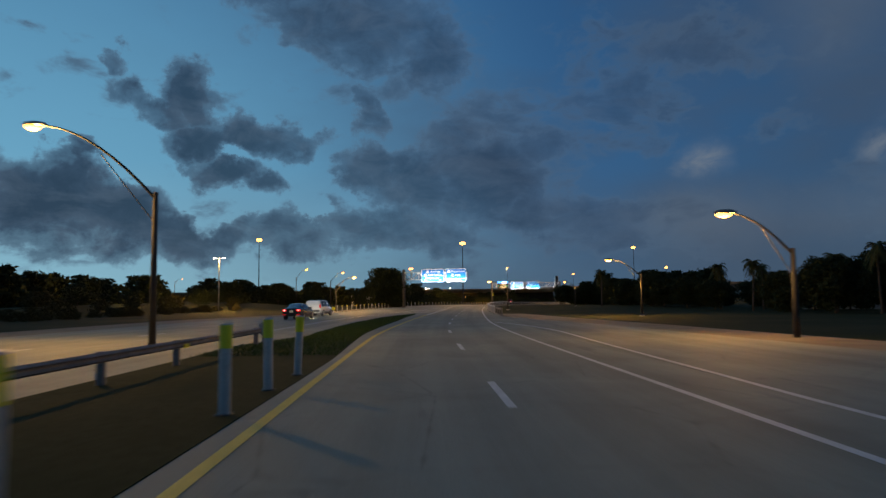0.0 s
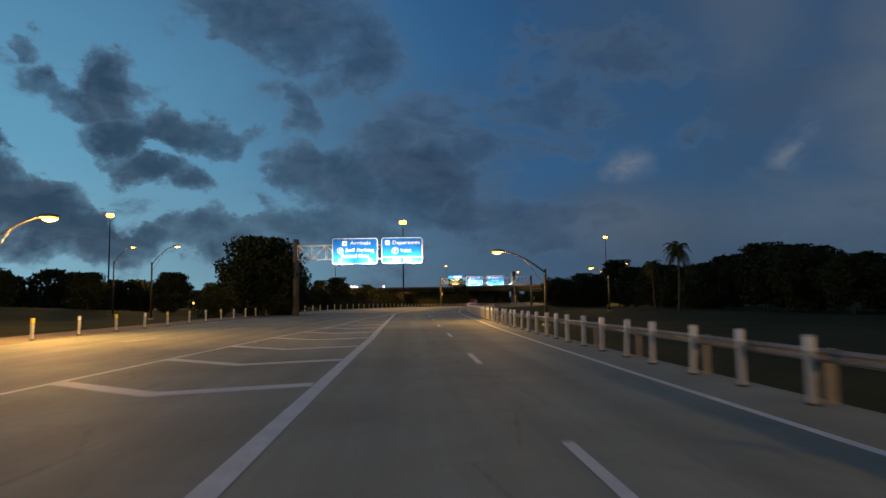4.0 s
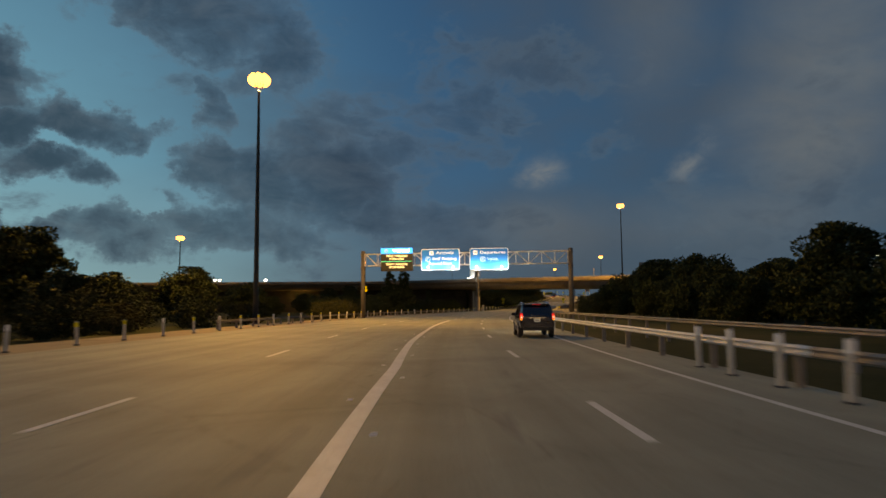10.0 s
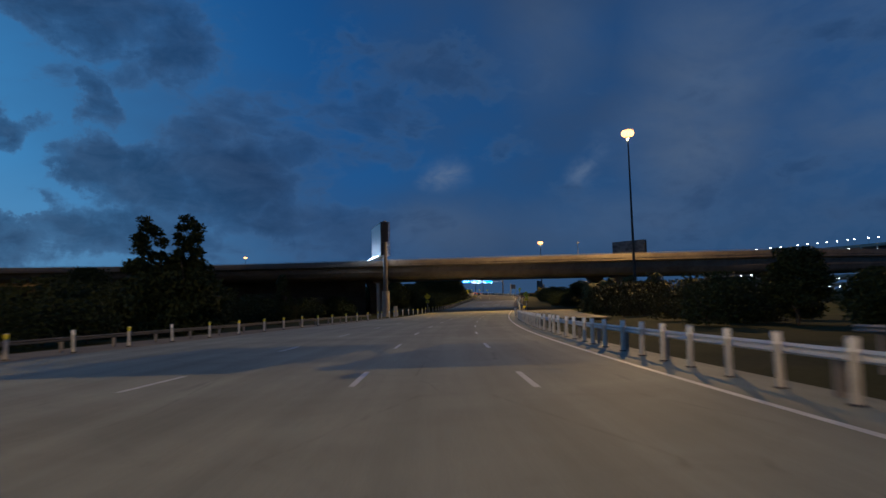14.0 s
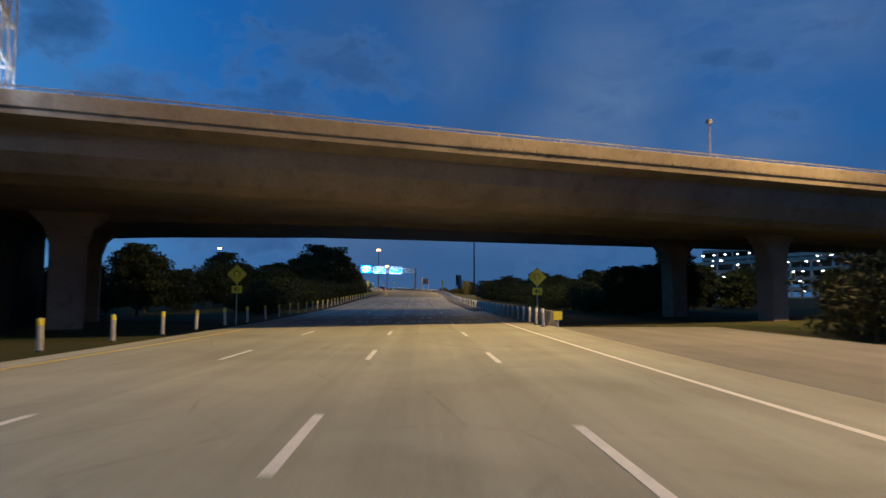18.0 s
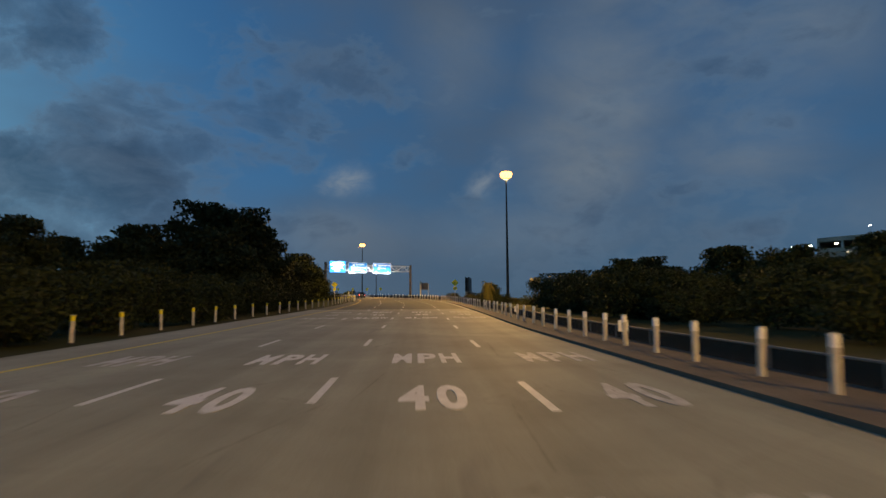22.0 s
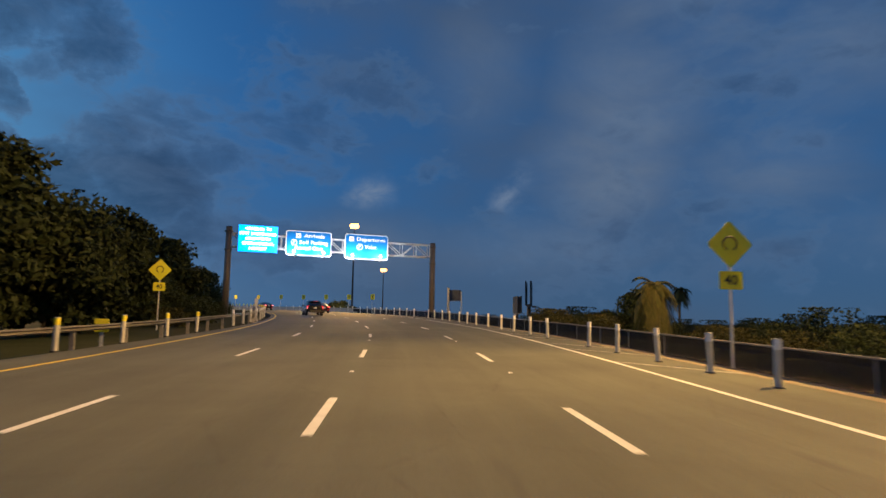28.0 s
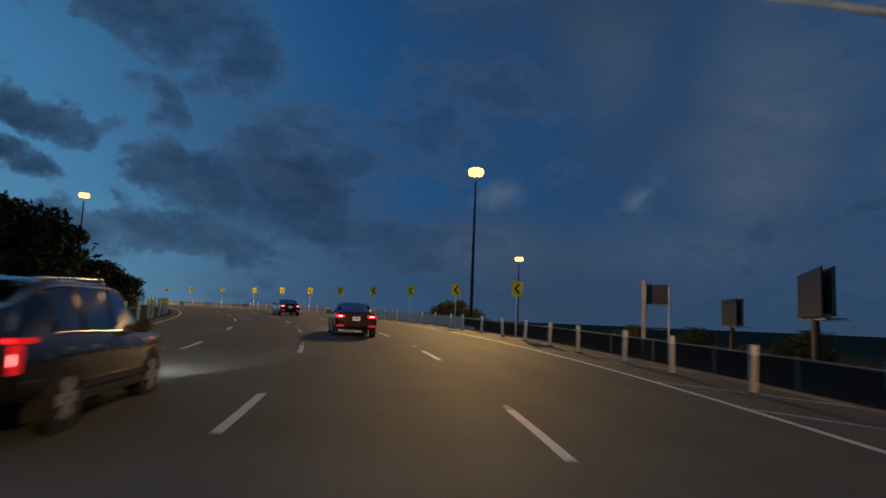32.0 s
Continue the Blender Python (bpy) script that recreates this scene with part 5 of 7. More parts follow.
def twin_lamp(s, l, h):
    e = empty("twin_lamp", at(s, l, 0), "tall pole with two white lamp heads", "street lamp")
    part("pole", rod((0, 0, -0.8), (0, 0, h), 0.14, 0.08, 12), M["dull_steel"], e)
    part("crossbar", rod((-0.9, 0, h), (0.9, 0, h), 0.05, sides=8), M["dull_steel"], e)
    for x in (-0.9, 0.9):
        head = part("lamp_head", box(x - 0.35, x + 0.35, -0.2, 0.2, h - 0.02, h + 0.14), M["dull_steel"], e, bevel=0.03)
        part("lens", box(x - 0.3, x + 0.3, -0.16, 0.16, h - 0.10, h - 0.03), M["white_lens"], head)
    point_lamp("twin_light", e.matrix_world @ Vector((0, 0, h - 0.6)), 17000, (1.0, 0.55, 0.17), 0.3)


twin_lamp(121.4, -45.2, 10.4)


def porch_lamp(s, l, z, label):
    """A low wall lamp on a short post beside a house."""
    e = empty("yard_lamp", at(s, l, 0), label, "lamp", "yard lamps")
    p = e.matrix_world.translation
    base = ground_height(p.x, p.y) - p.z
    part("post", rod((0, 0, base - 0.2), (0, 0, z), 0.05, sides=8), M["dull_steel"], e)
    part("bracket", rod((0, 0, z), (0.25, -0.25, z + 0.1), 0.03, sides=6), M["dull_steel"], e)
    bm = bmesh.new()
    bmesh.ops.create_uvsphere(bm, u_segments=12, v_segments=8, radius=0.28, matrix=Matrix.Translation((0.25, -0.25, z - 0.12)) @ Matrix.Diagonal((1, 1, 1.3, 1)))
    part("globe", bm, M["sodium_lens"], e)
    point_lamp("yard_light", e.matrix_world @ Vector((0.25, -0.25, z - 0.7)), 350, SODIUM, 0.2)


porch_lamp(274.7, -108.2, 2.1, "glowing orange yard lamp beside a low wall")
porch_lamp(274.4, -100.9, 2.2, "glowing orange yard lamp beside a low wall")
porch_lamp(386.0, -73.4, 4.5, "warm yard lamp among dark growth")


# ---------------------------------------------------------------- small road signs
def warning_sign(s, l, size, zc, label, plate=True):
    """A yellow diamond over a small plate on a post."""
    e = empty("warning_sign", at(s, l, 0), label, "road sign", "curve warning signs")
    part("post", rod((0, 0.05, -0.6), (0, 0.05, zc + size * 0.5), 0.04, sides=8), M["steel"], e)
    r = size / 2
    bm = rounded_panel(-r, r, -r, r, -0.012, 0.0, r * 0.16)
    bmesh.ops.transform(bm, matrix=Matrix.Translation((0, 0, zc)) @ Matrix.Rotation(radians(45), 4, "Y"), verts=bm.verts)
    d = part("diamond", bm, M["sign_yellow"], e)
    pts = [(r * 0.42 * math.cos(radians(-60 + 25 * k)), -0.018, zc + r * 0.05 + r * 0.42 * math.sin(radians(-60 + 25 * k))) for k in range(13)]
    part("curve_symbol", sweep(pts, 0.025 * size / 0.9, 6), M["black"], d)
    if plate:
        h = size * 0.56
        p = part("plate", rounded_panel(-size * 0.36, size * 0.36, zc - size * 0.80 - h * 0.95, zc - size * 0.80, -0.012, 0.0, 0.05), M["sign_yellow"], e)
        lettering("speed", "40", h * 0.72, 0, -0.014, zc - size * 0.80 - h * 0.48, M["black"], p)
    return e


warning_sign(416.0, -10.8, 0.95, 3.1, "yellow diamond curve sign with a 40 plate")
warning_sign(417.5, 9.7, 0.95, 3.0, "yellow diamond curve sign with a 40 plate behind the barrier")
warning_sign(594.3, -11.8, 0.95, 3.3, "yellow diamond curve sign with a 40 plate by the trees")
warning_sign(570.8, 10.7, 0.95, 3.4, "yellow diamond curve sign with a 40 plate on the verge")


def chevron_sign(s, l, zc):
    e = empty("chevron_sign", at(s, l, 0), "yellow chevron board pointing along the curve", "road sign", "chevron boards")
    part("post", rod((0, 0.04, -1.2), (0, 0.04, zc + 0.3), 0.035, sides=8), M["steel"], e)
    b = part("board", rounded_panel(-0.34, 0.34, zc - 0.42, zc + 0.42, -0.012, 0.0, 0.05), M["sign_yellow"], e)
    bm = bmesh.new()
    pts = [(0.20, 0.28), (0.05, 0.28), (-0.18, 0.0), (0.05, -0.28), (0.20, -0.28), (-0.02, 0.0)]
    f = [bm.verts.new((x, -0.018, zc + z)) for x, z in pts]
    g = [bm.verts.new((x, -0.012, zc + z)) for x, z in pts]
    bm.faces.new(f), bm.faces.new(g[::-1])
    for i in range(6):
        bm.faces.new((f[i], g[i], g[(i + 1) % 6], f[(i + 1) % 6]))
    part("chevron", bm, M["black"], b)


for k in range(11):
    chevron_sign(652.5 + 9.8 * k, 12.5, 2.6 + 0.05 * k)


def end_marker(s, l):
    e = empty("end_marker", at(s, l, 0), "yellow square marker on the rail's end", "marker")
    part("plate", rounded_panel(-0.24, 0.24, 0.35, 0.83, -0.02, 0.02, 0.04), M["band_yellow"], e)
    part("stand", box(-0.05, 0.05, 0.02, 0.08, -0.2, 0.5), M["steel"], e)


def utility_box(s, l):
    e = empty("utility_box", at(s, l, 0), "narrow pale grey utility box on a post beside the rail", "utility box")
    part("post", rod((0, 0, -0.6), (0, 0, 1.1), 0.06, sides=8), M["steel"], e)
    body = part("box", box(-0.13, 0.13, -0.1, 0.1, 1.05, 1.72), M["tube"], e, bevel=0.02)
    part("door", box(-0.10, 0.10, -0.115, -0.102, 1.09, 1.68), M["steel"], body)
    part("base", box(-0.22, 0.22, -0.2, 0.2, -0.6, 0.06), M["pale_concrete"], e, bevel=0.02)


utility_box(609.8, -7.5)


def reflector_plate(s, l, z):
    e = empty("reflector_plate", at(s, l, 0), "small white reflector plate on the wall", "reflector", "reflector plates")
    part("plate", rounded_panel(-0.16, 0.16, z, z + 0.36, -0.012, 0.012, 0.03), M["band_white"], e)
    part("stake", box(-0.02, 0.02, 0.014, 0.05, -0.2, z + 0.3), M["steel"], e)


for s in (452.0, 474.0, 497.0, 520.0, 543.0):
    reflector_plate(s, posts_right(s) + 0.42, 0.42)

end_marker(408.3, 9.15)
end_marker(91.5, -15.0)
end_marker(578.0, -9.0)
# ---------------------------------------------------------------- trees
def tree_mesh(seed, h, spread, trunk_h, leaves, leaf):
    """Trunk with limbs, and a crown of leaf clumps with gaps, as two meshes."""
    rng = np.random.default_rng(seed)
    bm = bmesh.new()
    rod((0, 0, -0.4), (0.1, 0.05, trunk_h), 0.028 * h, 0.018 * h, 9, bm)
    tips = []
    for k in range(9):
        a = 2.4 * k + rng.uniform(-0.4, 0.4)
        r = spread * rng.uniform(0.35, 0.8)
        z = trunk_h + (h - trunk_h) * rng.uniform(0.15, 0.8)
        mid = Vector((r * 0.45 * math.cos(a), r * 0.45 * math.sin(a), trunk_h + (z - trunk_h) * 0.6))
        tip = Vector((r * math.cos(a), r * math.sin(a), z))
        rod((0.1, 0.05, trunk_h * rng.uniform(0.7, 1.0)), mid, 0.012 * h, 0.008 * h, 6, bm)
        rod(mid, tip, 0.008 * h, 0.003 * h, 6, bm)
        tips += [tip, mid]
    trunk = bpy.data.meshes.new("trunk")
    bm.to_mesh(trunk)
    bm.free()
    trunk.materials.append(M["bark"])
    cl = [np.array(t) for t in tips]
    for _ in range(44):
        a, u = rng.uniform(0, 6.28), rng.uniform(0, 1)
        z = trunk_h * 0.75 + (h - trunk_h * 0.75) * u
        rr = spread * math.sqrt(max(0.04, 1 - (2 * u - 0.85) ** 2 / 1.45)) * rng.uniform(0.35, 0.95)
        cl.append(np.array((rr * math.cos(a), rr * math.sin(a), z)))
    cl = np.array(cl)
    n = leaves
    pick = rng.integers(0, len(cl), n)
    size = rng.uniform(0.6, 1.1, len(cl)) * spread * 0.40
    off = rng.normal(0, 1, (n, 3))
    off /= np.linalg.norm(off, axis=1)[:, None]
    off *= (rng.uniform(0, 1, (n, 1)) ** 0.45) * size[pick][:, None]
    off[:, 2] *= 0.7
    c = cl[pick] + off
    c[:, 2] = np.clip(c[:, 2], 0.35, h * 1.04)
    d = rng.normal(0, 1, (n, 3))
    d /= np.linalg.norm(d, axis=1)[:, None]
    e = np.cross(d, rng.normal(0, 1, (n, 3)))
    e /= np.linalg.norm(e, axis=1)[:, None]
    L = leaf * rng.uniform(0.6, 1.4, (n, 1))
    v = np.stack([c - d * L, c + e * L * 0.45, c + d * L, c - e * L * 0.45], 1).reshape(-1, 3)
    crown = bpy.data.meshes.new("crown")
    crown.from_pydata(v.tolist(), [], np.arange(4 * n).reshape(-1, 4).tolist())
    return trunk, crown


def tree_proto(seed, h, spread, trunk_h, leaves, leaf, mat, label, category="tree"):
    trunk, crown = tree_mesh(seed, h, spread, trunk_h, leaves, leaf)
    crown.materials.append(M[mat])
    e = empty("tree" if category == "tree" else "shrub", Matrix(), label, category, "roadside trees")
    for name, me in (("trunk", trunk), ("crown", crown)):
        o = new(name, me)
        o.parent = e
    return e


def palm_proto(seed, h, fronds=36, low=-0.75, label="tall palm with drooping fronds"):
    rng = random.Random(seed)
    e = empty("palm_tree", Matrix(), label, "palm", "palms")
    bm = bmesh.new()
    prev = Vector((0, 0, -0.4))
    for k in range(7):
        q = Vector((0.12 * math.sin(k * 0.5), 0.05 * k, h * (k + 1) / 7))
        rod(prev, q, 0.17 - 0.008 * k, 0.16 - 0.008 * k, 9, bm)
        prev = q
    part("trunk", bm, M["bark"], e)
    for f in range(fronds):
        a = 2.39996 * f
        up = rng.uniform(low, 0.95)
        ln = rng.uniform(1.6, 2.3)
        bm = bmesh.new()
        pts = []
        for k in range(7):
            u = k / 6
            r = ln * u * (0.95 - 0.15 * u)
            z = prev.z + ln * (up * u - 0.75 * u * u)
            pts.append(Vector((prev.x + r * math.cos(a), prev.y + r * math.sin(a), z)))
        side = Vector((-math.sin(a), math.cos(a), 0))
        for k in range(6):
            for q in range(3):
                b = pts[k].lerp(pts[k + 1], q / 3)
                l2 = 0.55 * (1 - 0.55 * k / 6) * (0.5 + min(k + q / 3, 1.5) / 3)
                for sg in (-1, 1):
                    t = b + side * sg * l2 + (pts[k + 1] - pts[k]) * 0.9 + Vector((0, 0, -0.22 * l2 - 0.08))
                    w = (pts[k + 1] - pts[k]).normalized() * 0.075
                    bm.faces.new([bm.verts.new(b - w), bm.verts.new(b + w), bm.verts.new(t)])
        part("frond", bm, M["palm_leaves"], e)
    return e


def plant(proto, s, l, scale, rz):
    p = P(s, l)
    place_at(proto, p.x, p.y, scale, rz)


def place_at(proto, x, y, scale, rz):
    m = pose(x, y, ground_height(x, y) - 0.1, 0, 0, rz)
    if proto.name not in PLACED:
        PLACED.add(proto.name)
        proto.matrix_basis = m @ Matrix.Diagonal((scale, scale, scale, 1))
    else:
        copy_thing(proto, m).matrix_basis = m @ Matrix.Diagonal((scale, scale, scale, 1))


PLACED = set()
OAKS = [
    tree_proto(1, 9.0, 4.6, 2.0, 11500, 0.26, "leaves", "broad dark-leaved roadside tree"),
    tree_proto(2, 8.0, 4.2, 1.5, 11500, 0.25, "leaves", "dense dark roadside tree"),
    tree_proto(3, 7.0, 4.4, 1.0, 11500, 0.25, "leaves", "low spreading dark tree"),
    tree_proto(4, 10.5, 4.4, 2.2, 12000, 0.27, "leaves", "tall uneven dark tree"),
]
SHRUB = [
    tree_proto(7, 2.6, 2.4, 0.4, 2600, 0.13, "dry_leaves", "olive roadside shrub under the lamps", "shrub"),
    tree_proto(8, 3.6, 2.8, 0.5, 3000, 0.14, "leaves", "dark dense shrub beside the road", "shrub"),
]
CEDAR = tree_proto(11, 10.0, 1.9, 0.7, 6500, 0.2, "leaves", "narrow pointed dark tree before the bridge")
PALMS = [palm_proto(3, 6.0), palm_proto(5, 8.0), palm_proto(9, 4.6, 84, -2.0, "bushy palm with a skirt of hanging dry fronds")]
trng = random.Random(21)


def tree_row(s0, s1, gap, l0, l1, scale, protos=OAKS):
    """Trees between two offsets along a stretch."""
    s = s0
    while s < s1:
        proto, q, l = protos[trng.randrange(len(protos))], s + trng.uniform(-0.3, 0.3) * gap, trng.uniform(l0, l1)
        k, rz = scale * trng.uniform(0.82, 1.18), trng.uniform(0, 360)
        p = P(q, l)
        if not in_clearing(p.x, p.y):
            plant(proto, q, l, k, rz)
        s += gap


def far_woods(name, rows, label):
    """Trees that stand far off and cannot be told apart: coarse crowns and trunks joined into two meshes."""
    rng = random.Random(77)
    kinds = [tree_mesh(31 + k, 8.5, 4.4, 1.4, 1500, 0.62) for k in range(3)]
    made = {"trunks": ([], []), "crowns": ([], [])}
    for s0, s1, gap, l0, l1, scale in rows:
        s = s0
        while s < s1:
            p = P(s + rng.uniform(-0.3, 0.3) * gap, rng.uniform(l0, l1))
            k = scale * rng.uniform(0.82, 1.18)
            m = pose(p.x, p.y, ground_height(p.x, p.y) - 0.1, 0, 0, rng.uniform(0, 360)) @ Matrix.Diagonal((k, k, k, 1))
            if not in_clearing(p.x, p.y):
                for key, me in zip(("trunks", "crowns"), kinds[rng.randrange(3)]):
                    v, f = made[key]
                    o = len(v)
                    v += [m @ q.co for q in me.vertices]
                    f += [tuple(o + i for i in q.vertices) for q in me.polygons]
            s += gap
    root = empty(name, Matrix(), label, "woods")
    root["kind"] = "stuff"
    for key, mat in (("trunks", "bark"), ("crowns", "leaves")):
        mesh_object(key, *made[key], M[mat], root)["kind"] = "stuff"


def in_clearing(x, y):
    """The open strip of ground that leads to the lit yard."""
    a, b = Vector((-20.0, 199.0)), Vector((-67.0, 292.0))
    d = b - a
    u = min(max((Vector((x, y)) - a).dot(d) / d.length_squared, 0.0), 1.0)
    return (Vector((x, y)) - a - d * u).length < 7.0


# the big tree beside the first gantry, and what grows on the first stretch
place_at(OAKS[1], -14.2, 149.0, 1.16, 20)
place_at(OAKS[0], -14.8, 152.5, 1.0, 80)
place_at(OAKS[2], -13.6, 150.5, 1.05, 200)
place_at(SHRUB[1], -19.5, 148.0, 0.9, 60)
tree_row(10, 160, 6, -60, -50, 0.8, SHRUB)
tree_row(36, 128, 2.6, -47, -43.5, 0.52, SHRUB[:1])
tree_row(170, 330, 8.5, -70, -42, 0.75)
tree_row(205, 262, 7, -36, -27, 0.72)
tree_row(210, 262, 5, -25, -21, 0.8, SHRUB)
plant(CEDAR, 336, -20.6, 1.0, 40)
plant(CEDAR, 335, -23.4, 0.98, 140)
plant(OAKS[2], 337, -22, 0.95, 80)
plant(OAKS[1], 338, -26, 0.62, 80)
plant(CEDAR, 362, -21.5, 0.62, 200)
plant(OAKS[1], 352, -40, 0.85, 100)
plant(OAKS[3], 366, -33, 0.55, 10)
plant(SHRUB[0], 286, -17.6, 0.95, 30)
plant(SHRUB[0], 290, -19.0, 1.1, 130)
plant(SHRUB[0], 283, -19.5, 1.0, 230)
tree_row(318, 385, 6, -60, -38, 0.55)
tree_row(366, 393, 4, -40, -21, 0.85, SHRUB)
tree_row(66, 150, 5, 44, 60, 0.66)
tree_row(300, 374, 3.6, -33, -22, 1.0, SHRUB[1:])
tree_row(130, 215, 7.5, 36, 48, 0.78)
tree_row(215, 300, 5, 24, 34, 0.66)
tree_row(236, 282, 4.2, 30, 38, 0.64)
tree_row(300, 365, 7, 24, 36, 0.5)
tree_row(330, 392, 4.5, 20, 30, 0.95, SHRUB)
for s, l, k in ((374, 20.5, 1.5), (377, 23.5, 1.7), (381, 19.5, 1.35), (384, 22.5, 1.6), (371, 25.0, 1.6)):
    plant(SHRUB[0], s, l, k, s * 11)
for s, l, k in ((401, 22.0, 1.15), (404.5, 25.0, 1.6), (400, 27.0, 1.5), (408, 29.0, 1.7), (403, 32.5, 1.9), (410, 34.5, 2.0), (406, 39.0, 2.0)):
    plant(SHRUB[0], s, l, k, s * 13)
plant(PALMS[0], 404.0, 28.6, 0.98, 20)
plant(PALMS[0], 406.5, 33.4, 1.08, 160)
plant(PALMS[2], 375.5, 18.6, 0.95, 40)
plant(PALMS[2], 381, 21.5, 1.05, 140)
plant(PALMS[2], 386.5, 25.0, 0.9, 250)
for s, l, k in ((78, 58, 0.8), (84, 52, 0.9), (90, 55, 0.95), (101, 50, 0.85), (108, 46, 0.9), (116, 49, 0.8), (72, 50, 0.95), (95, 46, 0.9), (150, 33, 1.0), (167, 35, 0.85), (384, 26, 0.5), (389, 31, 0.55), (392, 36, 0.5)):
    plant(PALMS[1], s, l, k, s * 7)
far_woods("far_woods", ((10, 150, 3.2, -102, -72, 0.84), (120, 330, 4.2, -125, -85, 0.95), (50, 124, 5, 62, 84, 0.92), (176, 226, 5, 46, 68, 0.98), (398, 440, 5, -62, -40, 0.62), (462, 520, 5.5, 46, 66, 0.72)), "dark line of woods far from the road")
# dark growth along the foot of the bridge
for k in range(26):
    place_at(OAKS[k % 3], -190 + 9.2 * k, 393 - 0.115 * (9.2 * k - 285) - 20 + 6 * (k % 2) - 8, 0.55 + 0.08 * (k % 3), 47 * k)
# past the bridge
for s, l, k in ((524, -21, 1.05), (531, -24, 1.2), (540, -20, 1.06), (549, -19, 0.86), (556, -18.5, 0.82)):
    plant(OAKS[int(s) % 4], s, l, k, s * 31)
tree_row(424, 474, 4.5, -60, -26, 0.58)
tree_row(392, 436, 4.0, -34, -24, 1.0, SHRUB[1:])
tree_row(440, 500, 6.0, -34, -26, 0.60)
tree_row(470, 520, 6.0, -30, -20, 0.68)
tree_row(515, 572, 5.0, -27, -17.5, 0.84)
tree_row(500, 575, 7.0, -40, -29, 0.82)
tree_row(436, 560, 4, -16.5, -14, 0.9, SHRUB[1:])
tree_row(572, 590, 5.0, -24, -16, 0.8)
tree_row(591, 624, 4.5, -24, -15.5, 0.76)
tree_row(606, 646, 4.0, -23, -14, 0.54)
tree_row(646, 700, 6.0, -27, -15, 0.6)
tree_row(600, 740, 5, -13.5, -11, 0.5, SHRUB)
tree_row(436, 535, 6.5, 26, 34, 0.54)
tree_row(470, 528, 7.0, 34, 48, 0.54)
tree_row(500, 526, 2.6, 16.5, 20, 0.92, SHRUB[1:])
tree_row(500, 530, 6.0, 19, 24, 0.46)
tree_row(436, 528, 4, 18, 24, 0.8, SHRUB[1:])
tree_row(530, 566, 3.2, 19, 26, 0.42, SHRUB)
for s, l, k in ((521, 18.0, 1.1), (524, 21.0, 1.2), (527, 17.6, 1.12), (529, 20.5, 1.15), (531.5, 18.6, 0.98), (532, 22.0, 1.05), (534, 20.0, 0.72), (526, 25.0, 1.25), (520, 24.0, 1.3)):
    plant(SHRUB[1], s, l, k, s * 17)
tree_row(566, 640, 4.0, 24, 40, 0.78, SHRUB)
tree_row(600, 760, 9, 70, 110, 1.2, SHRUB)
tree_row(570, 640, 4.5, 40, 70, 1.1, SHRUB)
tree_row(640, 760, 5.5, 40, 70, 0.95, SHRUB)
for s, l, q, k in ((301, 22.5, 2, 0.72), (306, 26.0, 0, 0.84), (303, 30.0, 1, 0.98), (311, 31.5, 3, 0.9), (318, 33.0, 2, 0.92), (309, 37.0, 1, 1.05), (299, 36.0, 0, 1.1), (326, 36.0, 1, 0.85)):
    plant(OAKS[q], s, l, k, s * 19)
plant(OAKS[3], 217, 38.5, 0.94, 33)
plant(OAKS[0], 223, 43, 0.98, 71)
plant(OAKS[1], 210, 41, 1.0, 12)
plant(OAKS[2], 212, 45, 1.0, 112)
plant(OAKS[1], 438, 22.5, 0.60, 140)
plant(OAKS[2], 444, 27, 0.75, 190)
place_at(PALMS[2], 199.3, 557.4, 1.15, 10)
place_at(OAKS[3], 207.0, 566.5, 0.56, 70)
place_at(OAKS[0], 206.0, 569.5, 0.42, 170)
for x, y, k in ((192.5, 562.5, 0.66), (195.0, 560.2, 0.68), (193.8, 566.0, 0.7), (197.2, 561.5, 0.7), (203.0, 553.0, 0.9), (206.5, 550.5, 1.0), (209.0, 547.0, 1.0), (205.0, 556.5, 1.0)):
    place_at(SHRUB[0], x, y, k, 40 * x)
for x, y, k in ((229.0, 609.0, 1.45), (231.0, 607.0, 1.2), (232.8, 605.4, 1.55), (235.0, 603.6, 1.3), (237.2, 602.0, 1.15), (226.0, 612.0, 1.1), (240.0, 600.5, 0.95)):
    place_at(SHRUB[1], x, y, k, 40 * x)
for x, y, q, k in ((170.8, 616.0, 2, 0.85), (169.5, 629.0, 1, 0.74), (167.5, 622.0, 0, 0.70), (170.3, 642.0, 2, 0.60), (170.0, 654.5, 2, 0.52)):
    place_at(OAKS[q], x, y, k, 17 * y)
for s, l, q, k in ((505, 27, 1, 0.7), (499, 28.5, 0, 0.62), (511, 25.5, 2, 0.62), (533, -19.5, 3, 1.15), (588, -19.5, 3, 0.95), (592.5, -18.5, 0, 0.95), (597.5, -18, 1, 0.92), (602.5, -17.5, 2, 0.85)):
    plant(OAKS[q], s, l, k, 23 * s)
plant(PALMS[1], 653.5, 76.4, 1.38, 80)
plant(PALMS[1], 649.0, 74.7, 1.22, 200)
plant(PALMS[1], 651.5, 79.0, 1.15, 140)
plant(PALMS[0], 556, 22, 0.7, 120)
place_at(OAKS[0], 219.5, 694.0, 0.95, 30)
place_at(OAKS[2], 224.5, 696.5, 0.95, 110)
place_at(OAKS[1], 215.5, 697.5, 0.70, 210)
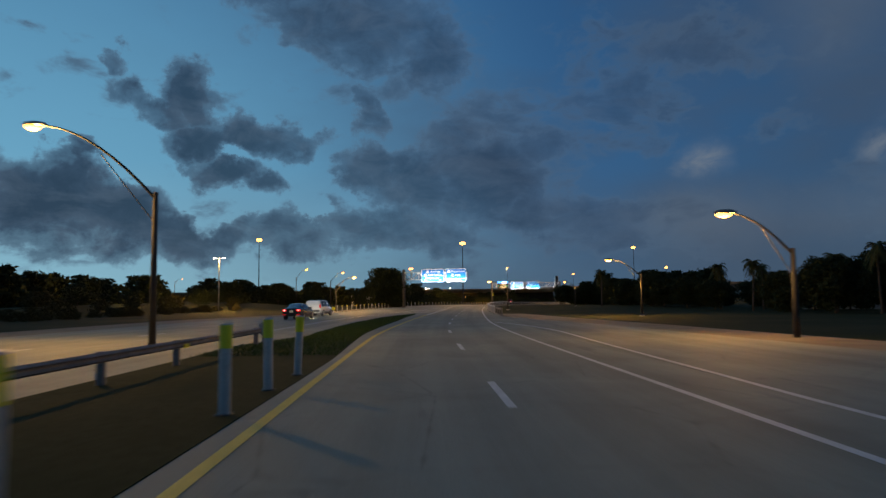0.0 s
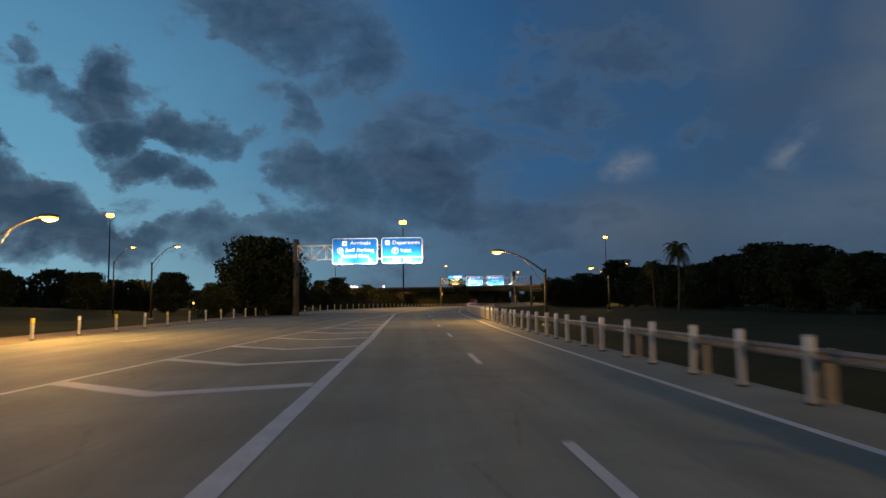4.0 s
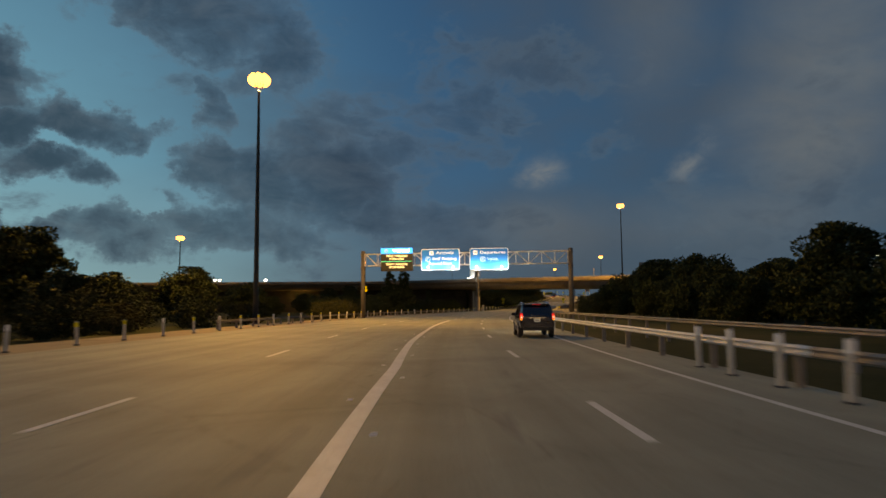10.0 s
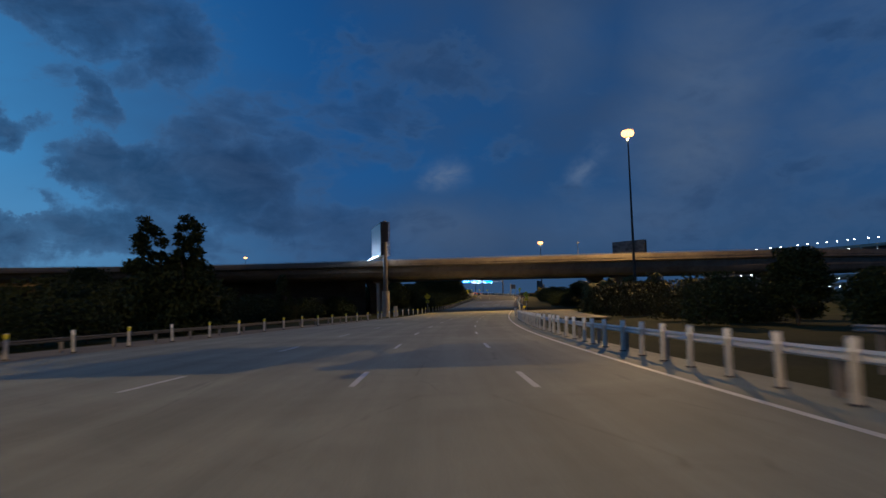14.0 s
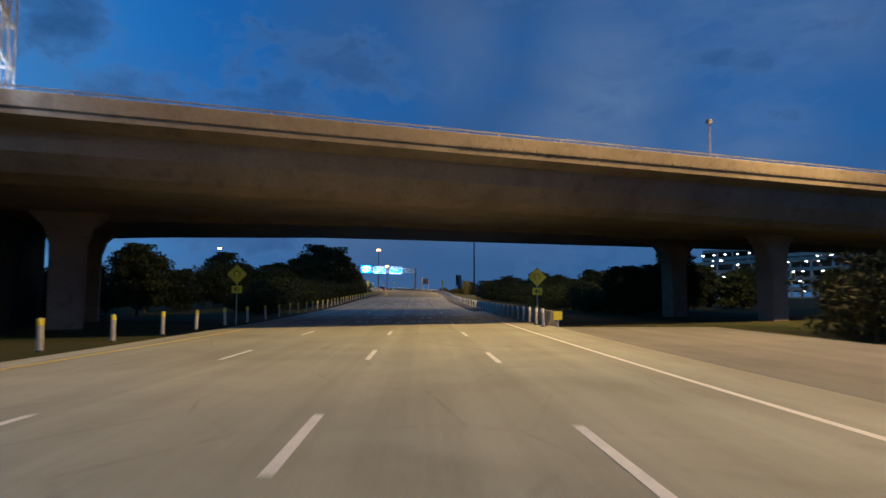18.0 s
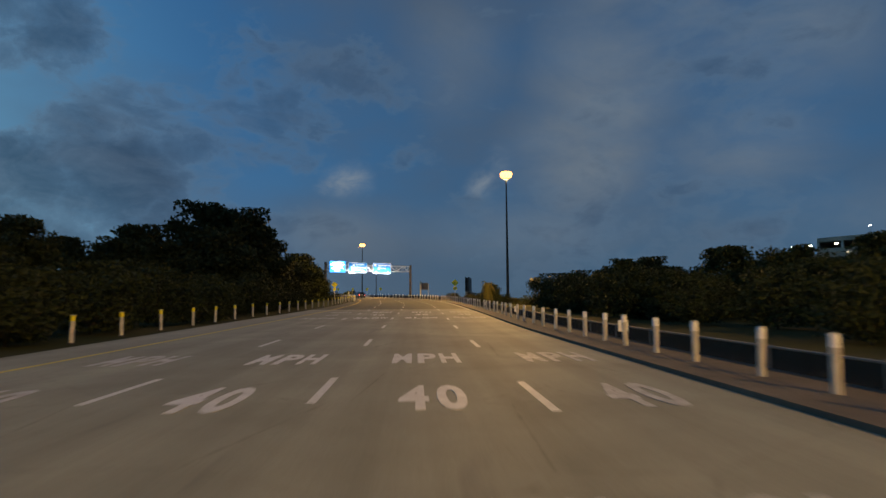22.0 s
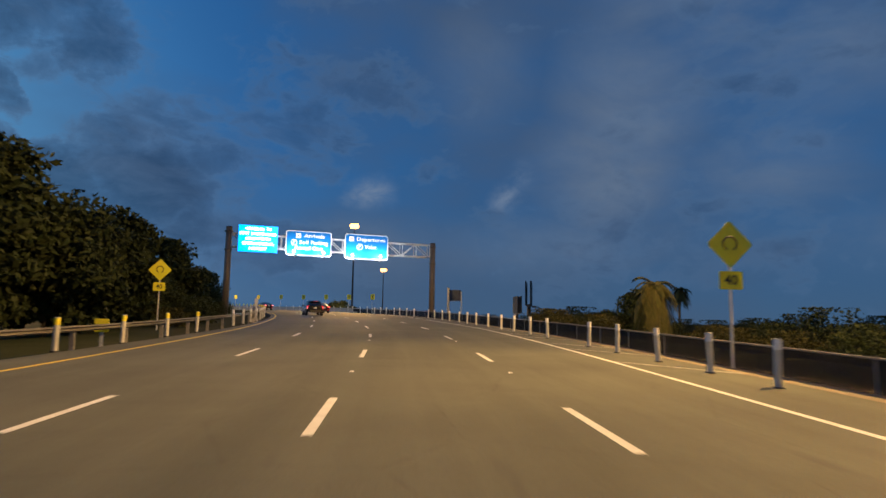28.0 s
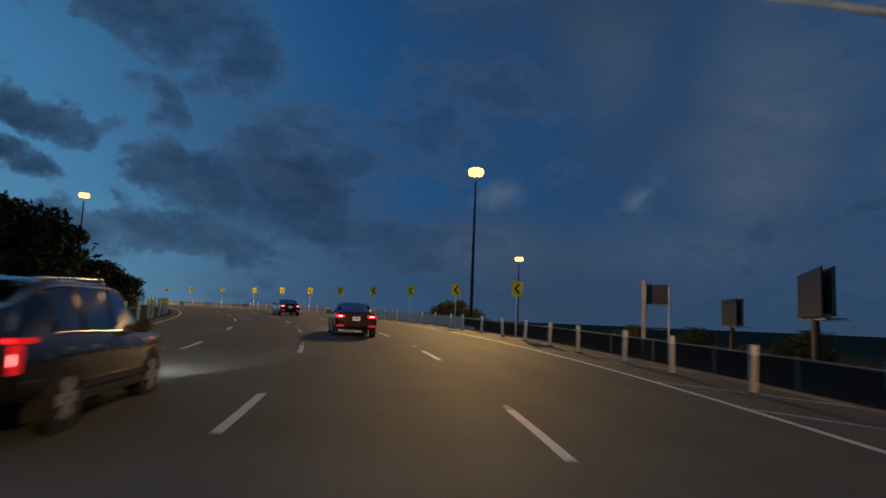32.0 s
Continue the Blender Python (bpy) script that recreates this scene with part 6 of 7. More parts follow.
# ---------------------------------------------------------------- vehicles
PAINT = dict(
    navy=surface("dark_blue_car_paint", (0.006, 0.008, 0.022), (0.010, 0.013, 0.032), 0.22, 90, 1.5, 0.0, metal=0.3, coat=1.0),
    black=surface("black_car_paint", (0.006, 0.006, 0.008), (0.011, 0.011, 0.013), 0.2, 90, 1.5, 0.0, metal=0.2, coat=1.0),
    maroon=surface("dark_red_car_paint", (0.035, 0.006, 0.006), (0.055, 0.010, 0.009), 0.22, 90, 1.5, 0.0, metal=0.3, coat=1.0),
    grey=surface("dark_grey_car_paint", (0.022, 0.023, 0.026), (0.035, 0.036, 0.04), 0.22, 90, 1.5, 0.0, metal=0.4, coat=1.0),
    white=surface("white_car_paint", (0.62, 0.63, 0.63), (0.72, 0.72, 0.71), 0.25, 90, 1.5, 0.0, coat=0.8),
)
M["window"] = glass("tinted_car_glass", (0.008, 0.010, 0.014))
M["chrome"] = surface("chrome_trim", (0.55, 0.56, 0.57), (0.68, 0.68, 0.69), 0.2, 60, 2, 0.0, metal=1.0)
M["alloy"] = surface("alloy_rim", (0.46, 0.47, 0.48), (0.62, 0.62, 0.62), 0.35, 40, 3, 0.05, metal=0.25)
M["tail"] = lens("tail_lamp", (0.75, 0.010, 0.014), 0.55)
M["tail_core"] = lens("tail_bulb", (1.0, 0.22, 0.18), 9.0)
# dim red glow for weak lamp glass; the sedan's low reflectors glow with it too
M["tail_dim"] = lens("red_reflector", (0.6, 0.01, 0.012), 0.35)
M["amber"] = lens("amber_marker", (1.0, 0.40, 0.04), 0.7)
M["clear_lamp"] = lens("headlamp", (1.0, 0.96, 0.88), 14.0)
# the plate's faint warm glow replaces the light of a plate lamp
M["plate"] = surface("number_plate", (0.55, 0.55, 0.50), (0.72, 0.72, 0.66), 0.5, 60, 4, 0.02, emit=((1.0, 0.93, 0.75), 0.12))


def wheel(parent, x, y, r, w, side):
    g = part("wheel", rod((x - w / 2, y, r), (x + w / 2, y, r), r, r, 28), M["rubber"], parent, bevel=0.03)
    rim = part("rim", rod((x + side * (w / 2 - 0.03), y, r), (x + side * (w / 2 + 0.012), y, r), r * 0.66, r * 0.60, 24), M["black"], g)
    for k in range(6):
        a = 2 * math.pi * k / 6
        c, q = math.cos(a), math.sin(a)
        xo = x + side * (w / 2 + 0.014)
        bm = bmesh.new()
        pts = []
        for rad, half in ((r * 0.10, 0.045), (r * 0.62, 0.065)):
            for sg in (-1, 1):
                pts.append((y + c * rad - q * half * sg, r + q * rad + c * half * sg))
        for xx in (xo, xo - side * 0.03):
            for yy, zz in pts:
                bm.verts.new((xx, yy, zz))
        bm.verts.ensure_lookup_table()
        v = bm.verts
        for f in ((0, 1, 3, 2), (4, 6, 7, 5), (0, 2, 6, 4), (1, 5, 7, 3), (2, 3, 7, 6), (0, 4, 5, 1)):
            bm.faces.new([v[i] for i in f])
        bmesh.ops.recalc_face_normals(bm, faces=bm.faces)
        part("spoke", bm, M["alloy"], g)
    return g


def vehicle(name, m, label, paint, stations, wheels, r, side_glass, rear_glass, front_glass, tails, plate, extras=(), lights=True, plate_bar=True):
    """A body lofted from stations (y, half width, underside, waist, roof half width, roof), rear at y = 0, facing y."""
    root = empty(name, m, label, "car" if name != "minivan" else "van")
    st = stations
    verts, faces = [], []

    def ring(y, w, zu, zb, wr, zr):
        zm = zu + (zb - zu) * 0.45
        half = [(w * 0.86, zu), (w * 0.975, zu + 0.10), (w, zm), (w * 0.965, zb), ((w * 0.965 + wr) / 2 + 0.012, (zb + zr) / 2), (wr, zr - 0.045), (wr * 0.86, zr), (wr * 0.4, zr + 0.018)]
        return [(x, y, z) for x, z in half] + [(-x, y, z) for x, z in half[::-1]]

    for q in st:
        verts += ring(*q)
    k = 16
    for i in range(len(st) - 1):
        for j in range(k):
            faces.append((i * k + j, i * k + (j + 1) % k, (i + 1) * k + (j + 1) % k, (i + 1) * k + j))
    faces += [tuple(range(k))[::-1], tuple(range((len(st) - 1) * k, len(st) * k))]
    body = mesh_object("body", verts, faces, PAINT[paint], root, smooth=True)
    body.data.set_sharp_from_angle(angle=radians(38))
    sub = body.modifiers.new("round", "BEVEL")
    sub.width, sub.segments, sub.limit_method, sub.angle_limit = 0.03, 2, "ANGLE", radians(30)

    def at_y(y):
        i = max(0, min(len(st) - 2, sum(1 for q in st if q[0] <= y) - 1))
        a, b = st[i], st[i + 1]
        u = (y - a[0]) / (b[0] - a[0]) if b[0] > a[0] else 0
        return [a[n] + (b[n] - a[n]) * u for n in range(6)]

    def pane(pts, n, nm):
        """A thin pane through the points, pushed out along n."""
        n = Vector(n).normalized()
        bm = bmesh.new()
        f = [bm.verts.new(Vector(p) + n * 0.022) for p in pts]
        g = [bm.verts.new(Vector(p) - n * 0.02) for p in pts]
        bm.faces.new(f), bm.faces.new(g[::-1])
        for i in range(len(f)):
            bm.faces.new((f[i], g[i], g[(i + 1) % len(f)], f[(i + 1) % len(f)]))
        bmesh.ops.recalc_face_normals(bm, faces=bm.faces)
        return part(nm, bm, M["window"], body)

    for y0, y1 in side_glass:
        for sg in (-1, 1):
            pts = []
            for y, up in ((y0, 0), (y1, 0), (y1, 1), (y0, 1)):
                q = at_y(y)
                wl, wu = q[1] * 0.965, q[4]
                u = 0.06 if not up else 0.86
                pts.append((sg * (wl + (wu - wl) * u + 0.012), y, q[3] + (q[5] - q[3]) * u))
            pane(pts, (sg, 0, 0.35), "side_window")
    for (y0, z0, w0, y1, z1, w1), nrm, nm in ((rear_glass, (0, -1, 0.45), "rear_window"), (front_glass, (0, 1, 0.7), "windscreen")):
        pane([(-w0, y0, z0), (w0, y0, z0), (w1, y1, z1), (-w1, y1, z1)], nrm, nm)
    for wy in wheels:
        q = at_y(wy)
        for sg in (-1, 1):
            part("wheel_arch", rod((sg * (q[1] - 0.16), wy, r), (sg * (q[1] + 0.006), wy, r), r * 1.13, sides=28), M["black"], root)
            wheel(root, sg * (q[1] - 0.10), wy, r, 0.225, sg)
    w_rear = st[0][1]
    for x0, x1, z0, z1, y0, y1, mat in tails:
        for sg in (-1, 1):
            a, b = sorted((sg * x0, sg * x1))
            part("tail_lamp", box(a, b, y0, y1, z0, z1), M[mat], body, bevel=0.012)
            if mat == "tail":
                mx, mz, hx, hz = (a + b) / 2, (z0 + z1) / 2, (b - a) * 0.27, (z1 - z0) * 0.24
                part("tail_bulb", box(mx - hx, mx + hx, y0 - 0.006, y0 + 0.03, mz - hz, mz + hz), M["tail_core"], body, bevel=0.015)
    px, pz, py = plate
    pl = part("number_plate", box(px - 0.155, px + 0.155, py - 0.02, py, pz - 0.08, pz + 0.08), M["plate"], body)
    part("plate_bar", box(px - 0.11, px + 0.11, py - 0.024, py - 0.02, pz - 0.03, pz + 0.03), M["dull_steel"], pl)
    part("rear_bumper", box(-w_rear * 0.97, w_rear * 0.97, -0.07, 0.06, st[0][2] + 0.03, st[0][2] + 0.30), M["black"] if paint == "white" else PAINT[paint], root, bevel=0.05)
    fq = st[-1]
    for sg in (-1, 1):
        q = at_y(front_glass[0] - 0.35)
        part("door_mirror", box(min(sg * q[1] * 0.96, sg * (q[1] + 0.20)), max(sg * q[1] * 0.96, sg * (q[1] + 0.20)), front_glass[0] - 0.62, front_glass[0] - 0.50, q[3] + 0.02, q[3] + 0.19), M["black"], body, bevel=0.03)
        part("headlamp", box(min(sg * fq[1] * 0.55, sg * fq[1] * 0.92), max(sg * fq[1] * 0.55, sg * fq[1] * 0.92), fq[0] - 0.10, fq[0] + 0.012, fq[3] - 0.20, fq[3] - 0.06), M["clear_lamp"], body)
        for y0, y1 in side_glass[:2]:
            part("door_handle", box(sg * st[3][1] - 0.02, sg * st[3][1] + 0.022, y0 + 0.1, y0 + 0.28, at_y(y0)[3] - 0.16, at_y(y0)[3] - 0.125), M["chrome"], body)
        part("side_trim", box(sg * st[3][1] - 0.015, sg * st[3][1] + 0.012, wheels[0] + r * 1.2, wheels[1] - r * 1.2, st[3][2] + 0.10, st[3][2] + 0.19), M["black"], body)
    # door seams, sill and window surround
    for sg in (-1, 1):
        for (ya, yb), (yc, yd) in zip(side_glass, side_glass[1:]):
            ym, q = (yb + yc) / 2, at_y((yb + yc) / 2)
            zm = q[2] + (q[3] - q[2]) * 0.45
            seam = bmesh.new()
            loop = [(q[1] * 0.978, q[2] + 0.14), (q[1] + 0.004, zm), (q[1] * 0.965 + 0.006, q[3] - 0.01)]
            front = [seam.verts.new((sg * x, ym - 0.008, z)) for x, z in loop]
            rear = [seam.verts.new((sg * x, ym + 0.008, z)) for x, z in loop]
            for i in range(2):
                seam.faces.new((front[i], front[i + 1], rear[i + 1], rear[i]))
            part("door_seam", seam, M["black"], body)
        low, high = [], []
        for k in range(9):
            y = side_glass[0][0] + (side_glass[-1][1] - side_glass[0][0]) * k / 8
            q = at_y(y)
            wl, wu = q[1] * 0.965, q[4]
            low.append((sg * (wl + (wu - wl) * 0.05 + 0.02), y, q[3] + (q[5] - q[3]) * 0.05))
            high.append((sg * (wl + (wu - wl) * 0.90 + 0.02), y, q[3] + (q[5] - q[3]) * 0.90))
        trim = M["chrome"] if "chrome" in extras else M["black"]
        part("window_trim", sweep(low, 0.014, 6), trim, body)
        part("window_trim", sweep(high, 0.014, 6), trim, body)
        part("sill", box(min(sg * (st[3][1] - 0.09), sg * (st[3][1] - 0.01)), max(sg * (st[3][1] - 0.09), sg * (st[3][1] - 0.01)), wheels[0] + r * 1.15, wheels[1] - r * 1.15, st[3][2] - 0.05, st[3][2] + 0.09), M["black"], body, bevel=0.02)
        for wy in wheels:
            part("mud_flap", box(min(sg * (st[3][1] - 0.24), sg * (st[3][1] - 0.02)), max(sg * (st[3][1] - 0.24), sg * (st[3][1] - 0.02)), wy - r * 1.12, wy - r * 1.12 + 0.015, r * 0.45, r * 1.2), M["rubber"], root)
    if "spoiler" in extras:
        q = at_y(side_glass[0][0] - 0.1)
        part("roof_spoiler", box(-q[4] * 0.92, q[4] * 0.92, rear_glass[3] - 0.16, rear_glass[3] + 0.2, rear_glass[4] + 0.05, rear_glass[4] + 0.11), PAINT[paint], body, bevel=0.02)
        part("brake_lamp", box(-0.2, 0.2, rear_glass[3] - 0.175, rear_glass[3] - 0.155, rear_glass[4] + 0.06, rear_glass[4] + 0.09), M["tail_dim"], body)
        part("lower_bumper", box(-w_rear * 0.9, w_rear * 0.9, -0.085, 0.03, st[0][2] - 0.12, st[0][2] + 0.06), M["black"], root, bevel=0.03)
    if "rails" in extras:
        for sg in (-1, 1):
            q0, q1 = at_y(side_glass[0][0]), at_y(side_glass[-1][1] - 0.4)
            part("roof_rail", sweep([(sg * q0[4] * 0.9, side_glass[0][0], q0[5] + 0.0), (sg * q0[4] * 0.9, side_glass[0][0] + 0.15, q0[5] + 0.07), (sg * q1[4] * 0.9, side_glass[-1][1] - 0.6, q1[5] + 0.07), (sg * q1[4] * 0.9, side_glass[-1][1] - 0.45, q1[5])], 0.02, 8), M["chrome"], body)
    if "bar" in extras:
        part("tailgate_trim", box(-0.42, 0.42, py - 0.03, py + 0.02, pz + 0.10, pz + 0.15), M["chrome"], body)
    part("rear_wiper", rod((0.05, rear_glass[0] - 0.03, rear_glass[1] + 0.03), (0.42, rear_glass[0] + 0.02, rear_glass[1] + 0.12), 0.012, sides=6), M["black"], body)
    if lights:
        for sg in (-1, 1):
            eye = m @ Vector((sg * fq[1] * 0.72, fq[0] + 0.06, fq[3] - 0.13))
            spot_lamp("headlight_beam", eye, m @ Vector((sg * fq[1] * 0.5, fq[0] + 26, -0.1)), HEADLIGHT, (1.0, 0.95, 0.86), 62, 0.06, 0.8)
    return root


def suv(m):
    st = [(0.0, 0.84, 0.52, 1.08, 0.70, 1.20), (0.06, 0.90, 0.46, 1.10, 0.74, 1.30), (0.42, 0.92, 0.40, 1.12, 0.74, 1.76), (0.9, 0.935, 0.36, 1.12, 0.735, 1.79), (2.6, 0.935, 0.36, 1.10, 0.74, 1.79), (3.0, 0.93, 0.36, 1.09, 0.70, 1.70), (3.55, 0.925, 0.38, 1.07, 0.72, 1.12), (4.3, 0.90, 0.40, 1.0, 0.70, 1.03), (4.62, 0.84, 0.44, 0.92, 0.62, 0.95), (4.72, 0.76, 0.50, 0.84, 0.55, 0.87)]
    return vehicle("suv", m, "dark navy boxy SUV with lit tail lamps", "navy", st, (1.0, 3.78), 0.385, ((0.55, 1.30), (1.42, 2.22), (2.32, 2.98)),
                   (0.10, 1.20, 0.66, 0.40, 1.68, 0.60), (3.50, 1.16, 0.64, 3.06, 1.66, 0.60),
                   ((0.76, 0.895, 1.0, 1.19, -0.012, 0.14, "tail"), (0.77, 0.895, 1.19, 1.30, 0.03, 0.16, "tail_dim"), (0.78, 0.895, 0.93, 0.995, -0.01, 0.14, "amber")), (-0.02, 0.93, -0.01), ("rails", "bar", "spoiler"))


def crossover(m):
    st = [(0.0, 0.80, 0.50, 1.0, 0.62, 1.08), (0.07, 0.90, 0.44, 1.04, 0.66, 1.16), (0.55, 0.94, 0.38, 1.06, 0.64, 1.56), (1.1, 0.95, 0.34, 1.06, 0.66, 1.66), (2.5, 0.95, 0.34, 1.03, 0.68, 1.68), (2.95, 0.945, 0.34, 1.02, 0.66, 1.60), (3.65, 0.94, 0.36, 1.0, 0.70, 1.06), (4.35, 0.91, 0.38, 0.95, 0.70, 0.98), (4.7, 0.84, 0.42, 0.86, 0.60, 0.89), (4.82, 0.74, 0.48, 0.78, 0.5, 0.80)]
    return vehicle("crossover", m, "black crossover with chrome window line and red tail lamps", "black", st, (0.98, 3.84), 0.375, ((0.72, 1.30), (1.42, 2.22), (2.32, 3.05)),
                   (0.14, 1.10, 0.60, 0.55, 1.50, 0.54), (3.58, 1.08, 0.64, 3.02, 1.56, 0.58),
                   ((0.70, 0.915, 0.99, 1.05, -0.005, 0.34, "tail"), (0.82, 0.90, 0.70, 0.98, -0.012, 0.10, "tail")), (0.0, 0.80, -0.01), ("rails", "chrome", "spoiler"))


def sedan(m, label, paint, lights=True):
    st = [(0.0, 0.78, 0.42, 0.92, 0.62, 0.98), (0.08, 0.86, 0.34, 0.96, 0.66, 1.03), (0.60, 0.90, 0.28, 0.97, 0.62, 1.08), (1.25, 0.91, 0.25, 0.96, 0.56, 1.40), (2.2, 0.91, 0.25, 0.94, 0.58, 1.45), (2.7, 0.91, 0.25, 0.93, 0.57, 1.41), (3.45, 0.905, 0.27, 0.91, 0.66, 0.99), (4.2, 0.88, 0.28, 0.84, 0.66, 0.87), (4.6, 0.80, 0.30, 0.72, 0.56, 0.75), (4.7, 0.70, 0.36, 0.66, 0.48, 0.68)]
    return vehicle("sedan", m, label, paint, st, (0.98, 3.75), 0.33, ((1.02, 1.42), (1.52, 2.20), (2.30, 3.02)),
                   (0.62, 1.06, 0.58, 1.22, 1.37, 0.50), (3.38, 1.0, 0.62, 2.76, 1.38, 0.52),
                   ((0.46, 0.84, 0.78, 0.92, -0.012, 0.10, "tail"), (0.50, 0.80, 0.42, 0.50, -0.085, 0.0, "tail_dim")), (0.0, 0.76, -0.012), (), lights)


def minivan(m):
    st = [(0.0, 0.86, 0.42, 1.0, 0.70, 1.12), (0.06, 0.94, 0.36, 1.02, 0.74, 1.25), (0.32, 0.97, 0.30, 1.03, 0.74, 1.70), (0.9, 0.985, 0.27, 1.03, 0.75, 1.76), (2.9, 0.985, 0.27, 1.0, 0.75, 1.76), (3.4, 0.98, 0.27, 0.99, 0.70, 1.64), (4.2, 0.96, 0.28, 0.95, 0.72, 1.06), (4.75, 0.90, 0.30, 0.84, 0.62, 0.90), (5.05, 0.80, 0.34, 0.74, 0.55, 0.77)]
    return vehicle("minivan", m, "white minivan with a dark rear window", "white", st, (1.02, 4.02), 0.345, ((0.5, 1.35), (1.47, 2.42), (2.52, 3.4)),
                   (0.10, 1.08, 0.70, 0.30, 1.62, 0.64), (4.1, 1.10, 0.66, 3.48, 1.62, 0.60),
                   ((0.78, 0.925, 0.90, 1.30, -0.01, 0.12, "tail_dim"),), (0.0, 0.80, -0.01))


HEADLIGHT = 520
suv(at(225.1, 5.6, 0.008) @ Matrix.Diagonal((0.9, 0.92, 0.9, 1)))
crossover(at(626.3, -1.72, 0.008, 2.0))
sedan(at(646.4, 2.95, 0.008), "dark red sedan with bright tail lamps", "maroon")
sedan(at(676.0, 3.0, 0.008), "small dark sedan far along the curve", "black")
sedan(at(57.5, -11.4, 0.008, -2), "dark sedan on the joining road", "grey")
minivan(at(70.0, -12.6, 0.008, -3))
minivan(at(731.0, -2.0, 0.008))


# ---------------------------------------------------------------- billboards and buildings
def billboard(m, w, h, z0, pole_x, label, face_mat, depth=1.1):
    """Two panels on one steel column; x across, facing -y."""
    e = empty("billboard", m, label, "billboard", "billboards")
    part("column", rod((pole_x, 0.6, -4.0), (pole_x, 0.6, z0 + 0.2), 0.5, 0.45, 18), M["mast_steel"], e, smooth=True)
    part("beam", box(-w / 2 + 0.4, w / 2 - 0.4, 0.35, 0.85, z0 - 0.1, z0 + 0.5), M["dull_steel"], e)
    face = part("front_panel", box(-w / 2, w / 2, -0.1, 0.12, z0 + 0.25, z0 + h), M[face_mat], e, "dim printed poster panel")
    part("back_panel", box(-w / 2, w / 2, depth, depth + 0.2, z0 + 0.25, z0 + h), M["panel_black"], e)
    n = int(w / 1.6)
    for i in range(n + 1):
        x = -w / 2 + w * i / n
        part("upright", box(x - 0.06, x + 0.06, 0.13, depth - 0.01, z0 + 0.3, z0 + 0.45), M["dull_steel"], e)
        part("upright", box(x - 0.06, x + 0.06, 0.13, 0.25, z0 + 0.3, z0 + h - 0.1), M["dull_steel"], e)
    part("catwalk", box(-w / 2 - 0.4, w / 2 + 0.4, -1.1, -0.12, z0 + 0.02, z0 + 0.10), M["dull_steel"], e)
    for x in (-w * 0.36, -w * 0.12, w * 0.12, w * 0.36):
        part("lamp_arm", rod((x, -0.9, z0 + 0.05), (x, -1.9, z0 - 0.1), 0.03, sides=6), M["dull_steel"], e)
    return e


m_, n_ = material("printed_poster")
co_ = n_.add("ShaderNodeTexCoord").outputs["Object"]
b_ = n_.add("ShaderNodeBsdfPrincipled", Base_Color=n_.ramp(n_.noise(n_.scaled(co_, (0.35, 1, 0.7)), 0.55, 2.0), (0.44, (0.014, 0.018, 0.03)), (0.54, (0.07, 0.08, 0.10)), (0.66, (0.02, 0.025, 0.04))), Roughness=0.6)
o_ = n_.add("ShaderNodeOutputMaterial")
n_.t.links.new(b_.outputs[0], o_.inputs[0])
M["poster"] = m_

billboard(pose(155.3, 431.8, 0, 0, 0, -69.0), 10.5, 4.3, 11.6, 0.2, "large billboard on a thick steel column", "poster")
billboard(pose(247.7, 639.0, 0, 0, 0, 52.0), 14.6, 5.7, 5.0, 0.0, "wide dark billboard on a column beyond the fence", "panel_black")
billboard(pose(279.0, 687.0, 0, 0, 0, 63.0), 10.5, 5.6, 4.0, 0.0, "smaller dark billboard far beyond the verge", "panel_black")


def pylon_sign(m):
    """A tall sign: a panel between two pale posts."""
    e = empty("pylon_sign", m, "tall sign with a dark panel between two pale posts", "sign")
    part("post", box(-0.28, 0.28, -0.25, 0.25, -4.0, 9.6), M["pale_concrete"], e, bevel=0.04)
    part("side_post", box(3.05, 3.3, -0.13, 0.13, -4.0, 8.7), M["steel"], e, bevel=0.02)
    panel = part("panel", box(0.3, 3.03, -0.1, 0.1, 6.4, 9.0), M["poster"], e, bevel=0.03)
    part("panel_frame", box(0.3, 3.03, -0.14, 0.14, 6.28, 6.38), M["dull_steel"], panel)
    part("crossbar", rod((0.28, 0, 3.0), (3.05, 0, 3.0), 0.05, sides=8), M["dull_steel"], e)


pylon_sign(pose(234.0, 654.3, 0, 0, 0, -35))


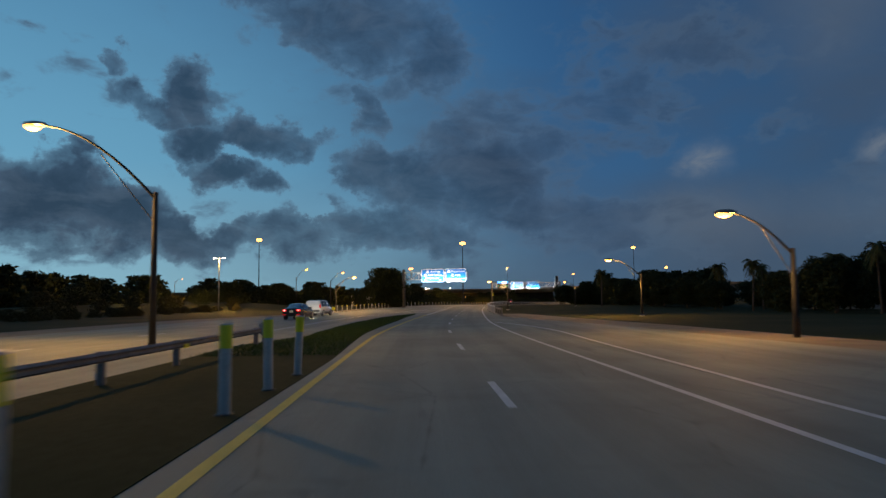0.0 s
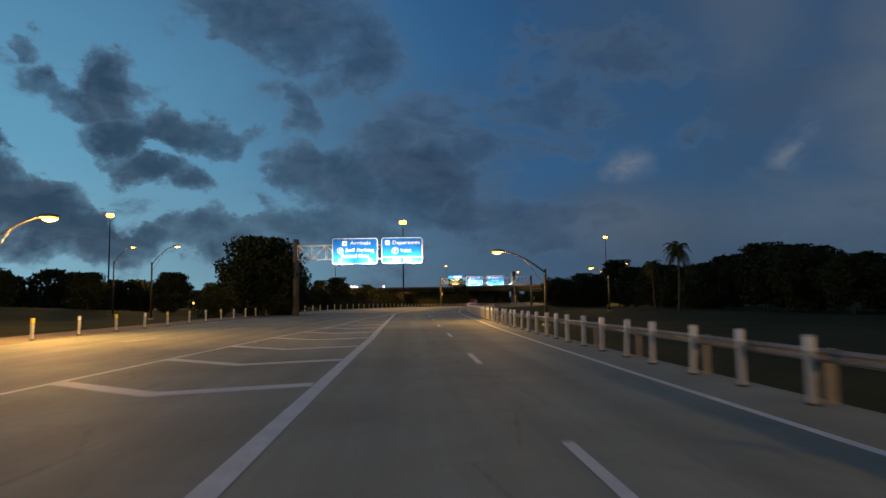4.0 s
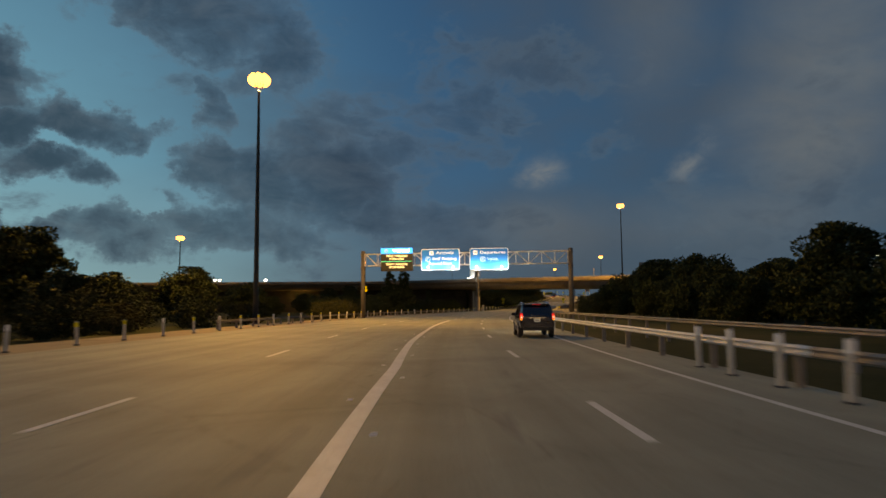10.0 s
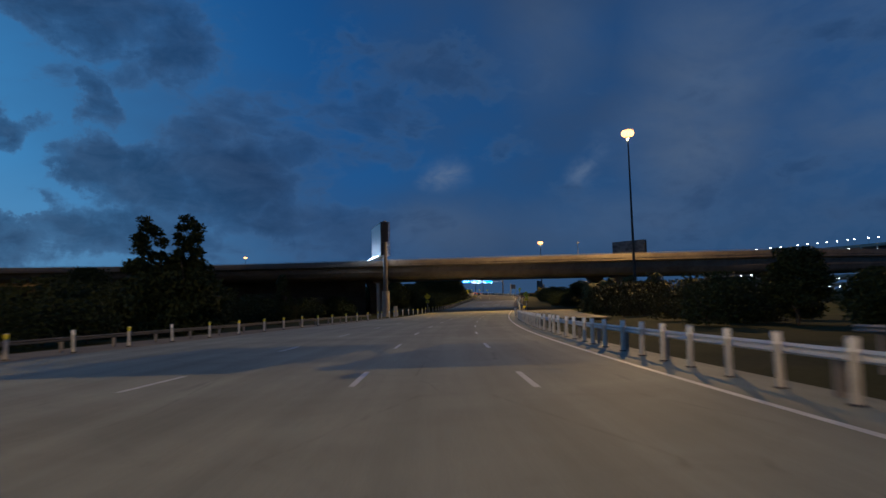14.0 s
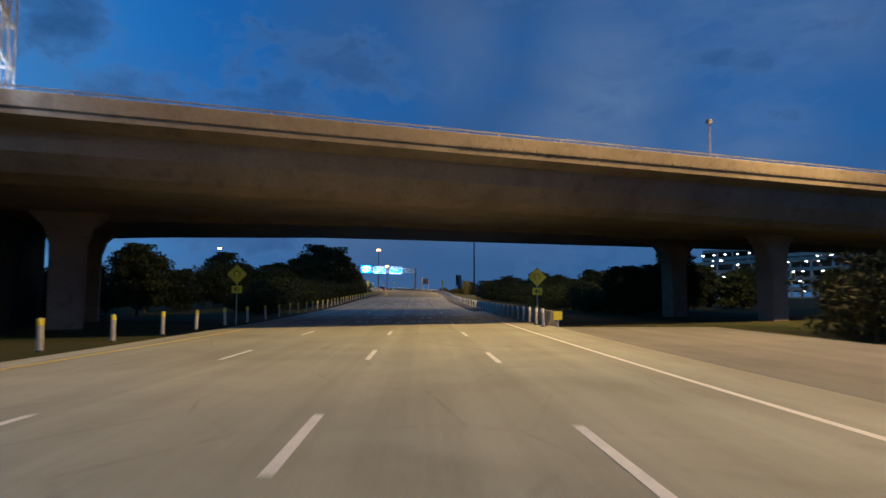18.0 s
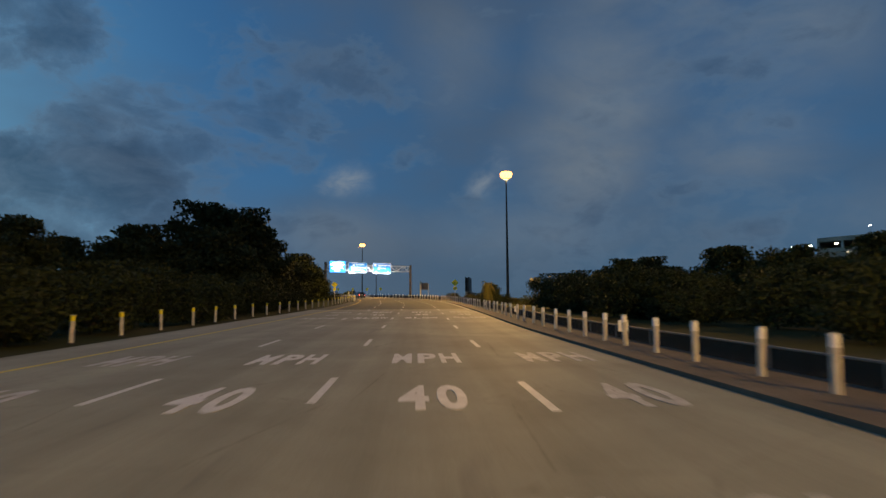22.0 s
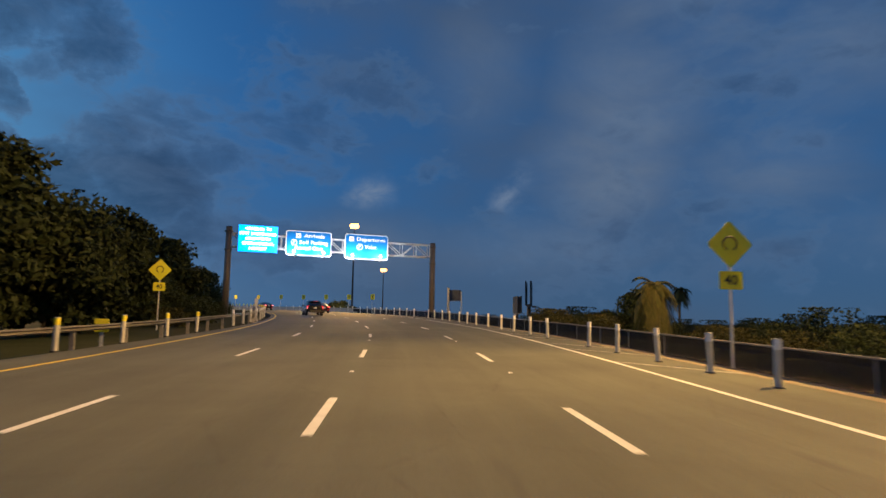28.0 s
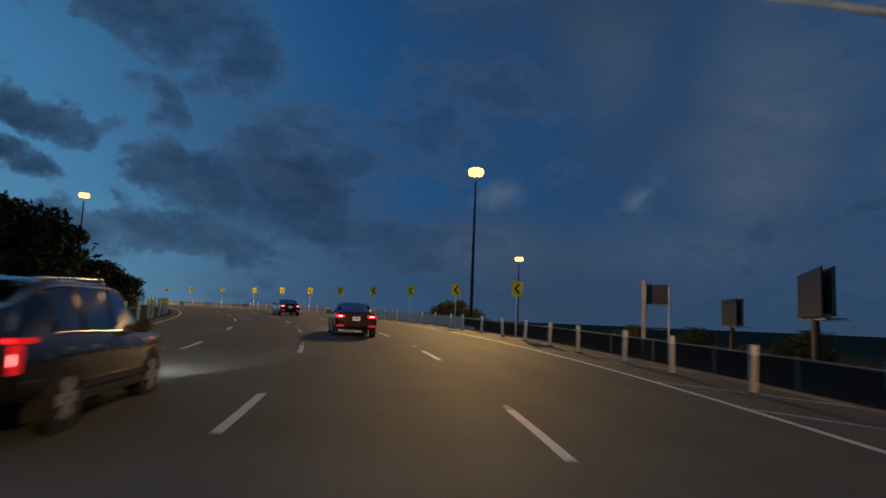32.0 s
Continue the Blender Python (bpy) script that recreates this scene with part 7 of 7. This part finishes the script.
def led_billboard(m):
    """A flag-mounted board nearly edge-on: a long dark panel on one side, open lamp-lit steelwork on the other."""
    e = empty("billboard", m, "tall dark billboard on a single column with lamp-lit steelwork behind", "billboard", "billboards")
    part("column", rod((0, 0, -2.5), (0, 0, 16.6), 0.44, 0.36, 18), M["brown_post"], e, smooth=True)
    part("plinth", rod((0, 0, -2.5), (0, 0, 4.2), 0.72, 0.68, 18), M["concrete"], e)
    part("side_column", box(-1.55, -1.05, 0.1, 0.6, -2.5, 5.6), M["concrete"], e, bevel=0.03)
    part("meter_cabinet", box(1.35, 2.0, -0.3, 0.2, -2.5, 1.5), M["pale_concrete"], e, bevel=0.03)
    z0, z1, y0, y1 = 10.4, 16.3, -1.3, 9.6
    part("panel", box(-0.92, -0.58, y0, y1, z0, z1), M["panel_black"], e, bevel=0.04)
    part("poster", box(-0.945, -0.925, y0 + 0.15, y1 - 0.15, z0 + 0.15, z1 - 0.15), M["sign_white"], e, "pale printed poster")
    part("end_panel", box(-0.57, 0.42, y0, y0 + 0.14, z0 + 2.4, z1 - 0.05), M["panel_black"], e, bevel=0.03)
    for z in (z0 + 0.1, z0 + 2.0, z0 + 4.0, z1 - 0.1):
        part("rail", box(0.50, 0.64, y0 + 0.15, y1, z - 0.09, z + 0.09), M["dull_steel"], e)
        part("cross_beam", box(-0.575, 0.49, y1 - 0.25, y1 - 0.1, z - 0.07, z + 0.07), M["dull_steel"], e)
        part("cross_beam", box(-0.575, 0.49, 2.6, 2.75, z - 0.07, z + 0.07), M["dull_steel"], e)
    n = 8
    for k in range(n + 1):
        y = y0 + 0.25 + (y1 - y0 - 0.35) * k / n
        part("upright", box(0.655, 0.735, y - 0.06, y + 0.06, z0, z1), M["dull_steel"], e)
        if k < n:
            yn = y + (y1 - y0 - 0.35) / n
            for a in range(3):
                za = z0 + 2 * a
                lo, hi = (za + 0.1, za + 1.9) if (a + k) % 2 else (za + 1.9, za + 0.1)
                part("diagonal", rod((0.57, y, lo), (0.57, yn, hi), 0.04, sides=6), M["dull_steel"], e)
    part("catwalk", box(-0.5, 0.45, y0 + 0.2, y1 - 0.1, z0 - 0.12, z0 - 0.04), M["dull_steel"], e)
    for k in range(5):
        y = -0.6 + 2.3 * k
        part("lamp_arm", rod((-0.6, y, z0 - 0.08), (-1.75, y, z0 - 0.25), 0.035, sides=6), M["dull_steel"], e)
        part("light_bar", rod((-1.35, y, z0 - 0.12), (-1.95, y, z0 - 0.2), 0.085, sides=8), M["led_white"], e)
    for k in range(6):
        y = 1.2 + 1.7 * k
        part("work_light", box(0.05, 0.2, y - 0.3, y + 0.3, z0 + 0.02, z0 + 0.14), M["led_white"], e, bevel=0.02)
    for k in range(3):
        point_lamp("poster_light", e.matrix_world @ Vector((-2.1, 0.5 + 3.6 * k, z0 - 0.15)), 130, COOL, 0.08)
    for k in range(3):
        point_lamp("steelwork_light", e.matrix_world @ Vector((-0.05, 2.0 + 3.4 * k, z0 + 0.9)), 260, COOL, 0.1)
    return e


led_billboard(at(394.0, -15.0, 0, 21.5))


def garage(m, w, d, floors, lit=0.2):
    """A parking structure: slabs, columns, parapets and rows of small lamps."""
    e = empty("parking_garage", m, "pale multi-storey parking garage with rows of lamps", "building")
    for f in range(floors + 1):
        z = 3.3 * f
        part("floor_slab", box(-w / 2, w / 2, 0, d, z - 0.25, z), M["concrete"], e)
        part("parapet", box(-w / 2, w / 2, -0.2, 0, z - 0.25, z + 1.0), M["concrete"], e)
    for i in range(int(w / 7) + 1):
        x = -w / 2 + 7 * i
        part("column", box(x - 0.3, x + 0.3, 0.02, 0.6, -4, 3.3 * floors - 0.26), M["pale_concrete"], e)
    for x in (-w / 2 + 0.01, w / 2 - 0.41):
        part("side_wall", box(x, x + 0.4, 0.65, d - 0.02, -4, 3.3 * floors + 1.0), M["kerb"], e)
    rr = random.Random(5)
    for f in range(floors + 1):
        for i in range(int(w / 5)):
            if rr.random() < (lit if f < floors else 0.8):
                x = -w / 2 + 2.5 + 5 * i + rr.uniform(-1.5, 1.5)
                z = 3.3 * f + (2.85 if f < floors else 3.6)
                if f == floors:
                    part("lamp_pole", rod((x, 2.0, 3.3 * f), (x, 2.0, z), 0.06, sides=6), M["dull_steel"], e)
                part("ceiling_lamp", box(x - 0.3, x + 0.3, 1.8, 2.2, z - 0.12, z + 0.12), M["white_lens"], e)
    return e


garage(pose(282, 478, -1.5, 0, 0, -90), 110, 22, 4, 0.62)
garage(pose(306, 480, -1.5, 0, 0, -90), 112, 34, 6, 0.3)


def low_building(m, w, h, d, label, lamps=4):
    e = empty("low_building", m, label, "building")
    part("wall", box(-w / 2, w / 2, 0, d, -1.5, h), M["pale_concrete"], e)
    part("roof", box(-w / 2 - 0.3, w / 2 + 0.3, -0.3, d + 0.3, h, h + 0.35), M["dull_steel"], e)
    n = int(w / 3)
    for i in range(n):
        x = -w / 2 + w * (i + 0.5) / n
        win = part("window", box(x - 0.8, x + 0.8, -0.05, 0.02, 0.9, 2.2), M["window"], e)
        part("sill", box(x - 0.9, x + 0.9, -0.12, 0.0, 0.8, 0.88), M["pale_concrete"], win)
    for i in range(lamps):
        x = -w / 2 + w * (i + 0.5) / lamps
        part("wall_lamp", box(x - 0.25, x + 0.25, -0.35, -0.06, h - 0.6, h - 0.3), M["white_lens"], e)
    return e




def floodlight(x, label="white floodlight on the bridge's parapet"):
    """A lamp on a short bracket that stands on the parapet of the bridge; x runs along the bridge."""
    lift = 0.02 * max(min(x, 60), -60)
    e = empty("floodlight", BR @ pose(x, 0.12, 7.84 + lift), label, "floodlight", "bridge floodlights")
    part("bracket", rod((0, 0, -0.05), (0, 0, 0.42), 0.05, sides=8), M["dull_steel"], e)
    head = part("lamp_head", box(-0.42, 0.42, -0.16, 0.22, 0.40, 1.0), M["mast_steel"], e, bevel=0.05)
    part("lens", box(-0.36, 0.36, -0.19, -0.165, 0.46, 0.94), M["white_lens"], head)


for x in (-121.0, -119.6, -112.5, -110.6, -109.2, -107.8):
    floodlight(x)
floodlight(-94.0, "single white floodlight on the bridge's parapet")


def roof_cabin(m):
    """A small flat-roofed cabin lit by lamps, seen over the parapet."""
    e = empty("cabin", m, "small yellowish cabin on the bridge under a lamp", "cabin")
    body = part("wall", box(-2.4, 2.4, 0, 3.0, 0, 3.3), M["cabin_paint"], e, bevel=0.04)
    part("roof", box(-2.6, 2.6, -0.25, 3.2, 3.3, 3.5), M["dull_steel"], e, bevel=0.03)
    for x in (-1.3, 1.3):
        part("window", box(x - 0.7, x + 0.7, -0.03, 0.02, 1.5, 2.5), M["window"], body)


M["cabin_paint"] = surface("cream_yellow_wall", (0.52, 0.42, 0.20), (0.64, 0.53, 0.28), 0.7, 20, 0.8, 0.1)
roof_cabin(BR @ pose(-120.3, 3.2, 7.016 - 0.92))
low_building(at(277, -116, -0.5, 15), 14, 3.2, 8, "low brown house with a long wall", 0)
low_building(at(250, -58, 0.0, 30), 12, 3.6, 8, "small low house among dark trees", 2)


def lit_pavilion(m):
    """A low pale building whose windows are lit from inside."""
    e = empty("low_building", m, "low pale building with a row of lit windows", "building")
    part("wall", box(-7.5, 7.5, 0.02, 6, -1.0, 3.4), M["pale_concrete"], e)
    part("roof", box(-7.9, 7.9, -0.4, 6.3, 3.4, 3.7), M["dull_steel"], e)
    for x, w in ((-5.2, 1.3), (-2.6, 0.7), (0.2, 1.1), (3.2, 1.5), (6.0, 0.8)):
        win = part("window", box(x - w, x + w, -0.03, 0.0, 1.0, 1.75), M["lit_window"], e)
        part("sill", box(x - w - 0.1, x + w + 0.1, -0.12, -0.035, 0.8, 0.88), M["pale_concrete"], win)


M["lit_window"] = lens("lit_window", (1.0, 0.95, 0.86), 0.6)
lit_pavilion(pose(62.0, 96.0, -0.4, 0, 0, -32))
